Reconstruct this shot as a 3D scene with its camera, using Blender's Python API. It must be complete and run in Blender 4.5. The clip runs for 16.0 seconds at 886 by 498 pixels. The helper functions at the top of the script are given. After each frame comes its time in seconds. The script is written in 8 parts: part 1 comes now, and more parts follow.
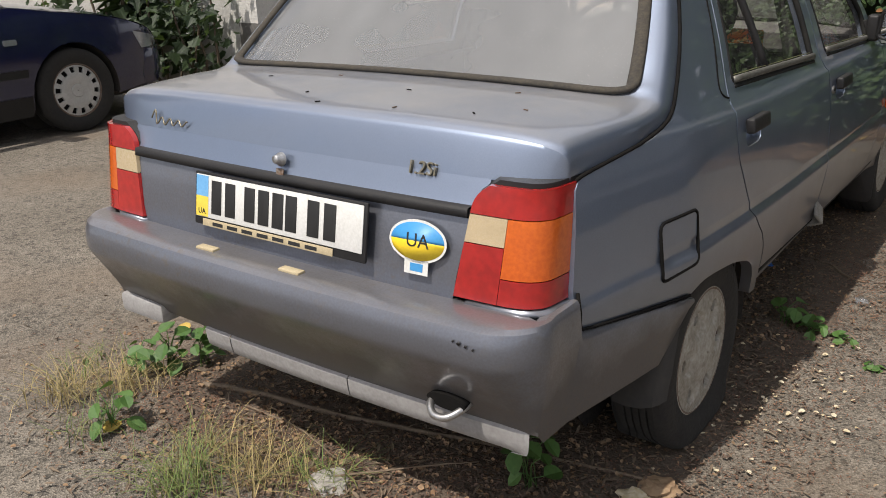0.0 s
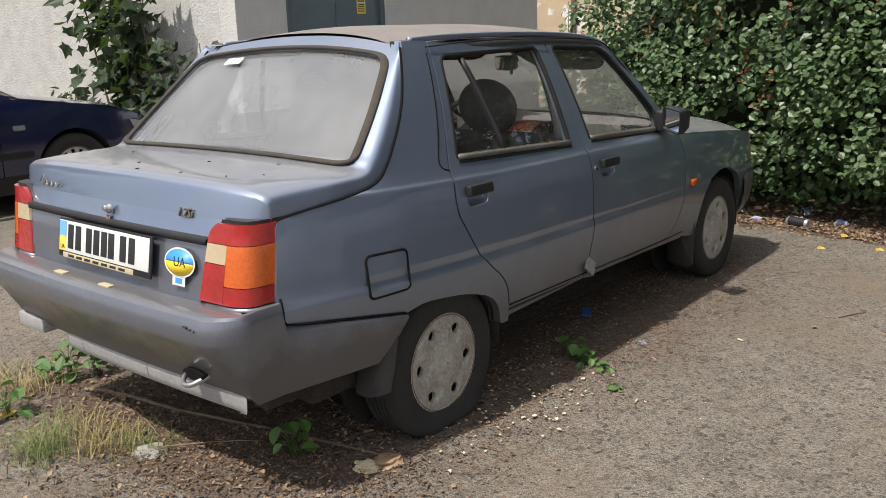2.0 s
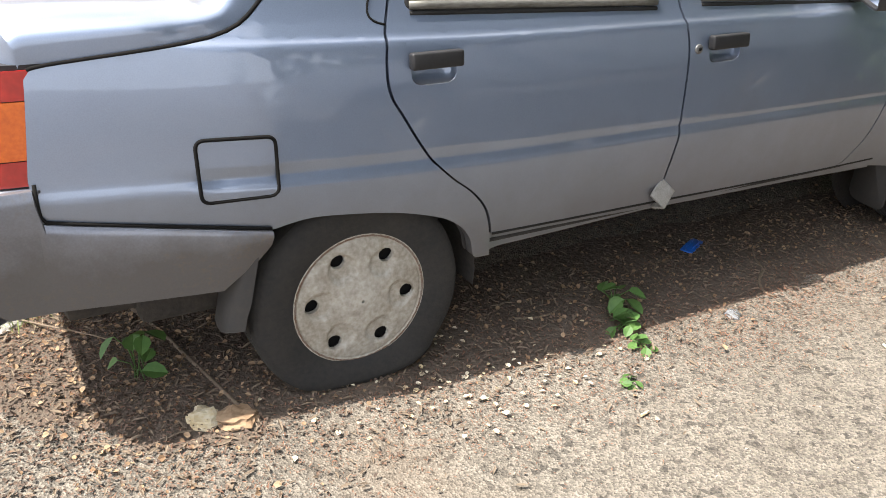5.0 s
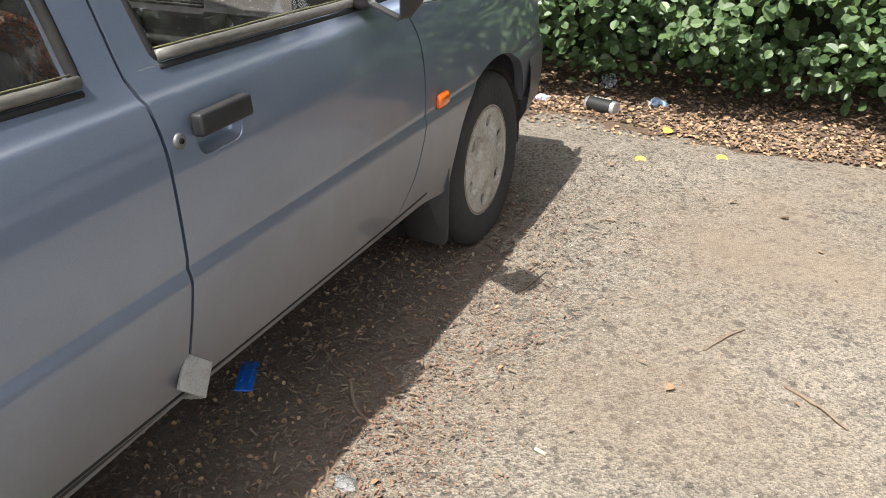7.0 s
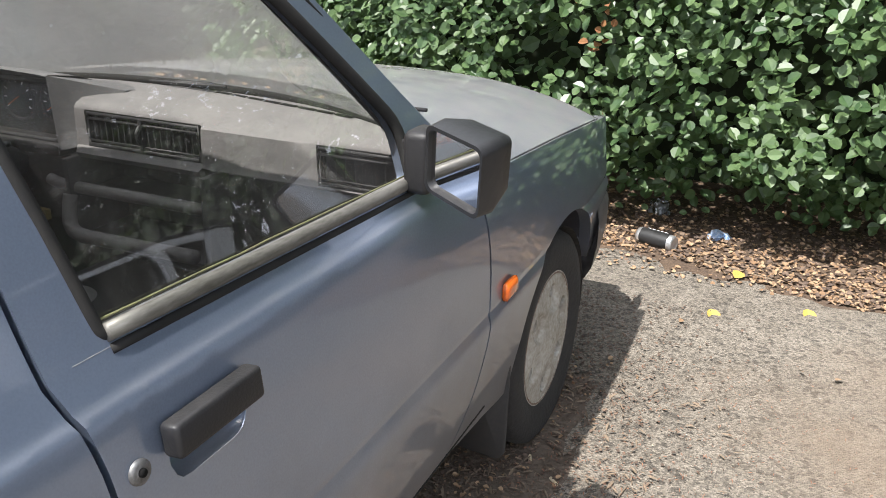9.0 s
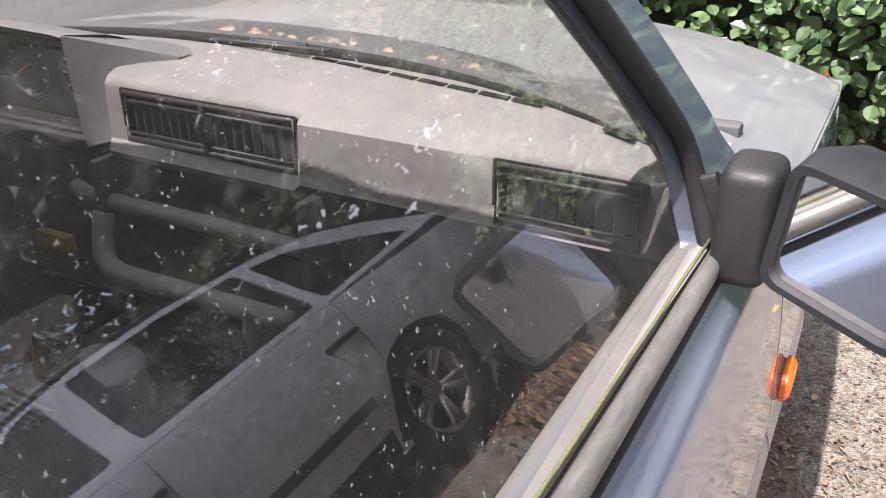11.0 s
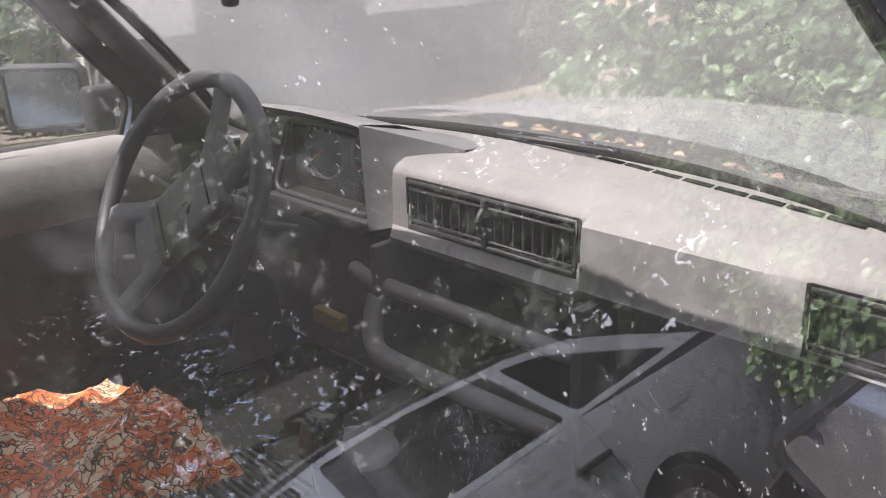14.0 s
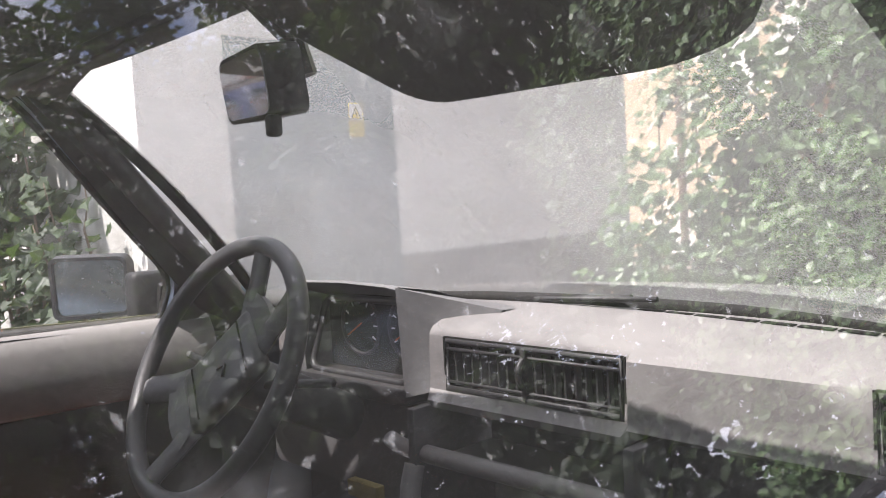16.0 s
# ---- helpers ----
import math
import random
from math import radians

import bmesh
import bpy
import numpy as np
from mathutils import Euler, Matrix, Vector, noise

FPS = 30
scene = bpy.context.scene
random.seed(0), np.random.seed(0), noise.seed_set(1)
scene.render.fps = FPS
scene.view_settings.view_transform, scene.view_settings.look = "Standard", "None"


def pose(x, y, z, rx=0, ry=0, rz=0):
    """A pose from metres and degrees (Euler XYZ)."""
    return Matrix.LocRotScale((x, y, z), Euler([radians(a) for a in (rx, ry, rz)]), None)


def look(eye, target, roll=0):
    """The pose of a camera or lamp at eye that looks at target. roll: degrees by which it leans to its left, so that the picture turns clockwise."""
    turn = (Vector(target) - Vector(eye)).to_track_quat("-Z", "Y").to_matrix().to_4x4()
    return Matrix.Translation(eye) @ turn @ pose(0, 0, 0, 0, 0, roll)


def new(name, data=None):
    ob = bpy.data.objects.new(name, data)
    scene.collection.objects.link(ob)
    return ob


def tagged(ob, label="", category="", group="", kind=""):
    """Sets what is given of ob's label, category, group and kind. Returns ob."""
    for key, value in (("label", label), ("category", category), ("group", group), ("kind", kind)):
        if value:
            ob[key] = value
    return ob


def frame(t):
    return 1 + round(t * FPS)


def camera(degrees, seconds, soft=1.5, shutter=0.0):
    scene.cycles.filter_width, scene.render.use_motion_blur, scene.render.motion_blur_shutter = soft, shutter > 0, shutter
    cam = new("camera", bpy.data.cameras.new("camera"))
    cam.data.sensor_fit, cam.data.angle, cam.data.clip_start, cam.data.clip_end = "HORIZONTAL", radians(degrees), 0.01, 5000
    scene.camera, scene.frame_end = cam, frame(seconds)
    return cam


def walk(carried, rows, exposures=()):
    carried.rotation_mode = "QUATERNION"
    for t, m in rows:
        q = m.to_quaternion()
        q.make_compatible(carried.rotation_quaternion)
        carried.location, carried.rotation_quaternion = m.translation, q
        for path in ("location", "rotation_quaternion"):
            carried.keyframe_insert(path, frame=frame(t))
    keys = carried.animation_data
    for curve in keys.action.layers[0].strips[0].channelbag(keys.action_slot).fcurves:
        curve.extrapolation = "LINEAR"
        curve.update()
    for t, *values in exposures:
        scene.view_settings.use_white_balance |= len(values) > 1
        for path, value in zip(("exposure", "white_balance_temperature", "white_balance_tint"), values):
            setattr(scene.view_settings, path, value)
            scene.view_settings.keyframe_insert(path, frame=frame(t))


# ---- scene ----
cam = camera(54.5, 16.0, 0.9)
PATH = [
    (0, (1.375, -1.061, 1.283), (0.246, 0.442, 0.601), -2.0),
    (0.5, (1.646, -1.234, 1.315), (0.49, 0.297, 0.748), -2.3),
    (1, (1.927, -1.341, 1.352), (0.784, 0.224, 0.858), -1.3),
    (1.5, (2.263, -1.338, 1.358), (1.036, 0.152, 0.834), -4.3),
    (2, (2.464, -1.156, 1.333), (1.222, 0.334, 0.846), -1.8),
    (2.5, (2.618, -0.925, 1.367), (1.331, 0.504, 0.818), -1.2),
    (3, (2.754, -0.644, 1.374), (1.26, 0.601, 0.906), -1.6),
    (3.5, (2.744, -0.388, 1.375), (1.197, 0.772, 0.861), -0.7),
    (3.7, (2.701, -0.276, 1.371), (1.144, 0.86, 0.839), 0.3),
    (5.8, (2.11, 0.452, 1.208), (0.618, 1.259, 0.149), -0.0),
    (6, (2.028, 0.534, 1.203), (0.578, 1.396, 0.13), -1.9),
    (6.5, (1.807, 0.788, 1.207), (0.766, 2.122, 0.14), 0.7),
    (6.6, (1.788, 0.829, 1.219), (0.804, 2.246, 0.206), 2.1),
    (7, (1.625, 0.932, 1.223), (0.878, 2.555, 0.323), -0.4),
    (7.5, (1.505, 1.015, 1.187), (0.803, 2.534, 0.092), 1.3),
    (8, (1.493, 1.116, 1.171), (0.79, 2.626, 0.064), -0.2),
    (8.3, (1.456, 1.187, 1.172), (0.748, 2.796, 0.217), 0.2),
    (8.5, (1.416, 1.266, 1.225), (0.664, 2.917, 0.384), 0.2),
    (8.7, (1.357, 1.329, 1.266), (0.587, 3.02, 0.525), 0.8),
    (10.8, (0.807, 1.887, 1.191), (-0.056, 3.494, 0.371), -0.4),
    (11, (0.797, 1.894, 1.185), (-0.061, 3.469, 0.3), -0.5),
    (11.5, (0.779, 1.897, 1.185), (-0.092, 3.441, 0.259), -0.6),
    (12, (0.762, 1.909, 1.181), (-0.183, 3.421, 0.276), -0.5),
    (12.5, (0.746, 1.926, 1.173), (-0.374, 3.353, 0.332), -1.0),
    (13, (0.73, 1.938, 1.168), (-0.491, 3.31, 0.376), -0.7),
    (13.5, (0.726, 1.934, 1.169), (-0.587, 3.245, 0.423), -1.4),
    (14, (0.723, 1.913, 1.182), (-0.616, 3.232, 0.497), -1.7),
    (14.5, (0.715, 1.898, 1.139), (-0.715, 3.222, 0.691), -2.6),
    (15, (0.712, 1.909, 1.08), (-0.783, 3.204, 0.782), -1.5),
    (15.5, (0.713, 1.881, 1.058), (-0.759, 3.224, 0.886), -2.1),
    (16, (0.727, 1.898, 1.058), (-0.735, 3.258, 0.939), -3.4),
]
EXPOSURES = [(0, -0.12, 6600, 12), (1.5, 0.08, 6550, 11), (2.0, 0.12, 6480, 11), (2.5, 0.48, 6480, 10), (3.5, 1.06, 6450, 11), (6, 1.32, 6450, 10), (7, 1.14, 6450, 10), (8.0, 1.05, 6350, 11), (8.5, 1.03, 6180, 10), (11, 1.55, 6260, 20), (12.5, 1.6, 6220, 19), (16, 1.75, 6150, 19)]
walk(cam, [(t, look(eye, target, roll)) for t, eye, target, roll in PATH], EXPOSURES)

# ---- world and sun ----
SUN_DIR = Vector((0.115, 0.57, -1.0)).normalized()
world = bpy.data.worlds.new("sky")
scene.world = world
world.use_nodes = True
wn = world.node_tree
wn.nodes.clear()
sky = wn.nodes.new("ShaderNodeTexSky")
sky.sky_type = "NISHITA"
sky.sun_disc = False
sky.sun_elevation = radians(60)
sky.sun_rotation = math.atan2(-SUN_DIR.x, -SUN_DIR.y)
sky.air_density, sky.dust_density, sky.ozone_density = 1.0, 3.2, 1.2
wbg = wn.nodes.new("ShaderNodeBackground")
wbg.inputs["Strength"].default_value = 0.15
wout = wn.nodes.new("ShaderNodeOutputWorld")
# fair-weather clouds, spread over the whole sky
wtc, wno, wmr, wmx = (wn.nodes.new("ShaderNode" + k) for k in ("TexCoord", "TexNoise", "MapRange", "Mix"))
wno.inputs["Scale"].default_value, wno.inputs["Detail"].default_value, wno.inputs["Roughness"].default_value = 3.2, 7, 0.58
wmr.inputs[1].default_value, wmr.inputs[2].default_value, wmr.inputs[4].default_value = 0.36, 0.50, 0.96
wmx.data_type = "RGBA"
wmx.inputs["B"].default_value = (5.75, 5.95, 6.35, 1)
wn.links.new(wtc.outputs["Generated"], wno.inputs["Vector"])
wn.links.new(wno.outputs[0], wmr.inputs[0])
wn.links.new(wmr.outputs[0], wmx.inputs["Factor"])
wn.links.new(sky.outputs[0], wmx.inputs["A"])
wn.links.new(wmx.outputs["Result"], wbg.inputs["Color"])
wn.links.new(wbg.outputs[0], wout.inputs["Surface"])
sun = new("sun", bpy.data.lights.new("sun", "SUN"))
sun.data.energy = 4.6
sun.data.angle = radians(0.6)
sun.data.color = (1.0, 0.95, 0.87)
sun.matrix_world = look((0, 0, 30), Vector((0, 0, 30)) + SUN_DIR)

# ---- small mesh kit ----
def curve1(xs, ys):
    """A smooth curve through points, without overshoot."""
    xs, ys = np.array(xs, float), np.array(ys, float)
    d = np.diff(ys) / np.diff(xs)
    m = np.zeros_like(xs)
    m[0], m[-1] = d[0], d[-1]
    for i in range(1, len(xs) - 1):
        m[i] = 0 if d[i - 1] * d[i] <= 0 else 2 * d[i - 1] * d[i] / (d[i - 1] + d[i])

    def f(x):
        x = min(max(x, xs[0]), xs[-1])
        i = min(int(np.searchsorted(xs, x, side="right")) - 1, len(xs) - 2)
        h = xs[i + 1] - xs[i]
        t = (x - xs[i]) / h
        return float((1 + 2 * t) * (1 - t) ** 2 * ys[i] + t * (1 - t) ** 2 * h * m[i]
                     + t * t * (3 - 2 * t) * ys[i + 1] + t * t * (t - 1) * h * m[i + 1])
    return f


def finish(name, bm, material, smooth=True, angle=35):
    me = bpy.data.meshes.new(name)
    if smooth:
        lim = radians(angle)
        for f in bm.faces:
            f.smooth = True
        for e in bm.edges:
            if len(e.link_faces) == 2 and e.calc_face_angle(0) > lim:
                e.smooth = False
    bm.to_mesh(me)
    bm.free()
    for m in (material if isinstance(material, (list, tuple)) else [material]):
        me.materials.append(m)
    return me


def part(name, bm, material, parent, label="", smooth=True, angle=35):
    ob = new(name, finish(name, bm, material, smooth, angle))
    ob.parent = parent
    return tagged(ob, label)


def thing(name, label, category, bm=None, material=None, m=None, group="", kind="", smooth=True, angle=35):
    ob = new(name, finish(name, bm, material, smooth, angle) if bm else None)
    if m is not None:
        ob.matrix_world = m
    return tagged(ob, label, category, group, kind)


def add_box(bm, lo, hi, bevel=0.0, seg=2, m=None):
    c, s = [(a + b) / 2 for a, b in zip(lo, hi)], [b - a for a, b in zip(lo, hi)]
    mm = Matrix.Translation(c) @ Matrix.Diagonal((*s, 1))
    if m is not None:
        mm = m @ mm
    g = bmesh.ops.create_cube(bm, size=1, matrix=mm)
    if bevel > 0:
        es = list({e for v in g["verts"] for e in v.link_edges})
        bmesh.ops.bevel(bm, geom=es, offset=bevel, segments=seg, profile=0.5, affect="EDGES")
    return g


def add_cyl(bm, a, b, r1, r2=None, seg=16, caps=True):
    a, b = Vector(a), Vector(b)
    r2 = r1 if r2 is None else r2
    q = (b - a).to_track_quat("Z", "Y").to_matrix().to_4x4()
    m = Matrix.Translation((a + b) / 2) @ q
    return bmesh.ops.create_cone(bm, cap_ends=caps, segments=seg, radius1=r1, radius2=r2, depth=(b - a).length, matrix=m)


def add_tube(bm, pts, r, seg=8, closed=False, flat=1.0, caps=True, up=(0, 0, 1)):
    """A round (or flattened) bar along points; r is a number or one radius a point."""
    pts = [Vector(p) for p in pts]
    n = len(pts)
    rings = []
    for i, p in enumerate(pts):
        a = pts[(i - 1) % n] if closed or i else p
        b = pts[(i + 1) % n] if closed or i < n - 1 else p
        d = (b - a).normalized()
        u = d.cross(Vector(up))
        if u.length < 1e-4:
            u = d.cross(Vector((1, 0, 0)))
        u.normalize()
        w = u.cross(d).normalized()
        rr = r[i] if isinstance(r, (list, tuple)) else r
        rings.append([bm.verts.new(p + rr * (math.cos(k * math.tau / seg) * u + flat * math.sin(k * math.tau / seg) * w)) for k in range(seg)])
    for i in range(n if closed else n - 1):
        a, b = rings[i], rings[(i + 1) % n]
        for k in range(seg):
            bm.faces.new((a[k], a[(k + 1) % seg], b[(k + 1) % seg], b[k]))
    if not closed and caps:
        bm.faces.new(rings[0][::-1])
        bm.faces.new(rings[-1])
    return rings


def add_grid(bm, rows, close_u=False):
    """Faces over rows of points (all rows of one length)."""
    vs = [[bm.verts.new(p) for p in row] for row in rows]
    for i in range(len(vs) - 1):
        n = len(vs[i])
        for j in range(n if close_u else n - 1):
            k = (j + 1) % n
            bm.faces.new((vs[i][j], vs[i][k], vs[i + 1][k], vs[i + 1][j]))
    return vs


def add_lathe(bm, profile, seg=48, m=None):
    """Turns (radius, height) points round z."""
    rows = []
    for r, h in profile:
        rows.append([Vector((r * math.cos(k * math.tau / seg), r * math.sin(k * math.tau / seg), h)) for k in range(seg)])
    if m is not None:
        rows = [[m @ p for p in row] for row in rows]
    return add_grid(bm, rows, True)


def rounded(pts, r, n=4):
    """A polygon with rounded corners; r is one radius or one a corner."""
    out, k = [], len(pts)
    for i, p in enumerate(pts):
        rr = r[i] if isinstance(r, (list, tuple)) else r
        p = Vector(p)
        a, b = Vector(pts[i - 1]) - p, Vector(pts[(i + 1) % k]) - p
        rr = min(rr, a.length * 0.49, b.length * 0.49)
        if rr < 1e-5:
            out.append(tuple(p))
            continue
        a, b = p + a.normalized() * rr, p + b.normalized() * rr
        for j in range(n + 1):
            t = j / n
            out.append(tuple((1 - t) ** 2 * a + 2 * t * (1 - t) * p + t * t * b))
    return out


def smooth_poly(pts, n=6, closed=False):
    """Catmull-Rom through points."""
    P = [Vector(p) for p in pts]
    k, out = len(P), []
    for i in range(k if closed else k - 1):
        p0 = P[(i - 1) % k] if closed or i else P[i]
        p1, p2 = P[i], P[(i + 1) % k]
        p3 = P[(i + 2) % k] if closed or i + 2 < k else P[i + 1]
        for j in range(n):
            t = j / n
            out.append(0.5 * (2 * p1 + (p2 - p0) * t + (2 * p0 - 5 * p1 + 4 * p2 - p3) * t * t + (3 * p1 - p0 - 3 * p2 + p3) * t ** 3))
    if not closed:
        out.append(P[-1])
    return out


def add_extruded(bm, poly, d, m=None):
    """A flat polygon (x, y) given thickness d along z."""
    m = m or Matrix()
    a = [bm.verts.new(m @ Vector((p[0], p[1], 0))) for p in poly]
    b = [bm.verts.new(m @ Vector((p[0], p[1], d))) for p in poly]
    bm.faces.new(a[::-1])
    bm.faces.new(b)
    for i in range(len(poly)):
        j = (i + 1) % len(poly)
        bm.faces.new((a[i], a[j], b[j], b[i]))


def inside(p, poly):
    x, y, hit = p[0], p[1], False
    for i in range(len(poly)):
        x1, y1, x2, y2 = poly[i - 1][0], poly[i - 1][1], poly[i][0], poly[i][1]
        if (y1 > y) != (y2 > y) and x < (x2 - x1) * (y - y1) / (y2 - y1) + x1:
            hit = not hit
    return hit


def sheet(outline, shape, us, vs, holes=(), lip=0.015, inward=None):
    """A panel: an outline in (u, v), cut along lines us and vs, with convex holes, laid onto shape(u, v).
    Its rims are folded by lip along inward."""
    bm = bmesh.new()
    f = bm.faces.new([bm.verts.new((p[0], p[1], 0)) for p in outline])
    f.normal_update()
    bmesh.ops.triangulate(bm, faces=[f], ngon_method="EAR_CLIP")
    cuts = [((u, 0, 0), (1, 0, 0)) for u in us] + [((0, v, 0), (0, 1, 0)) for v in vs]
    for hole in holes:
        for i in range(len(hole)):
            a, b = hole[i - 1], hole[i]
            if math.hypot(b[0] - a[0], b[1] - a[1]) > 1e-4:
                cuts.append(((a[0], a[1], 0), (b[1] - a[1], a[0] - b[0], 0)))
    for co, no in cuts:
        bmesh.ops.bisect_plane(bm, geom=bm.verts[:] + bm.edges[:] + bm.faces[:], dist=1e-5, plane_co=co, plane_no=no)
    for hole in holes:
        gone = [f for f in bm.faces if inside(f.calc_center_median(), hole)]
        bmesh.ops.delete(bm, geom=gone, context="FACES")
    for v in bm.verts:
        v.co = shape(v.co.x, v.co.y)
    bmesh.ops.recalc_face_normals(bm, faces=bm.faces[:])
    if lip:
        rim = [e for e in bm.edges if e.is_boundary]
        g = bmesh.ops.extrude_edge_only(bm, edges=rim)
        for v in g["geom"]:
            if isinstance(v, bmesh.types.BMVert):
                v.co += lip * (inward(v.co) if callable(inward) else Vector(inward))
    return bm


def mirrored(bm):
    b = bm.copy()
    for v in b.verts:
        v.co.x = -v.co.x
    bmesh.ops.reverse_faces(b, faces=b.faces[:])
    return b

# ---- materials ----
def surf(name, a, b=None, scale=8.0, rough=0.6, metal=0.0, bump=0.0, bscale=60.0, coat=0.0, spec=0.5, fine=None, rough2=None,
         trans=0.0, island=0.0, objrand=0.0, sub=0.0, stretch=None):
    """A surface of two colours mixed by noise at two scales, with a fine relief."""
    m = bpy.data.materials.new(name)
    m.use_nodes = True
    nt = m.node_tree
    N, L = nt.nodes, nt.links
    p = N["Principled BSDF"]
    b = b or tuple(c * 0.75 for c in a)
    tc = N.new("ShaderNodeTexCoord")
    src = tc.outputs["Object"]
    if stretch:
        mp = N.new("ShaderNodeMapping")
        mp.inputs["Scale"].default_value = stretch
        L.new(src, mp.inputs[0])
        src = mp.outputs[0]
    n1 = N.new("ShaderNodeTexNoise")
    n1.inputs["Scale"].default_value, n1.inputs["Detail"].default_value, n1.inputs["Roughness"].default_value = scale, 6, 0.65
    n2 = N.new("ShaderNodeTexNoise")
    n2.inputs["Scale"].default_value, n2.inputs["Detail"].default_value = fine or scale * 9, 4
    L.new(src, n1.inputs["Vector"])
    L.new(src, n2.inputs["Vector"])
    mx = N.new("ShaderNodeMath")
    mx.operation = "MULTIPLY_ADD"
    mx.inputs[1].default_value, mx.inputs[2].default_value = 0.6, -0.05
    L.new(n1.outputs[0], mx.inputs[0])
    ad = N.new("ShaderNodeMath")
    ad.operation = "MULTIPLY_ADD"
    ad.inputs[1].default_value = 0.5
    L.new(n2.outputs[0], ad.inputs[0])
    L.new(mx.outputs[0], ad.inputs[2])
    fac = ad.outputs[0]
    rp = N.new("ShaderNodeMapRange")
    rp.inputs[1].default_value, rp.inputs[2].default_value = 0.36, 0.64
    L.new(fac, rp.inputs[0])
    fac = rp.outputs[0]
    if island or objrand:
        gi = N.new("ShaderNodeNewGeometry") if island else N.new("ShaderNodeObjectInfo")
        ra = N.new("ShaderNodeMath")
        ra.operation = "MULTIPLY_ADD"
        ra.inputs[1].default_value = island or objrand
        ra.inputs[2].default_value = -0.5 * (island or objrand)
        L.new(gi.outputs["Random Per Island"] if island else gi.outputs["Random"], ra.inputs[0])
        a2 = N.new("ShaderNodeMath")
        a2.use_clamp = True
        L.new(ra.outputs[0], a2.inputs[0])
        L.new(fac, a2.inputs[1])
        fac = a2.outputs[0]
    mc = N.new("ShaderNodeMix")
    mc.data_type = "RGBA"
    mc.inputs[6].default_value, mc.inputs[7].default_value = (*a, 1), (*b, 1)
    L.new(fac, mc.inputs[0])
    L.new(mc.outputs[2], p.inputs["Base Color"])
    mr = N.new("ShaderNodeMapRange")
    mr.inputs[3].default_value, mr.inputs[4].default_value = rough, rough2 if rough2 is not None else min(1, rough * 1.25)
    L.new(fac, mr.inputs[0])
    L.new(mr.outputs[0], p.inputs["Roughness"])
    p.inputs["Metallic"].default_value = metal
    p.inputs["Specular IOR Level"].default_value = spec
    p.inputs["Coat Weight"].default_value = coat
    p.inputs["Coat Roughness"].default_value = 0.08
    if trans:
        p.inputs["Transmission Weight"].default_value = trans
    if sub:
        p.inputs["Subsurface Weight"].default_value = sub
        p.inputs["Subsurface Radius"].default_value = (0.02, 0.02, 0.01)
    if bump:
        n3 = N.new("ShaderNodeTexNoise")
        n3.inputs["Scale"].default_value, n3.inputs["Detail"].default_value = bscale, 5
        L.new(src, n3.inputs["Vector"])
        bp = N.new("ShaderNodeBump")
        bp.inputs["Strength"].default_value, bp.inputs["Distance"].default_value = min(1.0, bump), 0.01
        L.new(n3.outputs[0], bp.inputs["Height"])
        L.new(bp.outputs[0], p.inputs["Normal"])
    return m


def overlay(m, colour, rough, node_factor):
    """Lays a dull film over a material where the factor says so."""
    nt = m.node_tree
    N, L = nt.nodes, nt.links
    out = [n for n in N if n.type == "OUTPUT_MATERIAL"][0]
    old = out.inputs["Surface"].links[0].from_socket
    d = N.new("ShaderNodeBsdfPrincipled")
    d.inputs["Base Color"].default_value = (*colour, 1)
    d.inputs["Roughness"].default_value = rough
    ms = N.new("ShaderNodeMixShader")
    L.new(node_factor(N, L), ms.inputs[0])
    L.new(old, ms.inputs[1])
    L.new(d.outputs[0], ms.inputs[2])
    L.new(ms.outputs[0], out.inputs["Surface"])
    return m


def dust_up(lo, hi, amount, scale=5.0, base=0.0):
    """Dust that settles on faces that look up, unevenly, and a little everywhere."""
    def make(N, L):
        g = N.new("ShaderNodeNewGeometry")
        s = N.new("ShaderNodeSeparateXYZ")
        L.new(g.outputs["Normal"], s.inputs[0])
        r = N.new("ShaderNodeMapRange")
        r.inputs[1].default_value, r.inputs[2].default_value, r.inputs[3].default_value, r.inputs[4].default_value = lo, hi, base, 1
        L.new(s.outputs[2], r.inputs[0])
        t = N.new("ShaderNodeTexCoord")
        n = N.new("ShaderNodeTexNoise")
        n.inputs["Scale"].default_value, n.inputs["Detail"].default_value, n.inputs["Roughness"].default_value = scale, 8, 0.7
        L.new(t.outputs["Object"], n.inputs["Vector"])
        r2 = N.new("ShaderNodeMapRange")
        r2.inputs[1].default_value, r2.inputs[2].default_value, r2.inputs[3].default_value, r2.inputs[4].default_value = 0.3, 0.7, 0.35, 1
        L.new(n.outputs[0], r2.inputs[0])
        k = N.new("ShaderNodeMath")
        k.operation = "MULTIPLY"
        L.new(r.outputs[0], k.inputs[0])
        L.new(r2.outputs[0], k.inputs[1])
        k2 = N.new("ShaderNodeMath")
        k2.operation = "MULTIPLY"
        k2.inputs[1].default_value = amount
        L.new(k.outputs[0], k2.inputs[0])
        return k2.outputs[0]
    return make


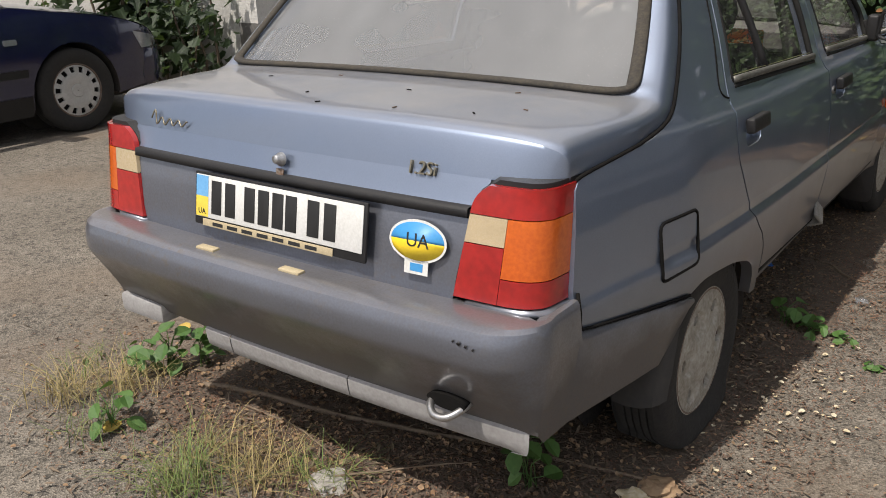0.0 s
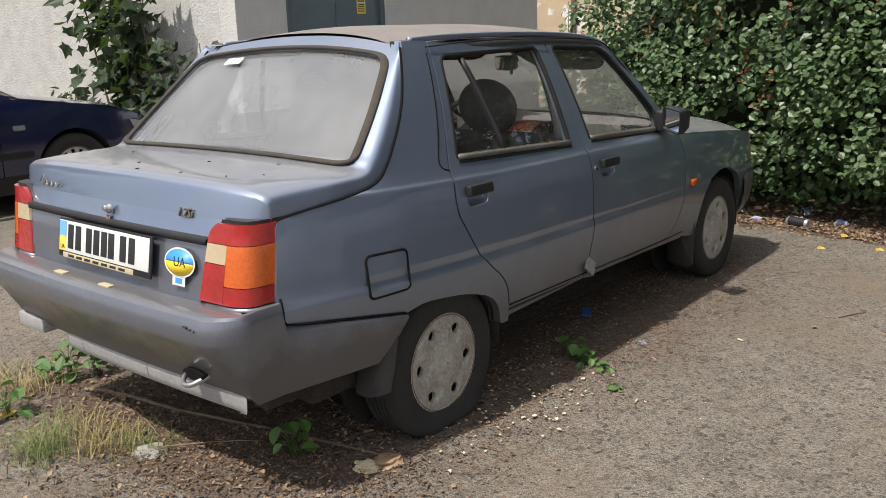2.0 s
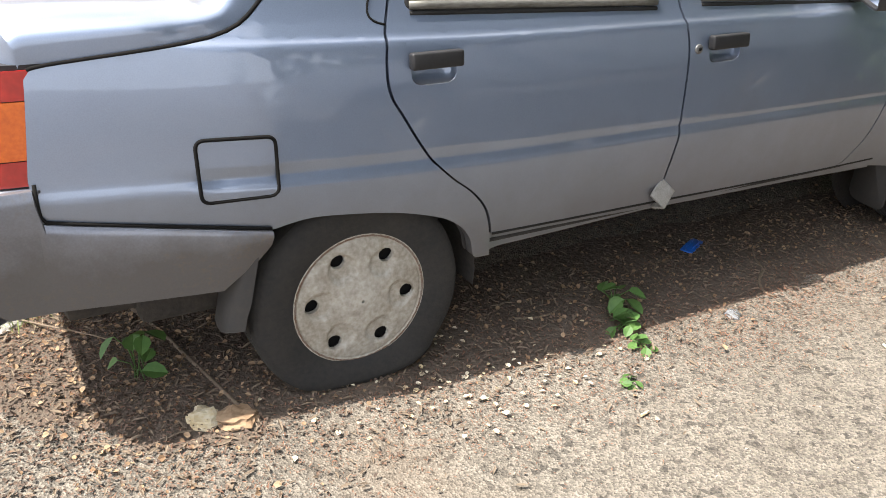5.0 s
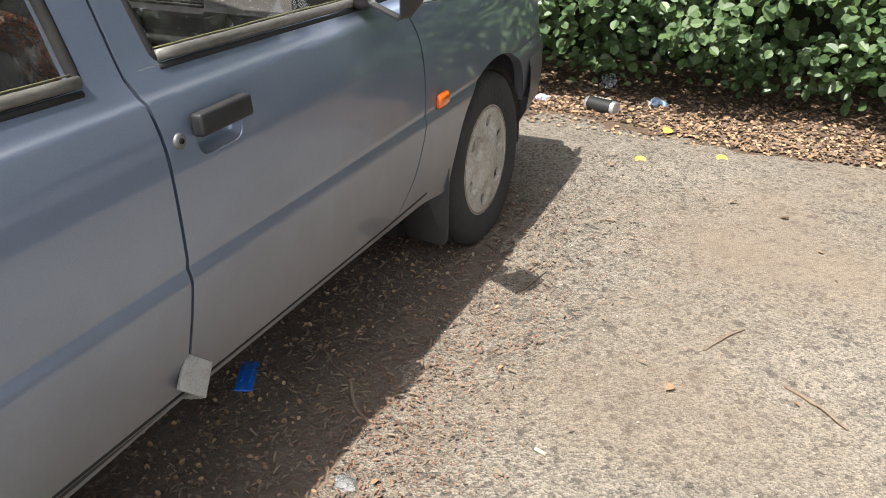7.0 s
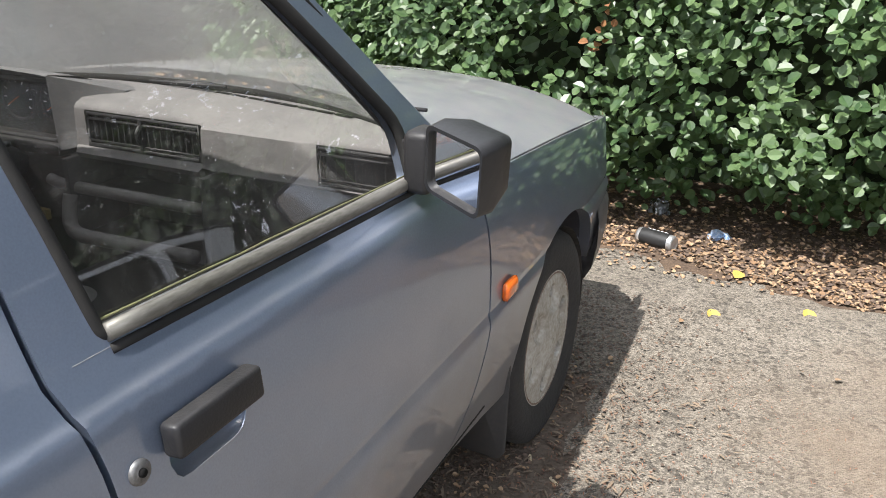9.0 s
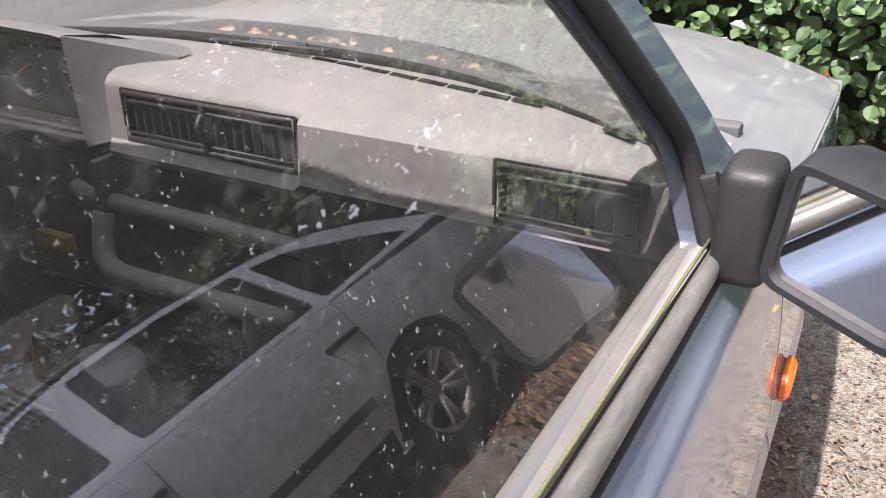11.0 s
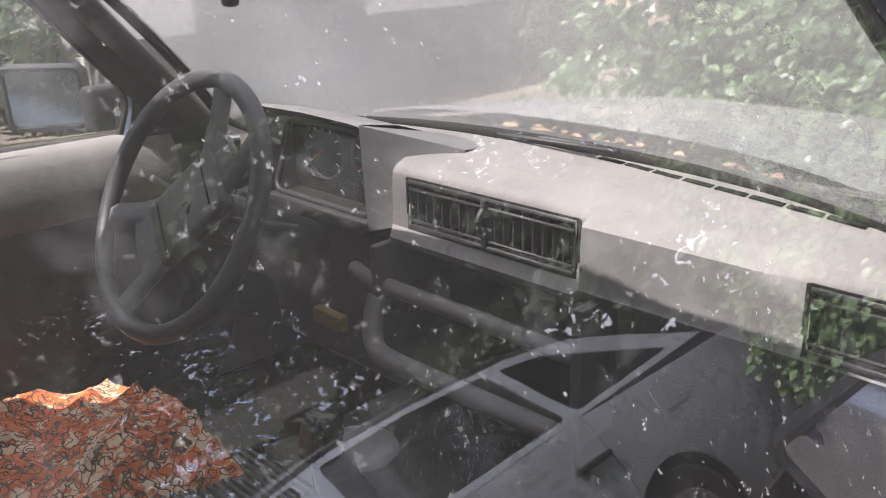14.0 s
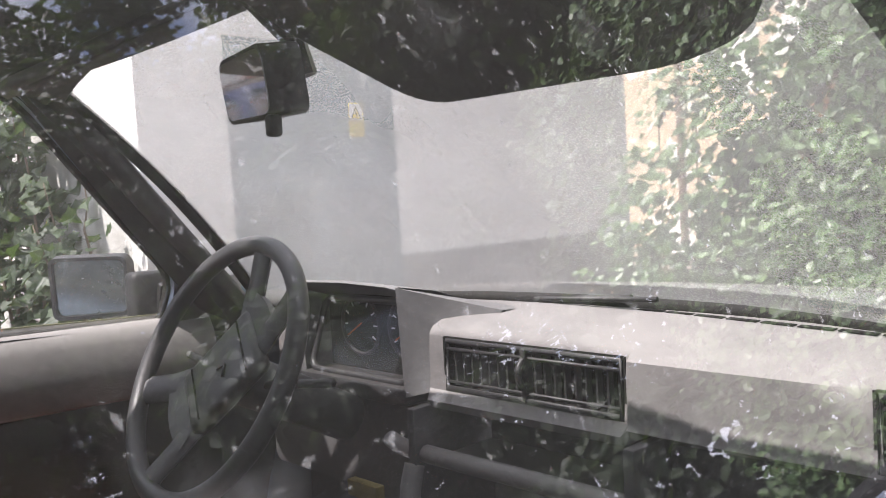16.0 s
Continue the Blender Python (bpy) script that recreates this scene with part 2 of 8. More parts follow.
def specks(scale, lo, hi, amount, patch=4.0, plo=0.5, phi=0.6):
    """Small flecks that come in patches."""
    def make(N, L):
        t = N.new("ShaderNodeTexCoord")
        outs = []
        for sc, a, b in ((scale, lo, hi), (patch, plo, phi)):
            n = N.new("ShaderNodeTexNoise")
            n.inputs["Scale"].default_value, n.inputs["Detail"].default_value, n.inputs["Roughness"].default_value = sc, 3, 0.6
            L.new(t.outputs["Object"], n.inputs["Vector"])
            r = N.new("ShaderNodeMapRange")
            r.inputs[1].default_value, r.inputs[2].default_value = a, b
            L.new(n.outputs[0], r.inputs[0])
            outs.append(r.outputs[0])
        k = N.new("ShaderNodeMath")
        k.operation = "MULTIPLY"
        L.new(outs[0], k.inputs[0])
        L.new(outs[1], k.inputs[1])
        k2 = N.new("ShaderNodeMath")
        k2.operation = "MULTIPLY"
        k2.inputs[1].default_value = amount
        L.new(k.outputs[0], k2.inputs[0])
        return k2.outputs[0]
    return make


def glass_pane(name, tint=(0.9, 0.95, 0.93), dirt=None, base=0.105, edge=0.88):
    """Thin window glass: a mirror coat by Fresnel over clear, with dirt."""
    m = bpy.data.materials.new(name)
    m.use_nodes = True
    N, L = m.node_tree.nodes, m.node_tree.links
    N.remove(N["Principled BSDF"])
    out = N["Material Output"]
    tr = N.new("ShaderNodeBsdfTransparent")
    tr.inputs[0].default_value = (*tint, 1)
    gl = N.new("ShaderNodeBsdfGlossy")
    gl.inputs["Roughness"].default_value = 0.015
    lw = N.new("ShaderNodeLayerWeight")
    lw.inputs["Blend"].default_value = 0.5
    pw = N.new("ShaderNodeMath")
    pw.operation = "POWER"
    pw.inputs[1].default_value = 4.2
    L.new(lw.outputs["Facing"], pw.inputs[0])
    f2 = N.new("ShaderNodeMath")
    f2.operation = "MULTIPLY_ADD"
    f2.use_clamp = True
    f2.inputs[1].default_value, f2.inputs[2].default_value = edge, base
    L.new(pw.outputs[0], f2.inputs[0])
    mx = N.new("ShaderNodeMixShader")
    L.new(f2.outputs[0], mx.inputs[0])
    L.new(tr.outputs[0], mx.inputs[1])
    L.new(gl.outputs[0], mx.inputs[2])
    L.new(mx.outputs[0], out.inputs["Surface"])
    for colour, factor in dirt or ():
        # a film of dust that glows a little when lit from the far side
        old = out.inputs["Surface"].links[0].from_socket
        di, tl = N.new("ShaderNodeBsdfDiffuse"), N.new("ShaderNodeBsdfTranslucent")
        di.inputs[0].default_value = tl.inputs[0].default_value = (*colour, 1)
        film, ms = N.new("ShaderNodeMixShader"), N.new("ShaderNodeMixShader")
        film.inputs[0].default_value = 0.45
        L.new(di.outputs[0], film.inputs[1])
        L.new(tl.outputs[0], film.inputs[2])
        L.new(factor(N, L), ms.inputs[0])
        L.new(old, ms.inputs[1])
        L.new(film.outputs[0], ms.inputs[2])
        L.new(ms.outputs[0], out.inputs["Surface"])
    return m


PAINT = surf("faded_metallic_paint", (0.222, 0.270, 0.364), (0.200, 0.244, 0.330), 3, 0.42, 0.80, coat=1.0, fine=400, rough2=0.50)
PAINT.node_tree.nodes["Principled BSDF"].inputs["Coat IOR"].default_value = 1.7
PAINT.node_tree.nodes["Principled BSDF"].inputs["Coat Roughness"].default_value = 0.045
overlay(PAINT, (0.30, 0.28, 0.25), 0.9, dust_up(0.55, 1.0, 0.46, 4.0, 0.02))
def dirt_and_shade(level, soft, amount):
    """Splashed dirt plus painted shade on low panels; thins upwards with a ragged edge."""
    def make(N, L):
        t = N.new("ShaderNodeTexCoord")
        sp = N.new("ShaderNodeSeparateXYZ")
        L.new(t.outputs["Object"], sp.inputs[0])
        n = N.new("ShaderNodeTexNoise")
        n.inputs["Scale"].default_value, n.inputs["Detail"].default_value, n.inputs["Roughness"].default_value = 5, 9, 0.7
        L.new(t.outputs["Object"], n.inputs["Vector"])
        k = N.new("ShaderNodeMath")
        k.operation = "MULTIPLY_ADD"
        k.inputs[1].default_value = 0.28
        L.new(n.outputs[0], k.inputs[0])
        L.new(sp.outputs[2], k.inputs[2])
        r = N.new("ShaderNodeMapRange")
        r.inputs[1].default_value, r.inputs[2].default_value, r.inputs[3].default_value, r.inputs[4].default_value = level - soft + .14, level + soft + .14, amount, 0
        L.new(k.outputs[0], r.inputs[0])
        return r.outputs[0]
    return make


# lower flank: dirt, with the shade it mirrors put into the colour
overlay(PAINT, (0.090, 0.080, 0.069), 0.70, dirt_and_shade(0.48, 0.17, 0.72))
overlay(PAINT, (0.40, 0.39, 0.37), 0.8, specks(260, 0.70, 0.74, 0.25, 6, 0.45, 0.65))
PAINT_DULL = surf("bumper_plastic", (0.185, 0.200, 0.240), (0.150, 0.160, 0.190), 4, 0.28, 0.65, coat=0.7, fine=200, rough2=0.40)
overlay(PAINT_DULL, (0.25, 0.22, 0.19), 0.9, dust_up(0.2, 1.0, 0.30, 9.0, 0.06))
overlay(PAINT_DULL, (0.082, 0.074, 0.066), 0.8, dirt_and_shade(0.50, 0.045, 0.72))
overlay(PAINT_DULL, (0.16, 0.125, 0.09), 0.85, specks(70, 0.52, 0.70, 0.45, 3, 0.40, 0.62))
LIP_GREY = surf("lip_plastic", (0.34, 0.335, 0.33), (0.26, 0.25, 0.245), 12, 0.6, bump=0.1)
BLACK = surf("black_plastic", (0.012, 0.012, 0.013), (0.020, 0.019, 0.019), 14, 0.45, bump=0.08, bscale=300, spec=0.35)
overlay(BLACK, (0.25, 0.23, 0.2), 0.95, dust_up(0.6, 1.0, 0.05, 12))
RUBBER = surf("rubber", (0.010, 0.010, 0.010), (0.020, 0.019, 0.017), 10, 0.7, bump=0.05, bscale=240, spec=0.25)
SEAL_DIRTY = surf("weathered_seal", (0.030, 0.027, 0.023), (0.070, 0.060, 0.045), 18, 0.85, bump=0.3, bscale=90)
CHROME_TRIM = surf("dull_trim", (0.19, 0.183, 0.165), (0.10, 0.096, 0.08), 26, 0.5, 0.5, stretch=(1, .2, 1))
TYRE = surf("tyre_rubber", (0.014, 0.0135, 0.013), (0.034, 0.031, 0.027), 9, 0.85, bump=0.25, bscale=80)
HUBCAP = surf("hubcap_plastic", (0.42, 0.40, 0.35), (0.24, 0.21, 0.165), 9, 0.6, bump=0.1, fine=90)
overlay(HUBCAP, (0.12, 0.095, 0.07), 0.9, specks(26, 0.52, 0.72, 0.8, 5, 0.42, 0.7))
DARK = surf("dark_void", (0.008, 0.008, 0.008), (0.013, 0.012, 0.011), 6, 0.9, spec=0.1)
UNDER = surf("underbody", (0.02, 0.018, 0.016), (0.05, 0.042, 0.034), 9, 0.9, bump=0.2)
FLAP = surf("mudflap_rubber", (0.032, 0.031, 0.030), (0.055, 0.050, 0.045), 9, 0.8, bump=0.1)
STEEL = surf("bare_steel", (0.5, 0.5, 0.5), (0.3, 0.29, 0.28), 30, 0.35, 0.9)
LOCK_STEEL = surf("dull_steel", (0.20, 0.20, 0.20), (0.12, 0.118, 0.115), 30, 0.5, 0.8)
RUST = surf("rusty_steel", (0.22, 0.2, 0.18), (0.16, 0.08, 0.04), 30, 0.7, 0.4, bump=0.2)
RED_LENS = surf("red_lens", (0.42, 0.014, 0.012), (0.27, 0.008, 0.008), 6, 0.16, coat=1.0, fine=60, bump=0.06, bscale=500)
AMBER_LENS = surf("amber_lens", (0.66, 0.135, 0.012), (0.50, 0.085, 0.008), 6, 0.18, coat=0.8, fine=120, bump=0.06, bscale=500)
CLEAR_LENS = surf("clear_lens", (0.52, 0.42, 0.27), (0.42, 0.33, 0.2), 20, 0.25, coat=0.6, fine=150, bump=0.06, bscale=500)
WHITE_PLATE = surf("plate_white", (0.72, 0.72, 0.70), (0.6, 0.6, 0.57), 20, 0.4)
PLATE_BLUE = surf("plate_blue", (0.16, 0.42, 0.72), (0.13, 0.36, 0.65), 20, 0.5)
PLATE_YELLOW = surf("plate_yellow", (0.78, 0.62, 0.08), (0.7, 0.52, 0.06), 20, 0.5)
PLATE_TAN = surf("plate_tan", (0.50, 0.42, 0.27), (0.38, 0.31, 0.19), 50, 0.7)
INK = surf("ink_black", (0.012, 0.012, 0.012), (0.02, 0.02, 0.02), 20, 0.5)
STICK_BLUE = surf("sticker_blue", (0.05, 0.30, 0.62), (0.05, 0.26, 0.56), 20, 0.4)
STICK_YELLOW = surf("sticker_yellow", (0.85, 0.62, 0.03), (0.78, 0.54, 0.03), 20, 0.4)
MIRROR = surf("mirror_silver", (0.85, 0.85, 0.85), (0.8, 0.8, 0.8), 5, 0.03, 1.0, rough2=0.06)
# dull grey-green tone paints in the bushes that the left mirror shows
MIRROR_DULL = surf("dull_mirror", (0.30, 0.32, 0.31), (0.22, 0.24, 0.23), 9, 0.14, 0.9, rough2=0.3)
BADGE = surf("worn_badge", (0.30, 0.27, 0.20), (0.16, 0.14, 0.10), 60, 0.35, 0.8)
GREY_CLIP = surf("grey_clip", (0.33, 0.32, 0.30), (0.22, 0.21, 0.19), 30, 0.5, 0.2)
HEAD_LENS = surf("head_lens", (0.42, 0.44, 0.46), (0.30, 0.31, 0.33), 12, 0.15, 0.5, coat=0.8)
LICHEN = surf("lichen", (0.13, 0.135, 0.05), (0.09, 0.085, 0.05), 60, 0.9, bump=0.4, bscale=300)

# ---- the grey saloon: its skin ----
# car axes: x to its right, y ahead from the rear bumper, z up
plan = curve1([0.0, .15, .28, .45, .60, .75, 1.3, 1.86, 2.8, 3.3, 3.6, 3.8, 3.95], [.60, .652, .678, .704, .724, .742, .754, .757, .750, .738, .722, .695, .64])
# inset from the widest line, by height above the crease line
sect = curve1([-.45, -.24, -.14, -.02, 0.0, .006, .16, .252, .264, .275, .283, .30, .33, .41, .51, .61, .69, .73, .76],
              [.058, .029, .012, 0.0, .0045, .0055, .016, .029, .0315, .0425, .0465, .056, .0685, .096, .136, .181, .2245, .250, .277])


def crease(y):
    """Height of the pressed line along the flank."""
    return crease_line(y)


crease_line = curve1([.2, .6, 1.0, 1.34, 1.86, 2.16, 2.74, 3.4, 3.95], [.622, .613, .598, .588, .583, .579, .572, .567, .565])


def groove(y, v):
    """Depth of the pressed channel: its upper side looks down, its lower side looks up; it dies away forwards."""
    a = max(0.0, min(1.0, (y - .585) / .03))
    w, k = .026, .0075 * a * (1 - .62 * min(1, max(0, (y - .7) / 1.5)))
    up = max(0.0, 1 - v / (w * (1 - .75 * min(1, max(0, (y - 1.2) / .9))))) if v >= 0 else max(0.0, 1 + v / w)
    return k * up


def flank(y, v):
    """The right flank; v is the height with the crease laid level at 0.59."""
    return Vector((plan(y) - sect(v - .59) - groove(y, v - .59), y, v - .59 + crease(y)))


def lv(p):
    return (p[0], p[1] + .59 - crease(p[0]))


def lvs(ps):
    return [lv(p) for p in ps]


US = [i * .05 for i in range(1, 80)]
VS = [.2, .26, .32, .38, .44, .5, .55, .562, .566, .577, .588, .591, .596, .604, .613, .617, .621, .64, .69, .74, .78, .81, .832, .842, .854, .860, .865, .873, .89, .905, .93, .97, 1.01, 1.06, 1.11, 1.16, 1.21, 1.25, 1.28, 1.30, 1.32, 1.34]

REAR_CUT = [(1.130, 1.304), (1.075, 1.10), (1.024, .93), (1.008, .88), (1.002, .80), (1.010, .75), (1.036, .705), (1.10, .605), (1.165, .54), (1.217, .50), (1.26, .452), (1.282, .405), (1.292, .368)]
MID_CUT = [(1.835, 1.307), (1.842, 1.10), (1.848, .885), (1.866, .80), (1.868, .72), (1.862, .585), (1.843, .43), (1.838, .362)]
FRONT_CUT = [(2.70, .83), (2.745, .76), (2.76, .67), (2.748, .578), (2.708, .45), (2.668, .395), (2.635, .362), (2.60, .346)]
A_LINE = [(1.875, 1.307), (2.10, 1.306), (2.26, 1.286), (2.372, 1.205), (2.615, .965), (2.70, .83)]
REAR_WIN = rounded([(1.163, 1.256), (1.762, 1.268), (1.772, .896), (1.068, .922)], [.035, .03, .012, .02], 4)
FRONT_WIN = rounded([(1.874, 1.268), (2.272, 1.250), (2.556, .952), (2.540, .872), (1.921, .897)], [.03, .06, .05, .012, .012], 4)
GAP = .0035


def eased(ps, n=4):
    """A line of (y, z) points drawn smoothly."""
    return [(p.x, p.y) for p in smooth_poly([(y, z, 0) for y, z in ps], n)]


REAR_CUT = REAR_CUT[:3] + eased(REAR_CUT[3:])
MID_CUT, FRONT_CUT = MID_CUT[:2] + eased(MID_CUT[2:]), eased(FRONT_CUT)


def nudged(ps, d):
    return [(y + d, z) for y, z in ps]


car = thing("saloon_car", "dusty blue-grey metallic saloon with a half-flat rear tyre on gravelly asphalt", "car")
IN = Vector((-1, 0, 0))


def both(name, bm, material, label="", parent=None, angle=35):
    """The same part on the right and the left flank."""
    other = mirrored(bm)
    return part(name, bm, material, parent or car, label, angle=angle), part(name, other, material, parent or car, label, angle=angle)


# pulls of the doors: (start, end, height), each over a sunken cup
REAR_PULL, FRONT_PULL = (1.052, 1.180, .818), (1.930, 2.062, .793)


def cup_ring(pull, k=1.0):
    y0, y1, z = pull
    c, w = (y0 + y1) / 2, (y1 - y0) * .44
    ring = rounded([(c - w, z - .052), (c + w, z - .052), (c + w, z + .014), (c - w, z + .014)], [.028, .028, .008, .008], 5)
    return [(c + (y - c) * k, z - .019 + (q - z + .019) * k) for y, q in ring]


# doors
rear_door_outline = lvs(nudged(REAR_CUT, GAP) + nudged(MID_CUT[::-1], -GAP))
front_door_outline = lvs(nudged(MID_CUT, GAP)[::-1] + [(A_LINE[0][0] - .03, 1.307)] + A_LINE[1:-1] + nudged(FRONT_CUT, -GAP))
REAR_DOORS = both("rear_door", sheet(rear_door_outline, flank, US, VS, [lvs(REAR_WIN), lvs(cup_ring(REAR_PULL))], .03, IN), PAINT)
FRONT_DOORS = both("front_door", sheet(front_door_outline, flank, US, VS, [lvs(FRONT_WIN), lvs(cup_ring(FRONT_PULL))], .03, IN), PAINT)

# tailgate: boot deck, rounded shoulders and the frame of the rear glass
# (middle y, z; edge y, z) from the roof to the boot's rear edge
TG = [(1.045, 1.338, 1.000, 1.314), (.985, 1.284, .975, 1.268), (.92, 1.219, .940, 1.203), (.845, 1.142, .893, 1.122), (.755, 1.050, .815, 1.025),
      (.680, .976, .740, .945), (.645, .958, .700, .914), (.60, .955, .640, .893), (.50, .956, .53, .879), (.40, .956, .42, .868), (.32, .954, .345, .860), (.272, .950, .322, .856),
      (.250, .938, .312, .853)]
tg = [curve1(range(len(TG)), [r[k] for r in TG]) for k in range(4)]


def gate_pt(s, t):
    """s across, t from the roof (0) to the boot's rear edge (12)."""
    yc, zc, ye, ze = [f(t) for f in tg]
    hw = flank(*lv((ye, ze))).x + .001
    a = min(abs(s), 1.0)
    drop = 1 - max(0.0, 1 - a ** 6) ** (1 / 6)
    if t <= 5:
        bow, crown = -.045 * a ** 2 * (1 - t / 5) - .035 * a ** 2 * t / 5, -.040 * a ** 2.2 * (1 - t / 5) - .006 * a * a
        cut = 0
    else:
        k = min(1, (t - 5) / 4)
        bow, crown = -.035 * a ** 2 * (1 - k) + .016 * a ** 2 * k + .006 * a ** 8 * max(0, (t - 9) / 3), -.008 * a * a
    y, z = yc + bow, zc + crown
    return Vector((hw * s, y + (ye - y) * drop ** .8, z + (ze - z) * drop))


def ease(j, n):
    """Steps across that crowd towards the edges."""
    u = -1 + 2 * j / n
    return math.copysign(1 - (1 - abs(u)) ** 1.9, u)


# quarter panel with the wheel arch
REAR_ARCH = [(.735, .486), (.79, .497), (.84, .499), (.93, .490), (1.02, .476), (1.10, .455), (1.16, .432), (1.205, .400), (1.235, .36), (1.25, .312), (1.262, .30)]
REAR_ARCH = eased(REAR_ARCH)
HATCH_GAP = [(tg[2](i / 2) + .003, tg[3](i / 2) - .0035) for i in range(25)]
quarter = lvs(HATCH_GAP + [(.304, .835), (.300, .80), (.290, .72), (.280, .645), (.282, .60), (.293, .562), (.315, .549)] + REAR_ARCH
              + [(1.30, .30), (1.292, .36)] + nudged(REAR_CUT[::-1], -GAP) + [(1.12, 1.315)])
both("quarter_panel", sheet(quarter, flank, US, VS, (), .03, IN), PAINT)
bm = bmesh.new()
add_tube(bm, [flank(*lv((y - .003, z + .002))) - Vector((.003, 0, 0)) for y, z in HATCH_GAP[1:]], .0042, 6)
both("tailgate_seam", bm, DARK)
# sill under the doors
sill = lvs([(1.262, .300), (1.33, .316), (1.81, .332), (2.40, .322), (2.80, .308)] + [(2.80, .345), (2.60, .342), (2.2, .350), (1.84, .357), (1.292, .362)])
both("sill", sheet(sill, lambda y, v: flank(y, v) - Vector((.012, 0, 0)), US, VS, (), .05, IN), PAINT)
# front wing
FRONT_ARCH = [(2.952, .295), (2.955, .35), (2.97, .43), (3.0, .50), (3.06, .552), (3.14, .583), (3.24, .596), (3.34, .588), (3.43, .556), (3.50, .50), (3.548, .43), (3.57, .375)]
FRONT_ARCH = eased(FRONT_ARCH)
WING_TOP = [(3.69, .742), (3.5, .765), (3.2, .795), (2.95, .815), (2.71, .832)]
wing = lvs(nudged(FRONT_CUT, GAP) + [(2.66, .335), (2.80, .318), (2.90, .300)] + FRONT_ARCH + [(3.60, .378), (3.66, .40), (3.74, .46), (3.745, .52), (3.72, .62)] + WING_TOP)
both("front_wing", sheet(wing, flank, US, VS, (), .03, IN), PAINT)


# roof, bonnet
def roof_pt(s, y):
    hw = .505 + .012 * max(0, (y - 1.9))
    crown = .048 * (1 - abs(s) ** 2.2)
    fall = -.055 * max(0, (y - 1.75) / .6) ** 2 - .030 * max(0, (1.35 - y) / .35) ** 2
    drop = -.012 * abs(s) ** 12
    return Vector((hw * s, y, 1.322 + crown + fall + drop))


bm = bmesh.new()
rows = []
for i in range(29):
    t = i / 28
    row = []
    for j in range(41):
        s = -1 + j / 20
        y0, y1 = 1.045 - .045 * abs(s) ** 3, 2.36 - .10 * abs(s) ** 3
        row.append(roof_pt(s, y0 + (y1 - y0) * t))
    rows.append(row)
add_grid(bm, rows)
bmesh.ops.recalc_face_normals(bm, faces=bm.faces[:])
ROOF_TOP = surf("roof_sunburnt", (0.17, 0.165, 0.165), (0.115, 0.118, 0.13), 6, 0.5, 0.2, fine=80)
overlay(ROOF_TOP, (0.27, 0.23, 0.19), 0.95, dust_up(0.3, 0.95, 0.7, 5))
part("roof", bm, ROOF_TOP, car, "sun-bleached dusty roof panel")
# drip rails along the roof edge
for sx in (1, -1):
    bm = bmesh.new()
    add_tube(bm, smooth_poly([(sx * .500, 1.05, 1.313), (sx * .508, 1.3, 1.322), (sx * .514, 1.8, 1.319), (sx * .520, 2.2, 1.292), (sx * .545, 2.36, 1.222), (sx * .635, 2.60, .985), (sx * .70, 2.74, .835)], 8), .0105, 8)
    part("drip_rail", bm, PAINT, car)
    bm = bmesh.new()
    add_tube(bm, smooth_poly([(sx * .535, 1.10, 1.289), (sx * .538, 1.4, 1.302), (sx * .541, 1.8, 1.299), (sx * .548, 2.22, 1.281), (sx * .575, 2.37, 1.195), (sx * .66, 2.62, .945)], 8), .0025, 6)
    part("door_rubber", bm, RUBBER, car)

# bonnet: from the cowl to the grille, falling forwards
bonnet_edge = curve1([p[0] for p in WING_TOP[::-1]] + [3.85], [p[1] + .003 for p in WING_TOP[::-1]] + [.70])
bm = bmesh.new()
rows = []
for i in range(33):
    t = i / 32
    row = []
    for j in range(41):
        s = -1 + j / 20
        y0, y1 = 2.95 - .22 * abs(s) ** 2.2, 3.83 - .115 * abs(s) ** 3
        y = y0 + (y1 - y0) * t
        ze = bonnet_edge(y)
        hw = flank(*lv((y, ze))).x - .003
        crown = .096 * (1 - abs(s) ** 3) * (1 - .22 * t)
        nose = -.07 * max(0, (t - .84) / .16) ** 2
        row.append(Vector((hw * s, y, ze + crown + nose)))
    rows.append(row)
add_grid(bm, rows)
bmesh.ops.recalc_face_normals(bm, faces=bm.faces[:])
part("bonnet", bm, PAINT, car, "dusty faded bonnet")

# windscreen and cowl


def screen_pt(s, t):
    """t from the cowl up to the roof."""
    top = roof_pt(s, 2.36 - .10 * abs(s) ** 3)
    y0 = 2.92 - .20 * abs(s) ** 2.4
    low = Vector((.665 * s, y0, .862 - .025 * abs(s) ** 2))
    p = low.lerp(top, t)
    p += Vector((0, .02, .02)) * math.sin(math.pi * t)
    return p


def band(bm, surface, ring, width, lift):
    """A flat strip of the given half width along a ring of (s, t) on a surface."""
    pts = [surface(*q) + lift for q in ring]
    add_tube(bm, pts, width, 8, True, .45)


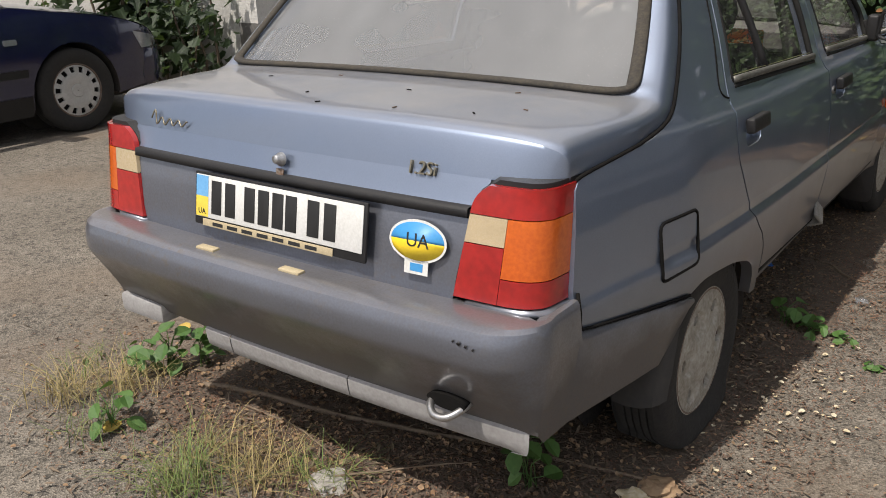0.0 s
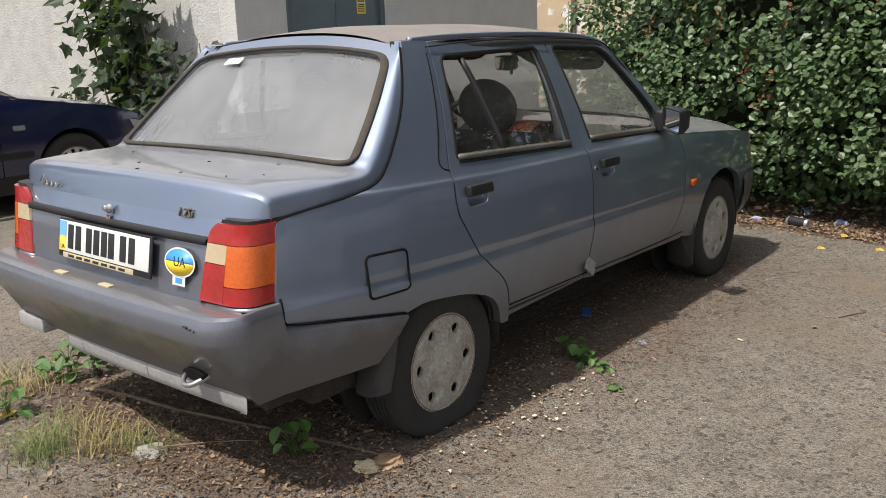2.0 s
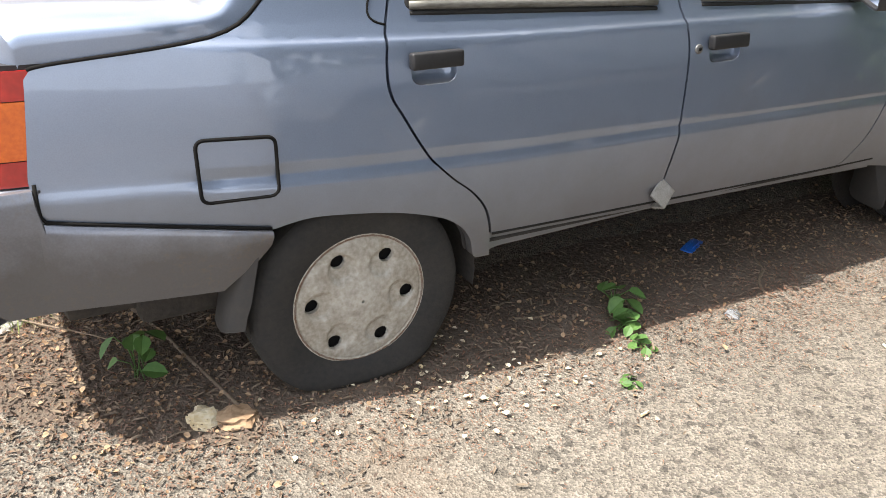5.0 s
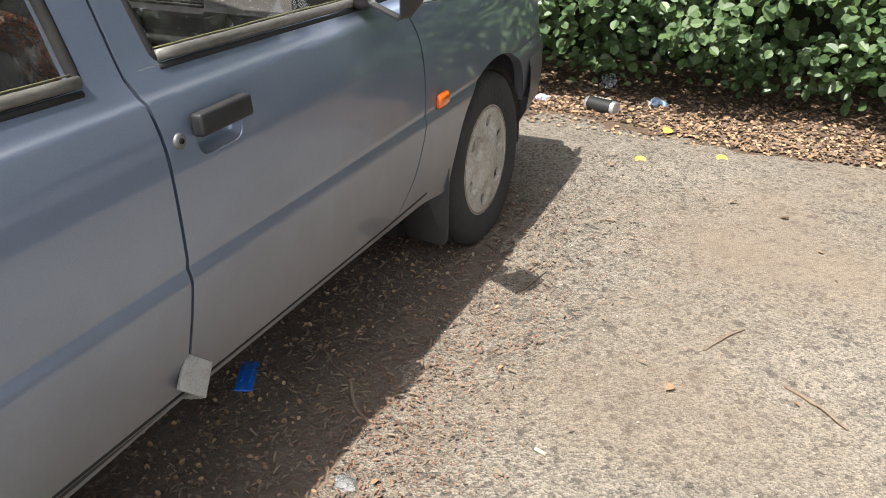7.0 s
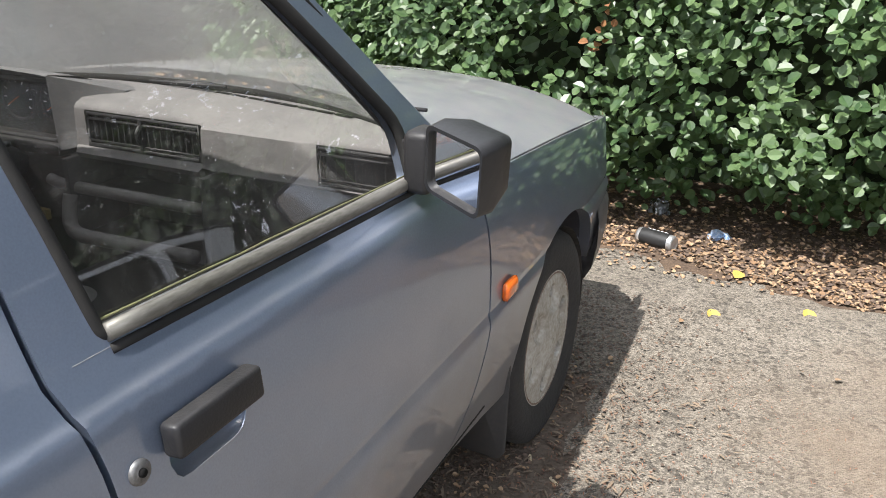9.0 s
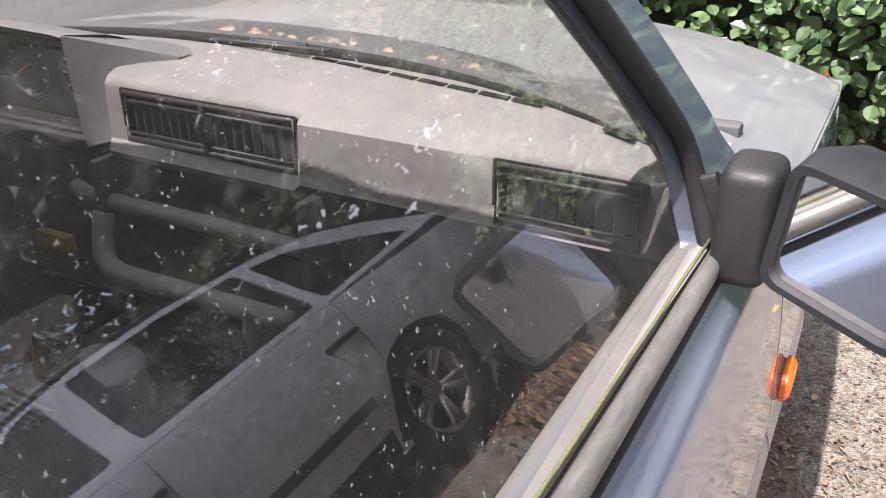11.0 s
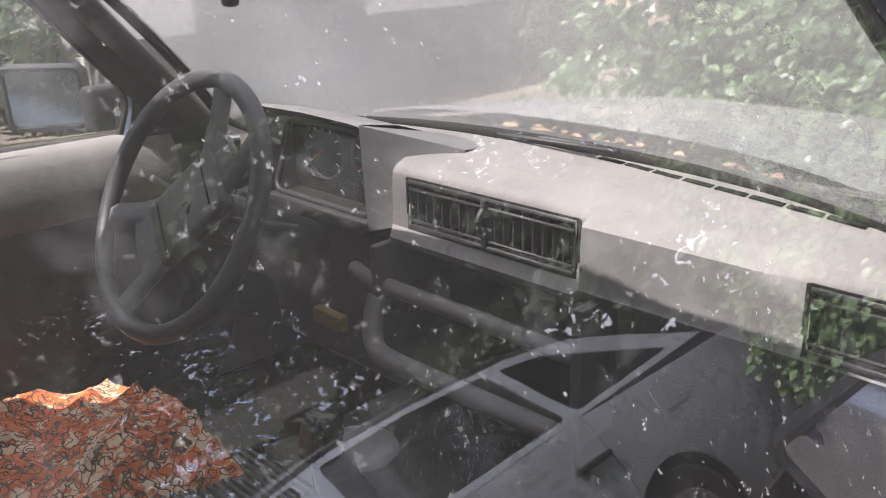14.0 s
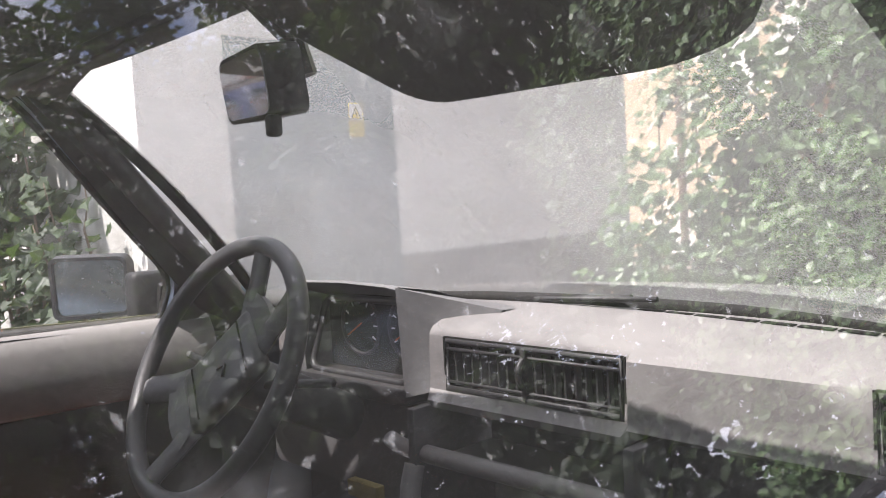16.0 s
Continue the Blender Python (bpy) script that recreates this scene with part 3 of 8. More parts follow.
def screen(name, surface, s1, t0, t1, seal_mat, glass_mat, lift, seal_r=.014):
    bm = bmesh.new()
    rows = [[surface(-s1 + 2 * s1 * j / 30, t0 + (t1 - t0) * i / 16) for j in range(31)] for i in range(17)]
    add_grid(bm, rows)
    bmesh.ops.recalc_face_normals(bm, faces=bm.faces[:])
    g = part(name, bm, glass_mat, car)
    g.visible_shadow = False
    ring = rounded([(-s1, t0), (s1, t0), (s1, t1), (-s1, t1)], .10, 6)
    full = []
    for i, a in enumerate(ring):
        b = ring[(i + 1) % len(ring)]
        n = max(1, int(math.hypot(b[0] - a[0], b[1] - a[1]) / .06))
        full += [(a[0] + (b[0] - a[0]) * k / n, a[1] + (b[1] - a[1]) * k / n) for k in range(n)]
    bm = bmesh.new()
    band(bm, surface, full, seal_r, lift)
    part(name + "_seal", bm, seal_mat, g, "perished rubber seal")
    return g


film_ws = [((0.70, 0.69, 0.665), specks(2, -0.3, 0.8, 0.47, 1.0, -0.2, 0.2)), ((0.72, 0.71, 0.67), specks(420, 0.50, 0.64, 0.30, 6, 0.30, 0.62))]
SCREEN_GLASS = glass_pane("dusty_screen", (0.97, 0.97, 0.955), film_ws, 0.06)
screen("windscreen", screen_pt, .96, .03, .97, RUBBER, SCREEN_GLASS, Vector((0, .004, .004)), .016)
bm = bmesh.new()
add_box(bm, (-.62, 2.80, .80), (.62, 2.97, .845), .01)
part("cowl", bm, BLACK, car, "leaf-strewn black cowl")

bm = bmesh.new()
NX = 96
rows = [[gate_pt(ease(j, NX), i / 6) for j in range(NX + 1)] for i in range(73)]
last = rows[-1]
for k in (.08, .2, .35, .5, .65, .8, .92, 1.0):
    rows.append([Vector((p.x, p.y - (.026 * k ** .8 + .004 * k) * max(0, 1 - abs(ease(j, NX)) ** 10), p.z + (.853 - p.z) * k)) for j, p in enumerate(last)])
add_grid(bm, rows)
ring = rounded([(-.925, .16), (.925, .16), (.905, 1.12), (-.905, 1.12)], [.14, .14, .17, .17], 9)
ring = [(s, t * 5) for s, t in ring]
gone = []
bm.faces.ensure_lookup_table()
for i in range(72):
    for j in range(NX):
        if inside(((ease(j, NX) + ease(j + 1, NX)) / 2, (i + .5) / 6), ring):
            gone.append(bm.faces[i * NX + j])
bmesh.ops.delete(bm, geom=gone, context="FACES")
bmesh.ops.recalc_face_normals(bm, faces=bm.faces[:])
rim = [e for e in bm.edges if e.is_boundary]
g = bmesh.ops.extrude_edge_only(bm, edges=rim)
for v in g["geom"]:
    if isinstance(v, bmesh.types.BMVert):
        v.co += Vector((-.012 * v.co.x / .6, .012, -.012))
gate = part("tailgate", bm, PAINT, car, "boot lid and rear window frame in one piece")
# pale film: dust, and the sky's sheen painted in with it
film_rear = [((0.60, 0.60, 0.59), specks(1.6, -0.1, 0.8, 0.50, 0.9, -0.1, 0.3)), ((0.75, 0.72, 0.65), specks(220, 0.62, 0.70, 0.15, 7, 0.4, 0.6))]
REAR_GLASS = glass_pane("dust_sheen_glass", (0.88, 0.91, 0.91), film_rear, 0.25)
bm = bmesh.new()
add_grid(bm, [[gate_pt(-.94 + 1.88 * j / 30, .7 + 5.1 * i / 24) - Vector((0, -.004, .006)) for j in range(31)] for i in range(25)])
bmesh.ops.recalc_face_normals(bm, faces=bm.faces[:])
rg = part("rear_window", bm, REAR_GLASS, gate, "rear window with wiped streaks, its film part dust, part painted sky sheen")
rg.visible_shadow = False
full = []
for i, a in enumerate(ring):
    b = ring[(i + 1) % len(ring)]
    n = max(1, int(max(abs(b[0] - a[0]) * .6, abs(b[1] - a[1]) * .09) / .03))
    full += [(a[0] + (b[0] - a[0]) * k / n, a[1] + (b[1] - a[1]) * k / n) for k in range(n)]
bm = bmesh.new()
add_tube(bm, [gate_pt(*q) + Vector((0, -.002, .003)) for q in full], .0155, 8, True, .5)
bm2 = bmesh.new()
add_grid(bm2, [[gate_pt(-.60 + .14 * j / 4, 1.25 + .35 * i / 2) + Vector((0, -.004, .004)) for j in range(5)] for i in range(3)])
part("window_label", bm2, WHITE_PLATE, rg, "small white label inside the rear window")
part("rear_window_seal", bm, SEAL_DIRTY, gate, "brown weathered rubber seal")


# rear face
def tail(x, base):
    """Plan curve of the rear end: y at x."""
    a = abs(x)
    return base + .012 * (a / .5) ** 2 + .11 * max(0, (a - .50) / .18) ** 2.2


def lamp_inner(z):
    """Inner edge of a tail lamp, leaning inwards to its foot, with a rounded shoulder."""
    t = (z - .633) / (.852 - .633)
    return .474 + .036 * t + (.03 * max(0, (t - .78) / .22) ** 2.5)


bm = bmesh.new()
rows = []
for y, z in [(.222, .856), (.2195, .85), (.213, .835), (.205, .815), (.199, .803)]:
    hw = lamp_inner(min(z, .845)) - .004
    rows.append([Vector((hw * (-1 + j / 20), tail(hw * (-1 + j / 20), y - .002), z)) for j in range(41)])
add_grid(bm, rows)
bmesh.ops.recalc_face_normals(bm, faces=bm.faces[:])
part("boot_face", bm, PAINT, gate)
bm = bmesh.new()
for sgn in (1,):
    hw = lamp_inner(.795) - .004
    top = [Vector((hw * (-1 + j / 20), tail(hw * (-1 + j / 20), .182), .805)) for j in range(41)]
    low = [p + Vector((0, -.003, -.018)) for p in top]
    add_grid(bm, [[p + Vector((0, .02, .002)) for p in top], top, low, [p + Vector((0, .03, -.004)) for p in low]])
part("rubbing_strip", bm, BLACK, gate, "black strip across the boot")
# panel that carries the plate
bm = bmesh.new()
rows = []
for y, z in [(.196, .80), (.190, .785), (.178, .72), (.168, .665), (.164, .612)]:
    hw = lamp_inner(z) - .004
    rows.append([Vector((hw * (-1 + j / 20), tail(hw * (-1 + j / 20), y), z)) for j in range(41)])
add_grid(bm, rows)
bmesh.ops.recalc_face_normals(bm, faces=bm.faces[:])
part("plate_panel", bm, PAINT_DULL, gate)


# tail lamps: pieces of one lens wrapped round the corner
def lamp_pt(u, z):
    """u from the inner edge (0) to the outer edge (1)."""
    xi = lamp_inner(z)
    xo = .661 - .004 * (z - .633) / .22
    a = u ** .92
    x = xi + (xo - xi) * min(1, a * 1.18) ** 1
    if a * 1.18 > 1:
        x = xo + .010 * (a * 1.18 - 1) / .18
    y = .158 + .035 * (z - .633) / .22 + .012 * (x / .5) ** 2 + .125 * u ** 7
    return Vector((x, y, z))


def lamp_piece(u0, u1, z0, z1, n=12, m=6):
    bm = bmesh.new()
    rows = [[lamp_pt(u0 + (u1 - u0) * j / n, z0 + (z1 - z0) * i / m) for j in range(n + 1)] for i in range(m + 1)]
    add_grid(bm, rows)
    bmesh.ops.recalc_face_normals(bm, faces=bm.faces[:])
    g = bmesh.ops.extrude_edge_only(bm, edges=[e for e in bm.edges if e.is_boundary])
    c = lamp_pt((u0 + u1) / 2, (z0 + z1) / 2)
    for v in g["geom"]:
        if isinstance(v, bmesh.types.BMVert):
            v.co += Vector((-.003, .012, 0))
    return bm


for sx in (1, -1):
    bm = bmesh.new()
    rows = [[lamp_pt(j / 16, .627 + .234 * i / 10) + Vector((-.004, .014, 0)) for j in range(17)] for i in range(11)]
    add_grid(bm, rows)
    g = bmesh.ops.extrude_edge_only(bm, edges=[e for e in bm.edges if e.is_boundary])
    for v in g["geom"]:
        if isinstance(v, bmesh.types.BMVert):
            v.co += Vector((-.02, .03, 0))
    housing = part("tail_lamp", bm if sx == 1 else mirrored(bm), BLACK, car, "red, amber and clear tail lamp cluster")
    for nm, u0, u1, z0, z1, mt in (("red_lens", 0, 1, .797, .852, RED_LENS), ("clear_lens", 0, .42, .742, .795, CLEAR_LENS), ("amber_lens", .425, 1, .684, .795, AMBER_LENS),
                                   ("red_lens", 0, .42, .633, .740, RED_LENS), ("red_lens", .425, 1, .633, .682, RED_LENS)):
        b = lamp_piece(u0, u1, z0, z1)
        part(nm, b if sx == 1 else mirrored(b), mt, housing)

# rear bumper swept round the tail and along the flanks
BUMP = [(.178, .621), (.105, .630), (.072, .629), (.057, .622), (.048, .606), (.045, .585), (.045, .562), (.049, .550), (.056, .538), (.10, .467), (.148, .391), (.154, .381)]
LIPP = [(.162, .390), (.152, .386), (.145, .380), (.147, .356), (.151, .338), (.160, .328), (.23, .324)]


def bumper_rows(profile, tuck=.30):
    """Sweeps a (y, z) profile across the tail, round the corners and along the flanks to the wheel arch."""
    rows = []
    R, cx = .115, .577
    cy = .043 + .012 * (cx / .5) ** 2 + R
    for y, z in profile:
        d = y - .043
        half = [(x, y + .012 * (x / .5) ** 2, 0) for x in [.577 * i / 12 for i in range(13)]]
        for k in range(1, 11):
            a = radians(-90 + 90 * k / 10)
            half.append((cx + (R - tuck * max(d, 0)) * math.cos(a), cy + (R - d) * math.sin(a) if d < R else cy + (d - R) * (1 - k / 10), 0))
        for yy in (.20, .25, .283, .294, .34, .42, .52, .62, .70, .728):
            half.append((max(plan(yy) + .007, cx + R - .004) - (tuck - .14 * (yy - .2) / .53) * max(d, 0), yy, 1))
        row = []
        for x, yv, k in half:
            zz = z
            if k:
                zt = .63 if yv < .285 else .558 - .165 * (yv - .294)
                zl = .352 + max(0, yv - .64) * 1.1
                zz = zl + (z - .381) * (zt - zl) / (.63 - .381)
            row.append(Vector((x, yv, zz)))
        rows.append([Vector((-p.x, p.y, p.z)) for p in row[::-1]] + row[1:])
    return rows


bm = bmesh.new()
add_grid(bm, bumper_rows(BUMP))
bmesh.ops.recalc_face_normals(bm, faces=bm.faces[:])
bumper = part("rear_bumper", bm, PAINT_DULL, car, "scuffed painted plastic rear bumper", angle=26)
# dark joint between the bumper and the quarter panels
for sx in (1, -1):
    bm = bmesh.new()
    pts = [(.2885, .640), (.2885, .600), (.290, .575), (.298, .563)] + [(yy, .5625 - .165 * (yy - .294)) for yy in (.34, .42, .52, .62, .70, .728)]
    add_tube(bm, [flank(*lv(p)) + Vector((.0035, 0, 0)) for p in pts], .0036, 6, up=(1, 0, 0))
    part("panel_joint", bm if sx == 1 else mirrored(bm), DARK, car)
# paint chips at the corner
for x, z, w in ((.560, .600, .005), (.575, .597, .004), (.59, .594, .003), (.548, .602, .003)):
    bm = bmesh.new()
    add_extruded(bm, [(-w, -w * .4), (w * .2, -w), (w, w * .3), (-w * .1, w * .8)], .0012, pose(x, .046 + .012 * (x / .5) ** 2 - .001, z, 90, 0, 0))
    part("paint_chip", bm, BLACK, bumper)
rows = bumper_rows(LIPP, .5)
n = len(rows[0])
for i0, i1 in ((26, 28), (28, 36), (36, 54)):
    bm = bmesh.new()
    add_grid(bm, [[p + Vector((.0015 * (1 if k == 0 else -1 if k == i1 - i0 else 0), 0, 0)) for k, p in enumerate(r[i0:i1 + 1])] for r in rows])
    bmesh.ops.recalc_face_normals(bm, faces=bm.faces[:])
    part("bumper_lip", bm, LIP_GREY, bumper, "pale grey lower lip")
bm = bmesh.new()
add_box(bm, (-.63, .14, .352), (-.45, .26, .408), .012)
part("bumper_lip", bm, LIP_GREY, bumper)
for sx in (1, -1):
    bm = bmesh.new()
    add_extruded(bm, [(sx * x, y) for x, y in ((.50, .165), (.62, .175), (.660, .20), (.674, .235), (.676, .298), (.50, .298))][::sx], .012, Matrix.Translation((0, 0, .616)))
    part("bumper_shelf", bm, PAINT_DULL, bumper)
# yellow reflectors, tow eye, exhaust
for x in (-.17, .10):
    bm = bmesh.new()
    add_box(bm, (x - .03, .090, .628), (x + .03, .112, .635), .002)
    part("reflector", bm, PLATE_TAN, bumper, "small yellowed lens on top of the bumper")
bm = bmesh.new()
add_tube(bm, smooth_poly([(.446, .165, .434), (.450, .115, .424), (.470, .092, .412), (.500, .092, .412), (.522, .115, .424), (.528, .16, .434)], 6), .0078, 10)
part("tow_eye", bm, STEEL, bumper, "bare steel towing eye")
# solid near-black oval, painted shade in place of a hollow
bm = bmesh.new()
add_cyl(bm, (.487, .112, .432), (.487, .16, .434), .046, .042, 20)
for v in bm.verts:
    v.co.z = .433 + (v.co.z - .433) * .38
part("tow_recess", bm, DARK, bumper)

# plate with bars for its characters
plate = thing("number_plate", "white number plate with a blue and yellow band, black frame", "number plate")
plate.parent = None
bm = bmesh.new()
PM = pose(0, .158, .7265, 80, 0, 0)
add_box(bm, (-.268, -.064, -.008), (.268, .062, 0), .004, m=PM)
part("frame", bm, BLACK, plate)
bm = bmesh.new()
add_box(bm, (-.260, -.044, 0), (.260, .056, .003), .002, m=PM)
part("face", bm, WHITE_PLATE, plate)
bm = bmesh.new()
add_box(bm, (-.258, .006, .003), (-.216, .054, .0038), m=PM)
part("blue_band", bm, PLATE_BLUE, plate)
bm = bmesh.new()
add_box(bm, (-.258, -.042, .003), (-.216, .005, .0038), m=PM)
part("yellow_band", bm, PLATE_YELLOW, plate)
bm = bmesh.new()
add_box(bm, (-.236, -.064, .0002), (.18, -.047, .0024), .001, m=PM)
part("legend_strip", bm, PLATE_TAN, plate, "yellowed strip under the plate")
for x in (-.187, -.140, -.075, -.030, .015, .056, .122, .170):
    bm = bmesh.new()
    add_box(bm, (x - .017, -.032, .003), (x + .017, .046, .0046), .001, m=PM)
    part("bar", bm, INK, plate)
for x in range(7):
    bm = bmesh.new()
    add_box(bm, (-.2 + x * .05, -.060, .0024), (-.165 + x * .05, -.052, .0030), m=PM)
    part("bar", bm, INK, plate)


def lettering(name, text, size, m, material, parent, depth=.0006, label=""):
    cu = bpy.data.curves.new(name, "FONT")
    cu.body, cu.size, cu.align_x, cu.align_y, cu.extrude, cu.resolution_u = text, size, "CENTER", "CENTER", depth, 3
    tmp = bpy.data.objects.new(name, cu)
    scene.collection.objects.link(tmp)
    me = bpy.data.meshes.new_from_object(tmp.evaluated_get(bpy.context.evaluated_depsgraph_get()))
    bpy.data.objects.remove(tmp)
    me.transform(m)
    me.materials.append(material)
    ob = new(name, me)
    ob.parent = parent
    return tagged(ob, label)


lettering("lettering", "UA", .019, PM @ Matrix.Translation((-.237, -.030, .0039)), INK, plate)
# oval country sticker
SM = pose(.386, .1745, .727, 80, 0, 3)


def oval(rx, ry, n=40):
    return [(rx * math.cos(i * math.tau / n), ry * math.sin(i * math.tau / n)) for i in range(n)]


sticker = thing("country_sticker", "oval blue and yellow country sticker on the boot panel", "sticker")
bm = bmesh.new()
add_extruded(bm, oval(.068, .043), .0012, SM)
add_box(bm, (-.028, -.066, 0), (.028, -.034, .0012), m=SM)
part("backing", bm, WHITE_PLATE, sticker)
bm = bmesh.new()
o = oval(.063, .038)
add_extruded(bm, [p for p in o if p[1] >= -.001], .0018, SM)
part("blue_half", bm, STICK_BLUE, sticker)
bm = bmesh.new()
add_extruded(bm, [p for p in o if p[1] <= .001], .0018, SM)
part("yellow_half", bm, STICK_YELLOW, sticker)
bm = bmesh.new()
add_box(bm, (-.014, -.060, .0012), (.016, -.044, .0018), m=SM)
part("small_flag", bm, STICK_BLUE, sticker)
lettering("lettering", "UA", .040, SM @ Matrix.Translation((0, 0, .0019)), INK, sticker)
# boot badges, lock
lettering("engine_badge", "1.2Si", .038, pose(.366, .2235, .859, 70, 0, 2), BADGE, gate, .0035, "metal engine-size badge")
bm = bmesh.new()
BM = pose(-.400, .2275, .880, 70, 0, -2)
pts = []
for i in range(46):
    u = i / 45
    pts.append(BM @ Vector((-.062 + .125 * u, .010 * math.sin(u * 27) * (1.0 - .35 * u) + .018 * max(0, 1 - abs(u - .08) / .1) - .004, .001)))
add_tube(bm, pts, .0020, 6)
part("script_badge", bm, BADGE, gate, "small script badge, drawn as a plain scroll")
bm = bmesh.new()
LM = pose(-.005, .200, .838, 78, 0, 0)
add_lathe(bm, [(0, .020), (.008, .020), (.0095, .018), (.011, .008), (.015, .005), (.016, 0)], 24, LM)
part("boot_lock", bm, STEEL, gate, "round chrome boot lock")
bm = bmesh.new()
add_box(bm, (-.012, -.042, 0), (.012, -.02, .004), .003, m=LM)
part("lock_plate", bm, RUST, gate)

# groove of the pillar behind the rear door
bm = bmesh.new()
pts = [flank(*lv((y, z))) for y, z in ((1.100, 1.270), (1.078, 1.20), (1.045, 1.10), (1.010, 1.01), (.980, .94), (.977, .915), (.990, .902), (1.012, .895))]
add_tube(bm, smooth_poly(pts, 4), .0028, 6)
both("pillar_groove", bm, DARK)
# crumbs of debris on the boot lid
for i, (s_, t_) in enumerate(((.2, 8.2), (.55, 7.4), (-.1, 9.5), (.72, 8.9), (-.5, 8.0), (.35, 10.2), (.62, 9.8), (-.25, 7.2), (.05, 10.6))):
    bm = bmesh.new()
    add_box(bm, (-.006, -.0015, 0), (.006, .0015, .002), m=Matrix.Translation(gate_pt(s_, t_) + Vector((0, 0, .0005))) @ pose(0, 0, 0, 0, 0, i * 53))
    thing("twig_crumb", "dry twig crumb on the boot lid", "debris", bm, RUST if i % 2 else DARK, group="crumbs on the boot")

# ---- wheels and fittings of the saloon ----
def wheel(parent, centre, sx, r_tyre=.272, width=.155, squash=0.0, cap=HUBCAP, spin=0.0, fancy=True, rim_r=.172):
    """A road wheel: treaded tyre, steel rim and pressed cap with six holes."""
    c = Vector(centre)
    m = Matrix.Translation(c) @ pose(0, 0, 0, 0, 90 * sx, 0) @ pose(0, 0, 0, 0, 0, spin)
    h = width / 2
    bm = bmesh.new()
    prof = [(rim_r - .012, -h * .8), (rim_r + .01, -h * .92), (rim_r + .05, -h * 1.02), (r_tyre - .022, -h * .98), (r_tyre - .006, -h * .84), (r_tyre, -h * .6)]
    tread = []
    for k in range(5):
        a = -h * .56 + k * h * .25
        tread += [(r_tyre, a), (r_tyre, a + h * .17), (r_tyre - .006, a + h * .18), (r_tyre - .006, a + h * .23)]
    prof2 = [(r, -z) for r, z in prof[::-1]]
    add_lathe(bm, prof + tread + prof2 + [(rim_r - .012, h * .80)], 72, m)
    low = c.z - r_tyre
    for v in bm.verts:
        if v.co.z < c.z - r_tyre * .6:
            k = (c.z - r_tyre * .6 - v.co.z) / (r_tyre * .4)
            v.co.z += squash * k * k
            bulge = squash * .55 * k * (1 - k) * 4
            v.co.x += bulge * (1 if v.co.x > c.x else -1)
    bmesh.ops.recalc_face_normals(bm, faces=bm.faces[:])
    w = new("wheel", None)
    w.parent = parent
    part("tyre", bm, TYRE, w, "worn black tyre" if squash < .01 else "soft, half-flat tyre", angle=60)
    bm = bmesh.new()
    add_lathe(bm, [(rim_r - .004, h * .80), (rim_r + .002, h * .86), (rim_r - .006, h * .88), (rim_r - .014, h * .75), (rim_r - .02, h * .2), (.05, h * .1), (.001, h * .1)], 48, m)
    part("rim", bm, RUST, w)
    if fancy:
        cap_wheel(w, m, h, rim_r, cap)
    return w, m


def cap_wheel(w, m, h, rim_r, material):
    """Slightly domed disc with six dished, round-ended holes, built as a polar grid."""
    n_r, n_a = 38, 168
    bm = bmesh.new()

    def pt(r, a):
        k = (a / math.tau * 6) % 1.0
        d = (k - .5) * math.tau / 6 * r          # sideways from a hole's middle line
        dist = math.hypot(d, r - .106) / .041
        q = max(0.0, min(1.0, (1 - dist) / .38))
        dish = -.0095 * q * q * (3 - 2 * q)
        z = h * .84 + .013 * (1 - (r / rim_r) ** 2)
        if r > rim_r - .014:
            z -= .002
        if r > rim_r - .010:
            z += .004
        boss = .004 * max(0, 1 - (r / .06) ** 2)
        return Vector((r * math.cos(a), r * math.sin(a), z + dish + boss))
    rs = [.004 + (rim_r - .010) * i / n_r for i in range(n_r + 1)] + [rim_r - .003, rim_r + .001]
    rows = [[pt(r, j * math.tau / n_a) for j in range(n_a)] for r in rs]
    vs = add_grid(bm, rows, True)
    gone = []
    for f in bm.faces:
        c = f.calc_center_median()
        r, a = math.hypot(c.x, c.y), math.atan2(c.y, c.x)
        k = (a / math.tau * 6) % 1.0
        d = (k - .5) * math.tau / 6 * r
        if (d / .0185) ** 2 + ((r - .125) / .0185) ** 2 < 1:
            gone.append(f)
    bmesh.ops.delete(bm, geom=gone, context="FACES")
    rim = [e for e in bm.edges if e.is_boundary]
    for v in {v for e in rim for v in e.verts}:
        r, a = v.co.xy.length, math.atan2(v.co.y, v.co.x)
        if .10 < r < .15:
            mid = (math.floor(a / math.tau * 6) + .5) * math.tau / 6
            c = Vector((.125 * math.cos(mid), .125 * math.sin(mid)))
            q = c + (v.co.xy - c).normalized() * .0185
            v.co.x, v.co.y = q.x, q.y
    g = bmesh.ops.extrude_edge_only(bm, edges=rim)
    for v in g["geom"]:
        if isinstance(v, bmesh.types.BMVert):
            v.co.z -= .012
    bmesh.ops.transform(bm, matrix=m, verts=bm.verts[:])
    bmesh.ops.recalc_face_normals(bm, faces=bm.faces[:])
    part("hubcap", bm, material, w, "dirty cream plastic wheel trim with six holes", angle=50)
    # near-black disc that paints the shade seen through the holes
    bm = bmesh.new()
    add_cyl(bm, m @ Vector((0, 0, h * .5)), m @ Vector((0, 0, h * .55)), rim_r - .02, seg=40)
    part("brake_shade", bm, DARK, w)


for x, y, z, sx, sq, spin in ((.632, .95, .245, 1, .03, -3), (.632, 3.27, .266, 1, .004, 22), (-.632, .95, .262, -1, .005, 0), (-.632, 3.27, .266, -1, .004, 10)):
    wheel(car, (x, y, z), sx, squash=sq, spin=spin)

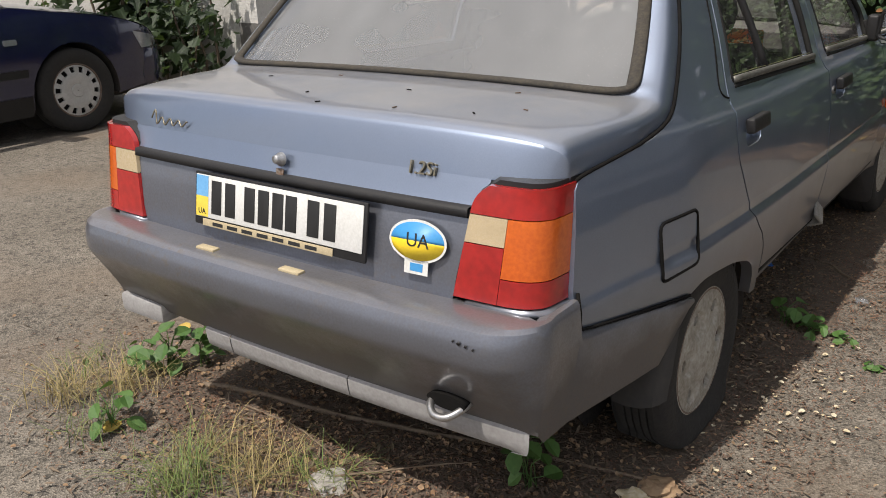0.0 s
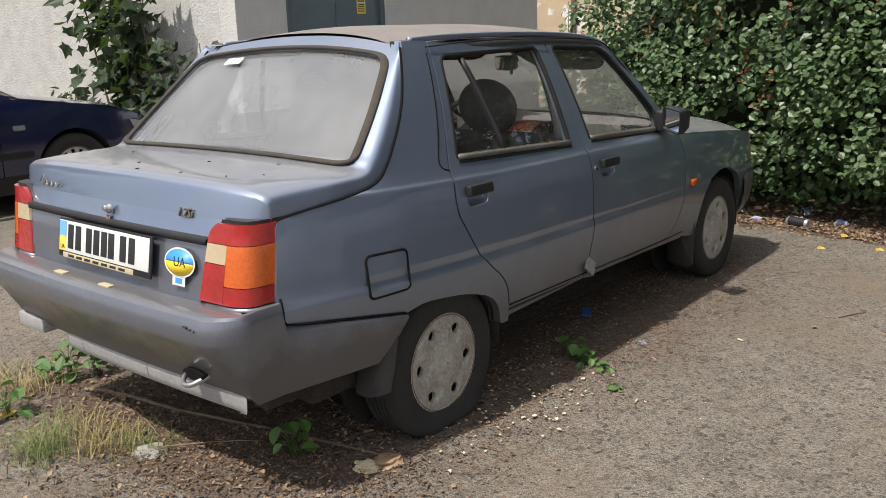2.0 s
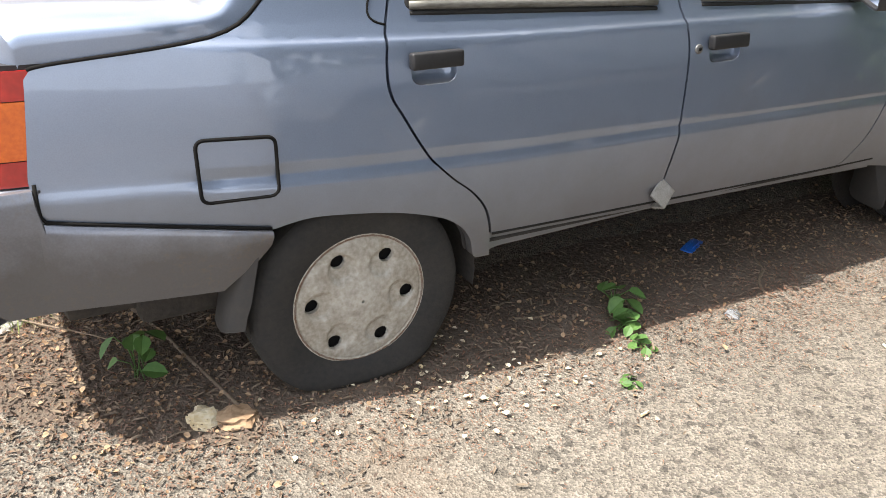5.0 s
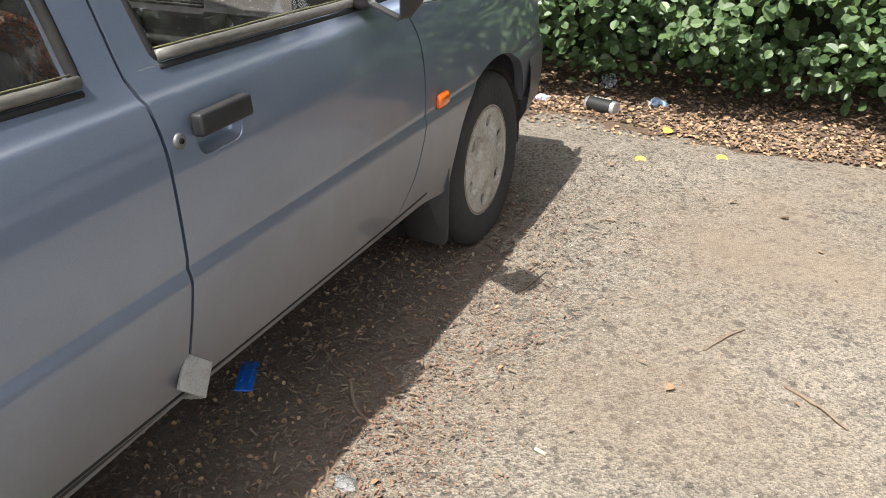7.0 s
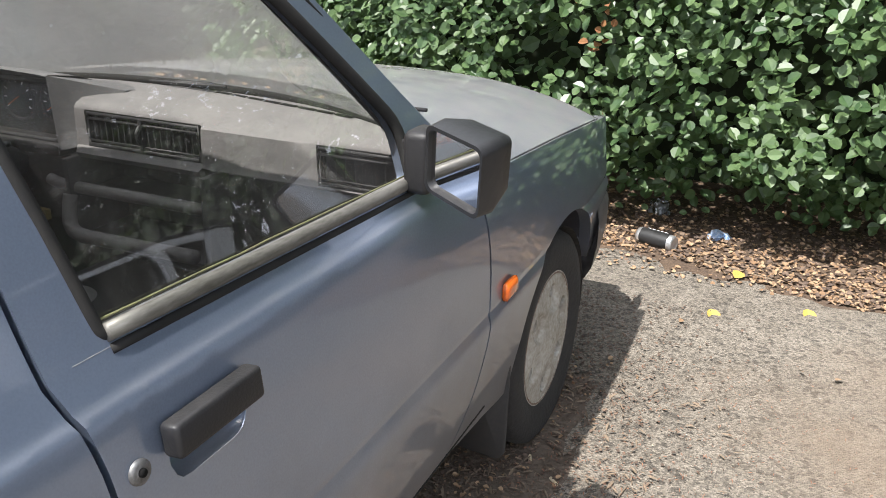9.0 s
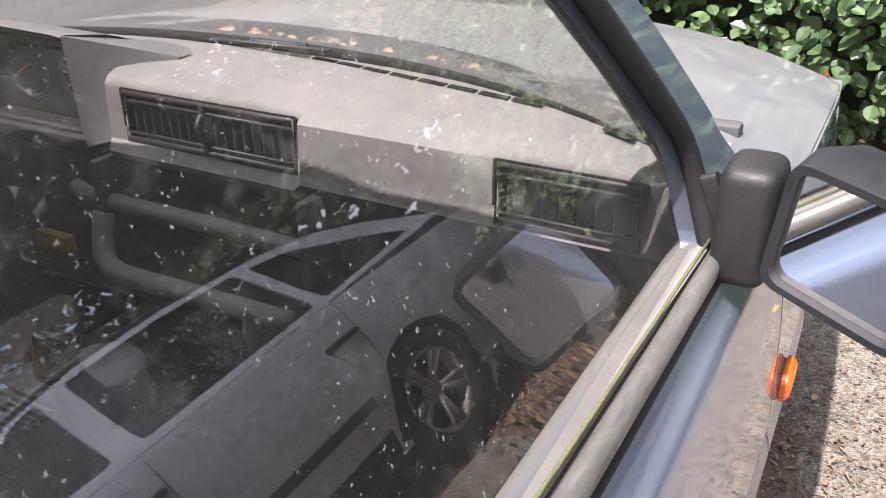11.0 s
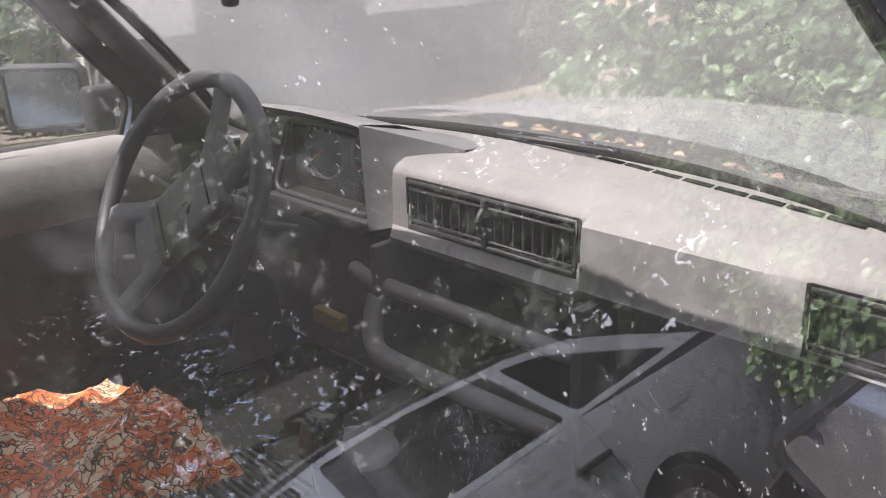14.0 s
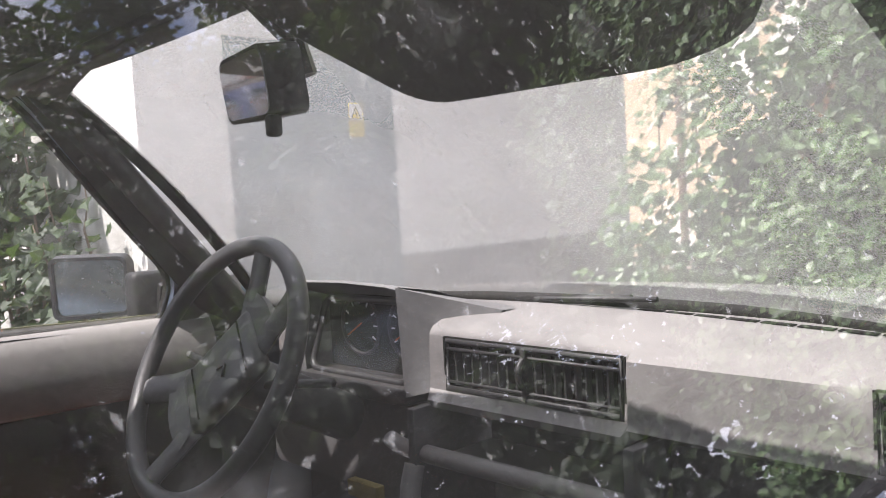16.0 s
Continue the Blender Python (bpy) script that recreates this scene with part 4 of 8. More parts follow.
# wheel housings, floor pan, mudflaps
for nm, lo, hi in (("fuel_tank", (-.58, .46, .23), (.58, .66, .50)), ("floor_pan", (-.58, 1.27, .262), (.58, 2.90, .318)), ("underbody", (-.55, .31, .258), (.55, 3.75, .325)), ("engine_bay", (-.55, 3.0, .25), (.55, 3.6, .70))):
    bm = bmesh.new()
    add_box(bm, lo, hi, .02)
    part(nm, bm, UNDER, car)
for sx in (1, -1):
    for cy, cz, R in ((.97, .25, .30), (3.262, .27, .300)):
        bm = bmesh.new()
        rows = []
        for i in range(21):
            a = radians(-8 + 196 * i / 20)
            p = (cy + R * math.cos(a), cz + R * .93 * math.sin(a))
            rows.append([Vector((sx * .700, *p)), Vector((sx * .45, *p))])
        add_grid(bm, rows)
        back = [bm.verts.new((sx * .46, cy + R * math.cos(radians(a)), cz + R * math.sin(radians(a)))) for a in range(0, 360, 15)]
        bm.faces.new(back)
        part("wheel_housing", bm, UNDER, car)
    bm = bmesh.new()
    plan_ = [(.60, .668), (.64, .662), (.68, .660), (.708, .666), (.722, .680), (.730, .704)]
    outer = [[Vector((sx * (x - .25 * (.46 - z) * (x - .62)), y - .20 * (.46 - z), z + .30 * max(0, x - .66) * (z < .3))) for x, y in plan_] for z in (.46, .41, .36, .31, .26, .225)]
    add_grid(bm, outer)
    bmesh.ops.recalc_face_normals(bm, faces=bm.faces[:])
    bmesh.ops.solidify(bm, geom=bm.faces[:], thickness=.008)
    part("mudflap", bm, FLAP, car, "grey-black rubber mudflap")
    bm = bmesh.new()
    add_extruded(bm, rounded([(-.08, -.24), (.065, -.25), (.07, .0), (-.06, .05)], [.05, .03, .01, .01], 4), .008, pose(sx * .655, 2.935, .375, 90, 0, 0))
    part("mudflap", bm, FLAP, car)

# front bumper, corner lamps, grille
bm = bmesh.new()
rows = []
for d, z in ((.03, .535), (.008, .53), (0, .50), (0, .43), (.012, .36), (.05, .29), (.09, .27)):
    half = [(x, 3.985 - .05 * (x / .55) ** 2 - d) for x in [.06 * i for i in range(9)]]
    for k in range(9):
        a = radians(90 - 82 * k / 8)
        half.append((.53 + (.155 - d) * math.cos(a), 3.80 + (.155 - d) * math.sin(a)))
    half += [(plan(y) + .006 - d, y) for y in (3.74, 3.68, 3.62, 3.575)]
    rows.append([Vector((-x, y, z - .02 * max(0, (3.85 - y) / .3))) for x, y in half[::-1]] + [Vector((x, y, z - .02 * max(0, (3.85 - y) / .3))) for x, y in half[1:]])
add_grid(bm, rows)
bmesh.ops.recalc_face_normals(bm, faces=bm.faces[:])
part("front_bumper", bm, PAINT_DULL, car, "grey plastic front bumper", angle=50)
for sx in (1, -1):
    bm = bmesh.new()
    ys = [3.765, 3.785, 3.80, 3.82, 3.84, 3.86]
    rows = [[Vector((sx * (plan(y) - .02 - .012 * (z - .54) / .19 + .004), y - .03 * (z - .54) / .19, z)) for y in ys] for z in (.535, .60, .66, .725)]
    add_grid(bm, rows)
    part("corner_lamp", bm, AMBER_LENS, car, "amber corner lamp")
bm = bmesh.new()
add_box(bm, (-.58, 3.80, .53), (.58, 3.88, .71), .02)
part("grille", bm, BLACK, car)


# fittings on a flank, made for the right side and mirrored
def on_flank(y, z, out=0.0):
    p = flank(*lv((y, z)))
    return p + Vector((out, 0, 0))


def handle_set(door, sx, pull, lock_y=None):
    """A black pull over a pressed cup, with a key lock."""
    def put(name, bm, mt, label=""):
        part(name, bm if sx == 1 else mirrored(bm), mt, door, label)
    y0, y1, z = pull
    c = on_flank((y0 + y1) / 2, z)
    tilt = Matrix.Translation(c) @ pose(0, 0, 0, 0, -6, 0)
    w = y1 - y0
    bm = bmesh.new()
    add_grid(bm, [[on_flank(*q, -d) for q in cup_ring(pull, k)] for k, d in ((1, .001), (.97, .008), (.90, .017), (.74, .022), (.4, .024), (.02, .024))], True)
    bmesh.ops.recalc_face_normals(bm, faces=bm.faces[:])
    put("handle_cup", bm, PAINT)
    bm = bmesh.new()
    add_box(bm, (.002, -w / 2, -.016), (.026, w / 2, .021), .006, 3, tilt)
    put("door_handle", bm, BLACK, "black plastic pull handle")
    if lock_y:
        bm = bmesh.new()
        add_lathe(bm, [(0, .006), (.004, .006), (.0045, .004), (.009, .005), (.0125, .003), (.013, 0)], 20, Matrix.Translation(on_flank(lock_y, z - .012)) @ pose(0, 0, 0, 0, 84, 0))
        put("door_lock", bm, LOCK_STEEL, "round key lock")
        bm = bmesh.new()
        add_lathe(bm, [(0, .0068), (.0042, .0068), (.0046, .004)], 16, Matrix.Translation(on_flank(lock_y, z - .012)) @ pose(0, 0, 0, 0, 84, 0))
        put("key_slot", bm, DARK)


def side_window(door, sx, poly, glass, divider=None, trim=True):
    q = lvs(poly)
    ys, zs = [p[0] for p in q], [p[1] for p in q]
    bm = sheet(q, lambda y, v: flank(y, v) - Vector((.014, 0, 0)), [min(ys) + .08 * i for i in range(1, 10)], [min(zs) + .05 * i for i in range(1, 9)], (), 0)
    g = part("window_glass", bm if sx == 1 else mirrored(bm), glass, door, "dusty side window flecked with white specks")
    g.visible_shadow = False
    ring = []
    for i, a in enumerate(q):
        b = q[(i + 1) % len(q)]
        n = max(1, int(math.hypot(b[0] - a[0], b[1] - a[1]) / .05))
        ring += [(a[0] + (b[0] - a[0]) * k / n, a[1] + (b[1] - a[1]) * k / n) for k in range(n)]
    bm = bmesh.new()
    add_tube(bm, [flank(*p) - Vector((.006, 0, 0)) for p in ring], .009, 8, True, up=(1, 0, 0))
    part("window_rubber", bm if sx == 1 else mirrored(bm), RUBBER, door)
    low = [poly[i] for i in range(len(poly))]
    a, b = min(low, key=lambda p: p[0] + p[1]), max(low, key=lambda p: p[0] - p[1])
    bm = bmesh.new()
    pts = [on_flank(a[0] + (b[0] - a[0]) * t, a[1] + (b[1] - a[1]) * t + .003, .003) for t in [i / 12 for i in range(13)]]
    add_tube(bm, pts, .0095, 10, flat=.8, up=(1, 0, 0))
    part("window_trim", bm if sx == 1 else mirrored(bm), CHROME_TRIM, door, "dull bright trim with yellow-green lichen")
    bm = bmesh.new()
    add_tube(bm, [p + Vector((.002, 0, -.0165)) for p in pts], .0055, 8, up=(1, 0, 0))
    part("waist_rubber", bm if sx == 1 else mirrored(bm), RUBBER, door)
    bm = bmesh.new()
    add_tube(bm, [p + Vector((-.010, 0, .0095)) + .0015 * noise.noise_vector(p * 60) for p in pts], .0014, 6, up=(1, 0, 0))
    part("lichen_line", bm if sx == 1 else mirrored(bm), LICHEN, door, "yellow-green lichen along the trim")
    if divider:
        bm = bmesh.new()
        pts = [flank(*lv((divider[0] + (divider[2] - divider[0]) * t, divider[1] + (divider[3] - divider[1]) * t))) - Vector((.010, 0, 0)) for t in [i / 8 for i in range(9)]]
        add_tube(bm, pts, .011, 8, up=(1, 0, 0))
        part("quarter_light_bar", bm if sx == 1 else mirrored(bm), BLACK, door)


side_dirt = [((0.50, 0.48, 0.45), specks(4, 0.0, 0.9, 0.072, 2, 0.0, 0.3)), ((0.7, 0.7, 0.68), specks(46, 0.56, 0.74, 0.10, 9, 0.35, 0.6)), ((0.8, 0.8, 0.78), specks(300, 0.635, 0.72, 0.42, 10, 0.35, 0.6))]
SIDE_GLASS = glass_pane("flecked_side_glass", (0.93, 0.93, 0.91), side_dirt, 0.175)
for k, sx in ((0, 1), (1, -1)):
    handle_set(REAR_DOORS[k], sx, REAR_PULL)
    handle_set(FRONT_DOORS[k], sx, FRONT_PULL, 1.900)
    side_window(REAR_DOORS[k], sx, REAR_WIN, SIDE_GLASS, (1.355, .916, 1.282, 1.243))
    side_window(FRONT_DOORS[k], sx, FRONT_WIN, SIDE_GLASS)

# fuel flap with its pressed step
flap = lvs(rounded([(.590, .694), (.742, .690), (.742, .572), (.592, .570)], .016, 4))
bm = sheet(flap, lambda y, v: flank(y, v) + Vector((.0022, 0, 0)), US, VS, (), .006, IN)
fuel = part("fuel_flap", bm, PAINT, car, "square fuel filler flap")
bm = bmesh.new()
ring = lvs(rounded([(.586, .698), (.746, .694), (.746, .568), (.588, .566)], .02, 5))
add_tube(bm, [flank(*p) + Vector((.0012, 0, 0)) for p in ring], .004, 6, True, up=(1, 0, 0))
part("flap_gap", bm, DARK, fuel)
# side repeaters
for sx in (1, -1):
    bm = bmesh.new()
    add_box(bm, (-.004, -.034, -.019), (.014, .030, .019), .012, 4, Matrix.Translation(on_flank(2.845, .585)))
    part("side_repeater", bm if sx == 1 else mirrored(bm), AMBER_LENS, car, "small amber side repeater")
# door mirrors
MIRROR_BODY = surf("mirror_shell", (0.012, 0.0125, 0.014), (0.020, 0.020, 0.021), 14, 0.4, bump=0.05)
for sx in (1, -1):
    def flip(bm):
        return bm if sx == 1 else mirrored(bm)
    bm = bmesh.new()
    add_extruded(bm, rounded([(0, 0), (.06, 0), (.045, .04), (.008, .07), (0, .07)], .008, 3), .012, Matrix.Translation((.700, 2.540, .872)) @ Matrix(((0, 0, 1, 0), (1, 0, 0, 0), (0, 1, 0, 0), (0, 0, 0, 1))) @ pose(0, 0, 0, -22, 0, 0))
    add_box(bm, (.694, 2.500, .866), (.738, 2.562, .962), .012, 3)
    mirror = part("door_mirror", flip(bm), BLACK, car, "black square door mirror")
    bm = bmesh.new()
    MM = pose(.799, 2.466, .920, 97, 0, -22) @ pose(0, 0, 0, 0, 0, -10) if sx == 1 else pose(.806, 2.470, .936, 94, 0, -52)
    out_ = .044 if sx == 1 else .068
    shell = rounded([(-.066, -.053), (out_, -.056), (out_, .056), (-.066, .053)], .016, 6)
    deep = [(x * .80 - .006, y * .80) for x, y in shell]
    a = [bm.verts.new(MM @ Vector((x, y, 0))) for x, y in shell]
    b = [bm.verts.new(MM @ Vector((x * 1.03, y * 1.04, -.03))) for x, y in shell]
    c = [bm.verts.new(MM @ Vector((x, y, -.075))) for x, y in deep]
    i_ = [bm.verts.new(MM @ Vector((x * .92, y * .89, 0))) for x, y in shell]
    j_ = [bm.verts.new(MM @ Vector((x * .92, y * .89, -.012))) for x, y in shell]
    n = len(shell)
    for p, q in ((a, b), (b, c), (i_, a), (j_, i_)):
        for k in range(n):
            bm.faces.new((p[k], p[(k + 1) % n], q[(k + 1) % n], q[k]))
    bm.faces.new(c)
    bmesh.ops.recalc_face_normals(bm, faces=bm.faces[:])
    part("mirror_shell", flip(bm), MIRROR_BODY, mirror)
    bm = bmesh.new()
    add_extruded(bm, [(x * .915, y * .885) for x, y in shell], .003, MM @ Matrix.Translation((0, 0, -.011)))
    part("mirror_glass", flip(bm), MIRROR if sx == 1 else MIRROR_DULL, mirror, smooth=False)
# dark seals in the gap between the doors and the sill
for sx in (1, -1):
    bm = bmesh.new()
    add_tube(bm, smooth_poly([tuple(on_flank(y, z, -.0015)) for y, z in ((1.30, .363), (1.55, .361), (1.84, .358), (2.2, .352), (2.50, .346), (2.79, .345))], 4), .0036, 6)
    part("door_seal", bm if sx == 1 else mirrored(bm), RUBBER, car)
# odd folded metal clip that hangs on the sill seam
bm = bmesh.new()
CM = Matrix.Translation(on_flank(1.838, .385)) @ pose(0, 0, 0, 0, -20, 0) @ pose(0, 0, 0, -46, 0, 0)
add_box(bm, (.012, -.030, -.031), (.020, .030, .031), .001, 2, CM)
add_box(bm, (-.030, .022, -.031), (.014, .030, .031), .001, 2, CM)
for k in range(3):
    add_box(bm, (-.022 + .012 * k, .029, -.031), (-.016 + .012 * k, .034, .031), .001, 1, CM)
clip = thing("metal_clip", "folded grey sheet-metal clip hanging on the car's sill seam", "clip", bm, GREY_CLIP)
# wipers
for x0, x1 in ((-.38, .06), (.10, .52)):
    bm = bmesh.new()
    add_tube(bm, [(x0, 2.93, .875), (x0 + .2, 2.90, .892), (x1, 2.855, .91)], .005, 6)
    add_tube(bm, [(x0 + .02, 2.90, .885), (x1 + .05, 2.84, .912)], .004, 6)
    part("wiper", bm, BLACK, car, "black wiper arm and blade")

# the tail, stretched left and drawn in right, to fit the camera's view
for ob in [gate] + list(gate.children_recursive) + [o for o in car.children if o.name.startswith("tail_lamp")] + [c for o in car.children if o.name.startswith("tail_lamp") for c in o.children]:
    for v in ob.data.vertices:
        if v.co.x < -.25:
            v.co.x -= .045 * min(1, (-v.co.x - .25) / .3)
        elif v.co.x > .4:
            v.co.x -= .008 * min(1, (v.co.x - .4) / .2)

# ---- ground ----
def ground_z(x, y):
    """Gentle lie of the yard: a little higher behind the saloon."""
    h = .028 * math.exp(-((x - .2) / 1.3) ** 2 - ((y - .2) / .9) ** 2)
    h += -.02 * max(0, min(1, (y - 3.6) / 1.5)) + .018 * math.exp(-((x - 1.6) / .8) ** 2 - ((y - 2.4) / 1.2) ** 2)
    h -= .04 * min(1, max(0, (-3.2 - x) / 1.3))
    h += .006 * noise.noise(Vector((x * 1.3, y * 1.3, 0))) + .003 * noise.noise(Vector((x * 6, y * 6, 3)))
    return h


def ground_material():
    m = surf("gravelly_asphalt", (0.192, 0.168, 0.136), (0.128, 0.110, 0.087), 1.2, 0.9, fine=14, rough2=0.95)
    nt = m.node_tree
    N, L = nt.nodes, nt.links
    p = N["Principled BSDF"]
    tc = N.new("ShaderNodeTexCoord")
    # stones of the aggregate
    v = N.new("ShaderNodeTexVoronoi")
    v.inputs["Scale"].default_value = 190
    L.new(tc.outputs["Object"], v.inputs["Vector"])
    v2 = N.new("ShaderNodeTexVoronoi")
    v2.inputs["Scale"].default_value = 64
    L.new(tc.outputs["Object"], v2.inputs["Vector"])
    old = p.inputs["Base Color"].links[0].from_socket
    bw = N.new("ShaderNodeSeparateColor")
    L.new(v.outputs["Color"], bw.inputs[0])
    r = N.new("ShaderNodeMapRange")
    r.inputs[1].default_value, r.inputs[2].default_value, r.inputs[3].default_value, r.inputs[4].default_value = 0, 1, .45, 1.55
    L.new(bw.outputs[0], r.inputs[0])
    mul = N.new("ShaderNodeMix")
    mul.data_type, mul.blend_type = "RGBA", "MULTIPLY"
    mul.inputs[0].default_value = 0.9
    L.new(old, mul.inputs[6])
    L.new(r.outputs[0], mul.inputs[7])
    # sandy and rusty drifts
    n = N.new("ShaderNodeTexNoise")
    n.inputs["Scale"].default_value, n.inputs["Detail"].default_value = 0.9, 7
    L.new(tc.outputs["Object"], n.inputs["Vector"])
    r2 = N.new("ShaderNodeMapRange")
    r2.inputs[1].default_value, r2.inputs[2].default_value, r2.inputs[4].default_value = .5, .66, .55
    L.new(n.outputs[0], r2.inputs[0])
    mx = N.new("ShaderNodeMix")
    mx.data_type = "RGBA"
    mx.inputs[7].default_value = (0.18, 0.135, 0.095, 1)
    L.new(r2.outputs[0], mx.inputs[0])
    # dark single stones set in the paler surface
    sc = N.new("ShaderNodeSeparateColor")
    L.new(v2.outputs["Color"], sc.inputs[0])
    r3 = N.new("ShaderNodeMapRange")
    r3.inputs[1].default_value, r3.inputs[2].default_value, r3.inputs[3].default_value, r3.inputs[4].default_value = .08, .18, .42, 1.0
    L.new(sc.outputs[1], r3.inputs[0])
    mul2 = N.new("ShaderNodeMix")
    mul2.data_type, mul2.blend_type = "RGBA", "MULTIPLY"
    mul2.inputs[0].default_value = 0.8
    L.new(mul.outputs[2], mul2.inputs[6])
    L.new(r3.outputs[0], mul2.inputs[7])
    L.new(mul2.outputs[2], mx.inputs[6])
    L.new(mx.outputs[2], p.inputs["Base Color"])
    b1 = N.new("ShaderNodeBump")
    b1.inputs["Strength"].default_value, b1.inputs["Distance"].default_value = 0.8, 0.004
    L.new(v.outputs["Distance"], b1.inputs["Height"])
    b2 = N.new("ShaderNodeBump")
    b2.inputs["Strength"].default_value, b2.inputs["Distance"].default_value = 0.35, 0.004
    b2.invert = True
    L.new(v2.outputs["Distance"], b2.inputs["Height"])
    L.new(b1.outputs[0], b2.inputs["Normal"])
    L.new(b2.outputs[0], p.inputs["Normal"])
    return m


GROUND = ground_material()
bm = bmesh.new()
xs = sorted(set([-400, -150, -60, -30, -18, -12, -9, -7, -5.5, -4.5, -3.6] + [round(-3 + .05 * i, 3) for i in range(121)] + [3.6, 4.5, 6, 9, 14, 25, 60, 150, 400]))
ys = sorted(set([-400, -150, -60, -30, -18, -10, -6, -4, -3, -2.4] + [round(-2 + .05 * i, 3) for i in range(161)] + [6.6, 7.5, 9, 12, 18, 30, 60, 150, 400]))
add_grid(bm, [[Vector((x, y, ground_z(x, y))) for x in xs] for y in ys])
ground = thing("ground", "worn gravelly asphalt yard with sandy drifts", "ground", bm, GROUND, kind="structure")

# ---- plastered kiosk with steel doors ----
WHITE_ROUGH = surf("white_roughcast", (0.54, 0.53, 0.505), (0.40, 0.39, 0.37), 5, 0.95, bump=1.0, bscale=38, fine=60)
GREY_ROUGH = surf("grey_roughcast", (0.58, 0.57, 0.54), (0.49, 0.48, 0.46), 3, 0.95, bump=1.0, bscale=38, fine=60)
PLINTH = surf("plinth_render", (0.17, 0.165, 0.155), (0.12, 0.115, 0.11), 4, 0.95, bump=0.5)
BX, BY, BEND, BTOP = -4.55, 4.24, 9.52, 3.6
DL, DR, DTOP = 4.88, 6.37, 2.25


def wall_block(name, boxes, material, label):
    bm = bmesh.new()
    for lo, hi in boxes:
        add_box(bm, lo, hi)
    return thing(name, label, "wall", bm, material, kind="structure", smooth=False)


wall_block("wall_east", [((BX - .25, BY, .62), (BX, DL, BTOP)), ((BX - .25, DR, .62), (BX, BEND, BTOP)), ((BX - .25, DL, DTOP), (BX, DR, BTOP))], GREY_ROUGH, "grey roughcast kiosk wall with a steel door opening")
wall_block("wall_south", [((-10.6, BY, 0), (BX - .253, BY + .25, BTOP))], WHITE_ROUGH, "sunlit white roughcast kiosk wall")
wall_block("wall_north", [((-10.6, BEND - .25, 0), (BX - .253, BEND - .003, BTOP))], GREY_ROUGH, "grey roughcast kiosk wall")
wall_block("wall_west", [((-10.6, BY + .253, 0), (-10.35, BEND - .253, BTOP))], GREY_ROUGH, "grey roughcast kiosk wall")
wall_block("plinth_east", [((BX - .25, BY, -.05), (BX + .02, DL, .618)), ((BX - .25, DR, -.05), (BX + .02, BEND, .618)), ((BX - .25, DL, -.05), (BX + .03, DR, .10))], PLINTH, "dark grey rendered plinth")
bm = bmesh.new()
add_box(bm, (-10.75, BY - .15, BTOP), (BX + .15, BEND + .15, BTOP + .18), .02)
thing("roof", "flat concrete roof slab of the kiosk", "roof", bm, PLINTH, kind="structure")
STEEL_DOOR = surf("steel_door_paint", (0.105, 0.145, 0.165), (0.085, 0.12, 0.14), 4, 0.5, fine=60)
doors = thing("steel_double_door", "blue-grey painted steel double door with louvres and a warning sign", "door", kind="structure")
mid = (DL + DR) / 2
bm = bmesh.new()
for lo, hi in (((BX - .10, DL, .10), (BX - .02, DL + .05, DTOP)), ((BX - .10, DR - .05, .10), (BX - .02, DR, DTOP)), ((BX - .10, DL + .05, DTOP - .05), (BX - .02, DR - .05, DTOP))):
    add_box(bm, lo, hi, .004)
part("door_frame", bm, STEEL_DOOR, doors)
for y0, y1 in ((DL + .055, mid - .004), (mid + .004, DR - .055)):
    bm = bmesh.new()
    add_box(bm, (BX - .09, y0, .12), (BX - .055, y1, DTOP - .055), .004)
    leaf = part("door_leaf", bm, STEEL_DOOR, doors)
    for i in range(14):
        bm = bmesh.new()
        z = .34 + i * .062
        add_box(bm, (-.002, y0 + .06, -.026), (.003, y1 - .06, .026), .001, m=Matrix.Translation((BX - .040, 0, z)) @ pose(0, 0, 0, 0, 42, 0))
        part("slat", bm, STEEL_DOOR, leaf)
bm = bmesh.new()
add_box(bm, (BX - .055, mid - .05, 1.28), (BX - .03, mid + .02, 1.40), .006)
add_cyl(bm, (BX - .03, mid - .03, 1.37), (BX - .005, mid - .03, 1.37), .012)
part("lock_case", bm, STEEL_DOOR, doors)
sign = thing("warning_sign", "yellow electrical warning sign with a black triangle on the steel door", "sign")
SGN = Matrix.Translation((BX - .053, 6.02, 1.70)) @ Matrix(((0, 0, 1, 0), (1, 0, 0, 0), (0, 1, 0, 0), (0, 0, 0, 1)))
bm = bmesh.new()
add_box(bm, (-.07, -.13, 0), (.07, .13, .002), m=SGN)
part("plate", bm, PLATE_YELLOW, sign)
bm = bmesh.new()
add_box(bm, (-.062, -.012, .002), (.062, .122, .003), m=SGN)
part("white_field", bm, WHITE_PLATE, sign)
bm = bmesh.new()
add_extruded(bm, rounded([(-.056, .0), (.056, .0), (0, .108)], .01), .0015, SGN @ Matrix.Translation((0, 0, .003)))
part("triangle", bm, INK, sign)
bm = bmesh.new()
add_extruded(bm, rounded([(-.040, .009), (.040, .009), (0, .088)], .008), .001, SGN @ Matrix.Translation((0, 0, .0045)))
part("triangle_field", bm, PLATE_YELLOW, sign)
bm = bmesh.new()
add_extruded(bm, [(.006, .075), (-.012, .040), (.0, .040), (-.006, .014), (.012, .048), (.0, .048)], .001, SGN @ Matrix.Translation((0, 0, .0056)))
part("bolt", bm, INK, sign)
for i in range(4):
    bm = bmesh.new()
    add_box(bm, (-.05, -.035 - i * .024, .002), (.05, -.024 - i * .024, .003), m=SGN)
    part("bar", bm, INK, sign)

